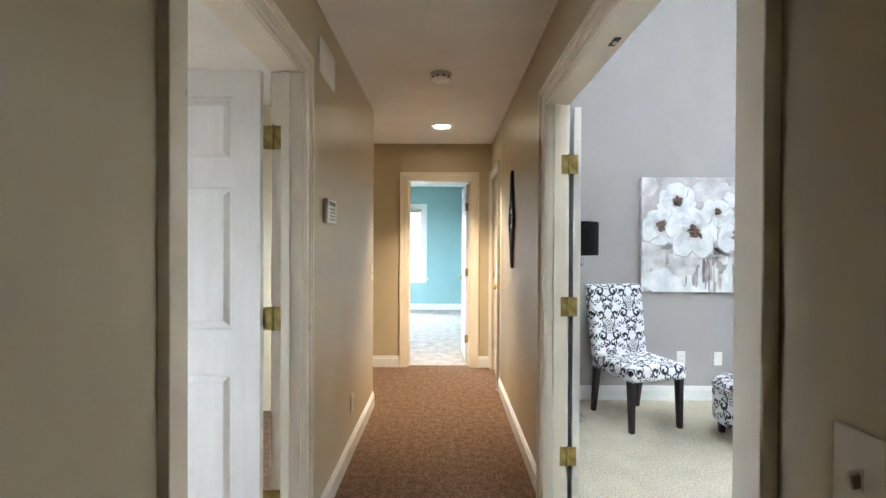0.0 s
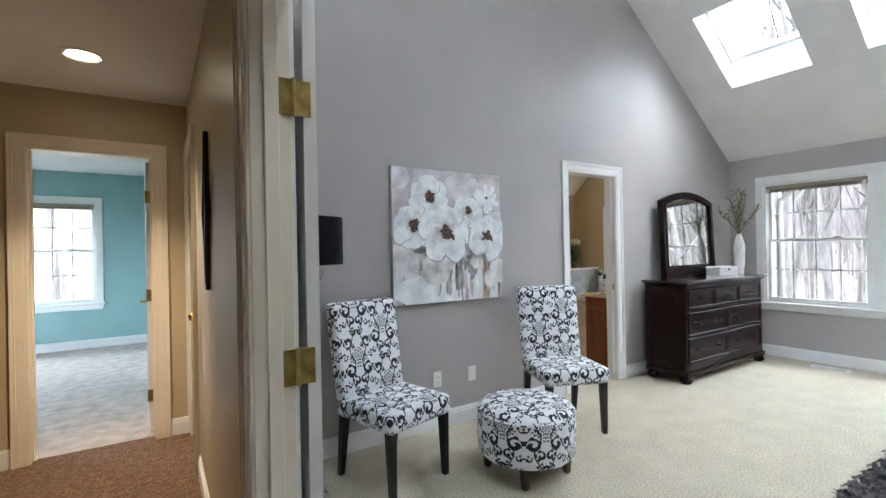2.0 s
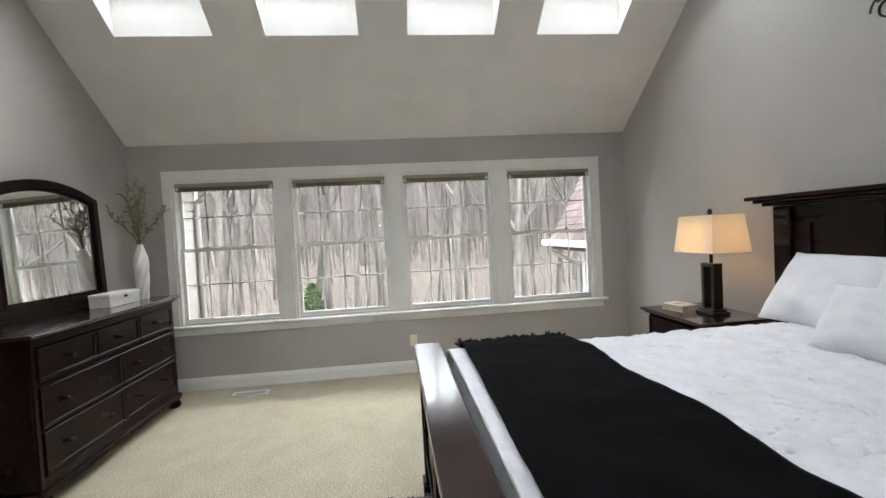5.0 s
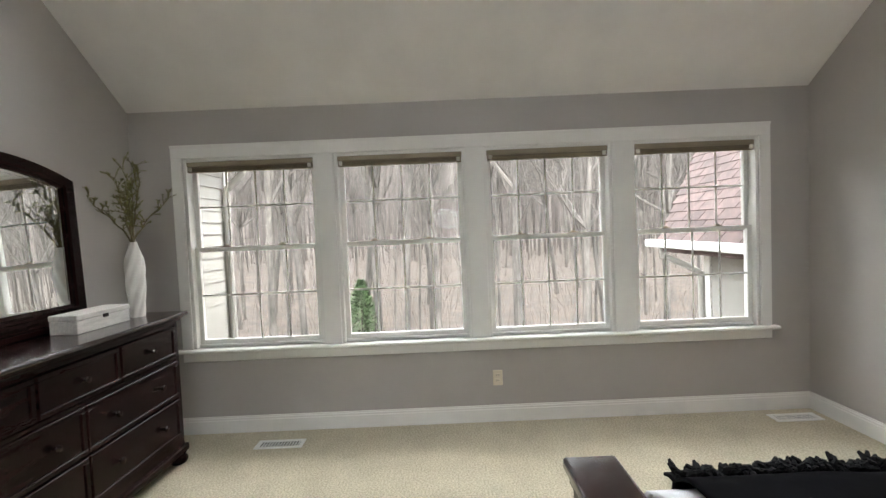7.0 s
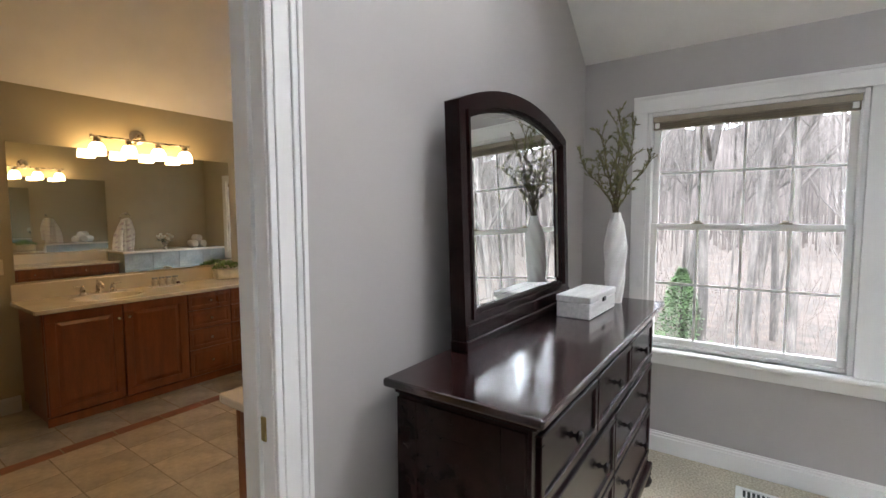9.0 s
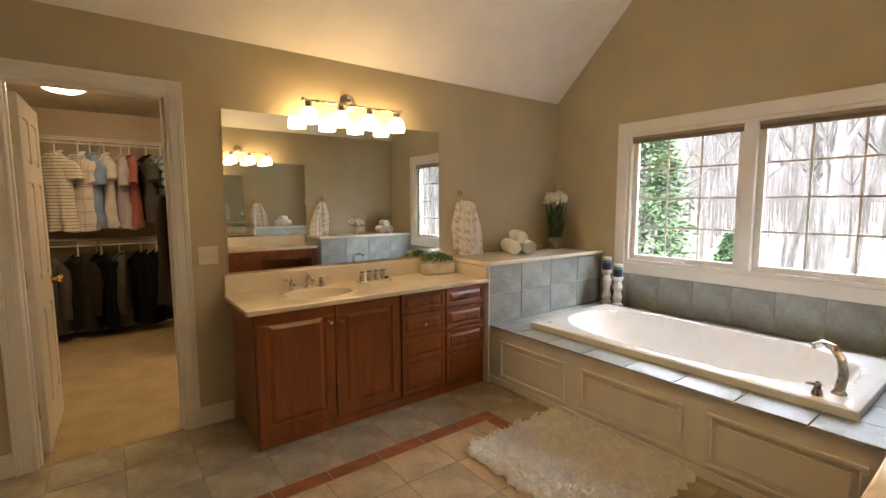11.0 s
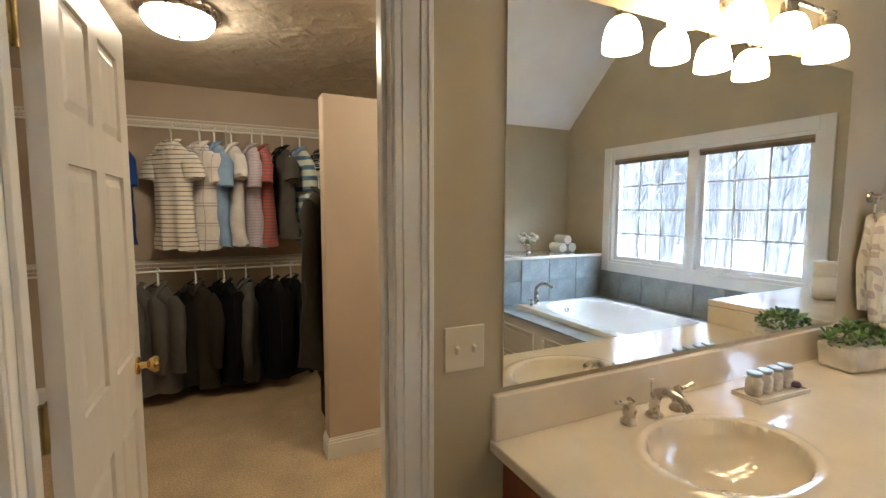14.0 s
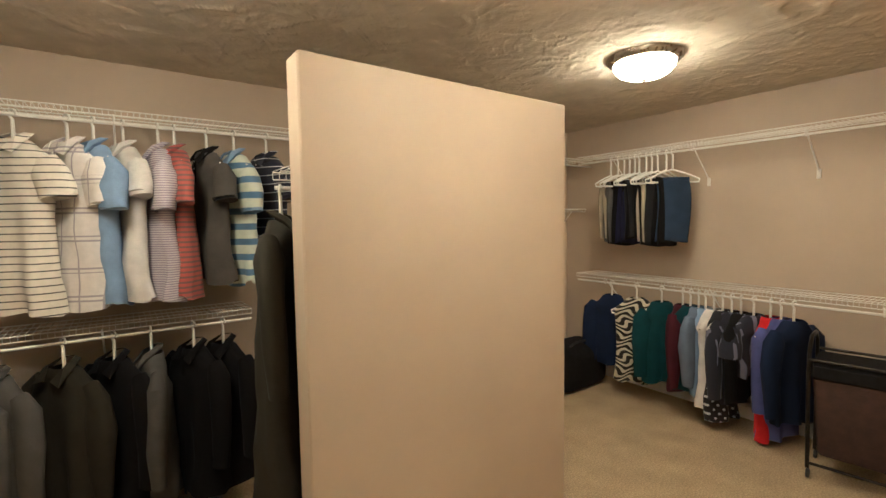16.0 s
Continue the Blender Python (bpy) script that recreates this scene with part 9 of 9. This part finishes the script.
def border_x(x0, x1, y0, y1, horizontal=True):
    n = max(1, round(((x1 - x0) if horizontal else (y1 - y0)) / 0.305))
    for k in range(n):
        if horizontal:
            w = (x1 - x0) / n
            lay(bf, w - G, y1 - y0 - G, 0.008, m_red_tile, pose(x0 + k * w + G / 2, y0 + G / 2, BATH_Z - 0.008), "border_tile")
        else:
            h = (y1 - y0) / n
            lay(bf, x1 - x0 - G, h - G, 0.008, m_red_tile, pose(x0 + G / 2, y0 + k * h + G / 2, BATH_Z - 0.008), "border_tile")


field(3.40, 5.83, 4.58, 6.49, m_tile)
border_x(3.30, 5.93, 6.49, 6.59)
border_x(5.83, 5.93, 4.58, 6.49, False)
border_x(3.30, 3.40, 4.58, 6.49, False)
field(2.9, 6.30, 6.59, 7.55, m_tile_outer)
field(5.93, 6.30, 4.58, 6.59, m_tile_outer)
field(2.9, 3.30, 4.58, 6.59, m_tile_outer)
field(2.9, 6.30, 4.03, 4.58, m_tile_outer)

# grey wall tiles: faces of the ledges, the splash under the window, the deck
for root, y, rot, flip in ((ln_, 6.975, 90, 1), (ls_, 4.625, -90, -1)):
    for r in range(2):
        for c in range(4):
            w = 1.503 / 4
            z = 0.43 + r * 0.235
            off = 0.0
            x = 6.286 + c * w + off
            if flip == 1:
                lay(root, w - 0.003, 0.232, 0.005, m_gray_tile, pose(x, y, z + 0.002, 90, 0, 0), "wall_tile")
            else:
                lay(root, w - 0.003, 0.232, 0.005, m_gray_tile, pose(x + w - 0.003, y, z + 0.002, 90, 0, 180), "wall_tile")
spl = thing("tile_splash", "grey tile splash under the bath window", "wall tile", kind="structure")
for c in range(8):
    w = (6.965 - 4.63) / 8
    lay(spl, w - 0.004, 0.306, 0.008, m_gray_tile, pose(7.789, 4.63 + c * w + w - 0.002, 0.43, 90, 0, -90), "wall_tile")
for c in range(8):
    w = (6.965 - 4.63) / 8
    lay(dk, 0.225, w - 0.004, 0.010, m_gray_tile, pose(6.285, 4.63 + c * w, 0.419), "deck_tile")
    lay(dk, 0.262, w - 0.004, 0.010, m_gray_tile, pose(7.522, 4.63 + c * w, 0.419), "deck_tile")
for c in range(4):
    w = 1.012 / 4
    lay(dk, w - 0.004, 0.238, 0.010, m_gray_tile, pose(6.512 + c * w, 6.724, 0.419), "deck_tile")
    lay(dk, w - 0.004, 0.165, 0.010, m_gray_tile, pose(6.512 + c * w, 4.632, 0.419), "deck_tile")
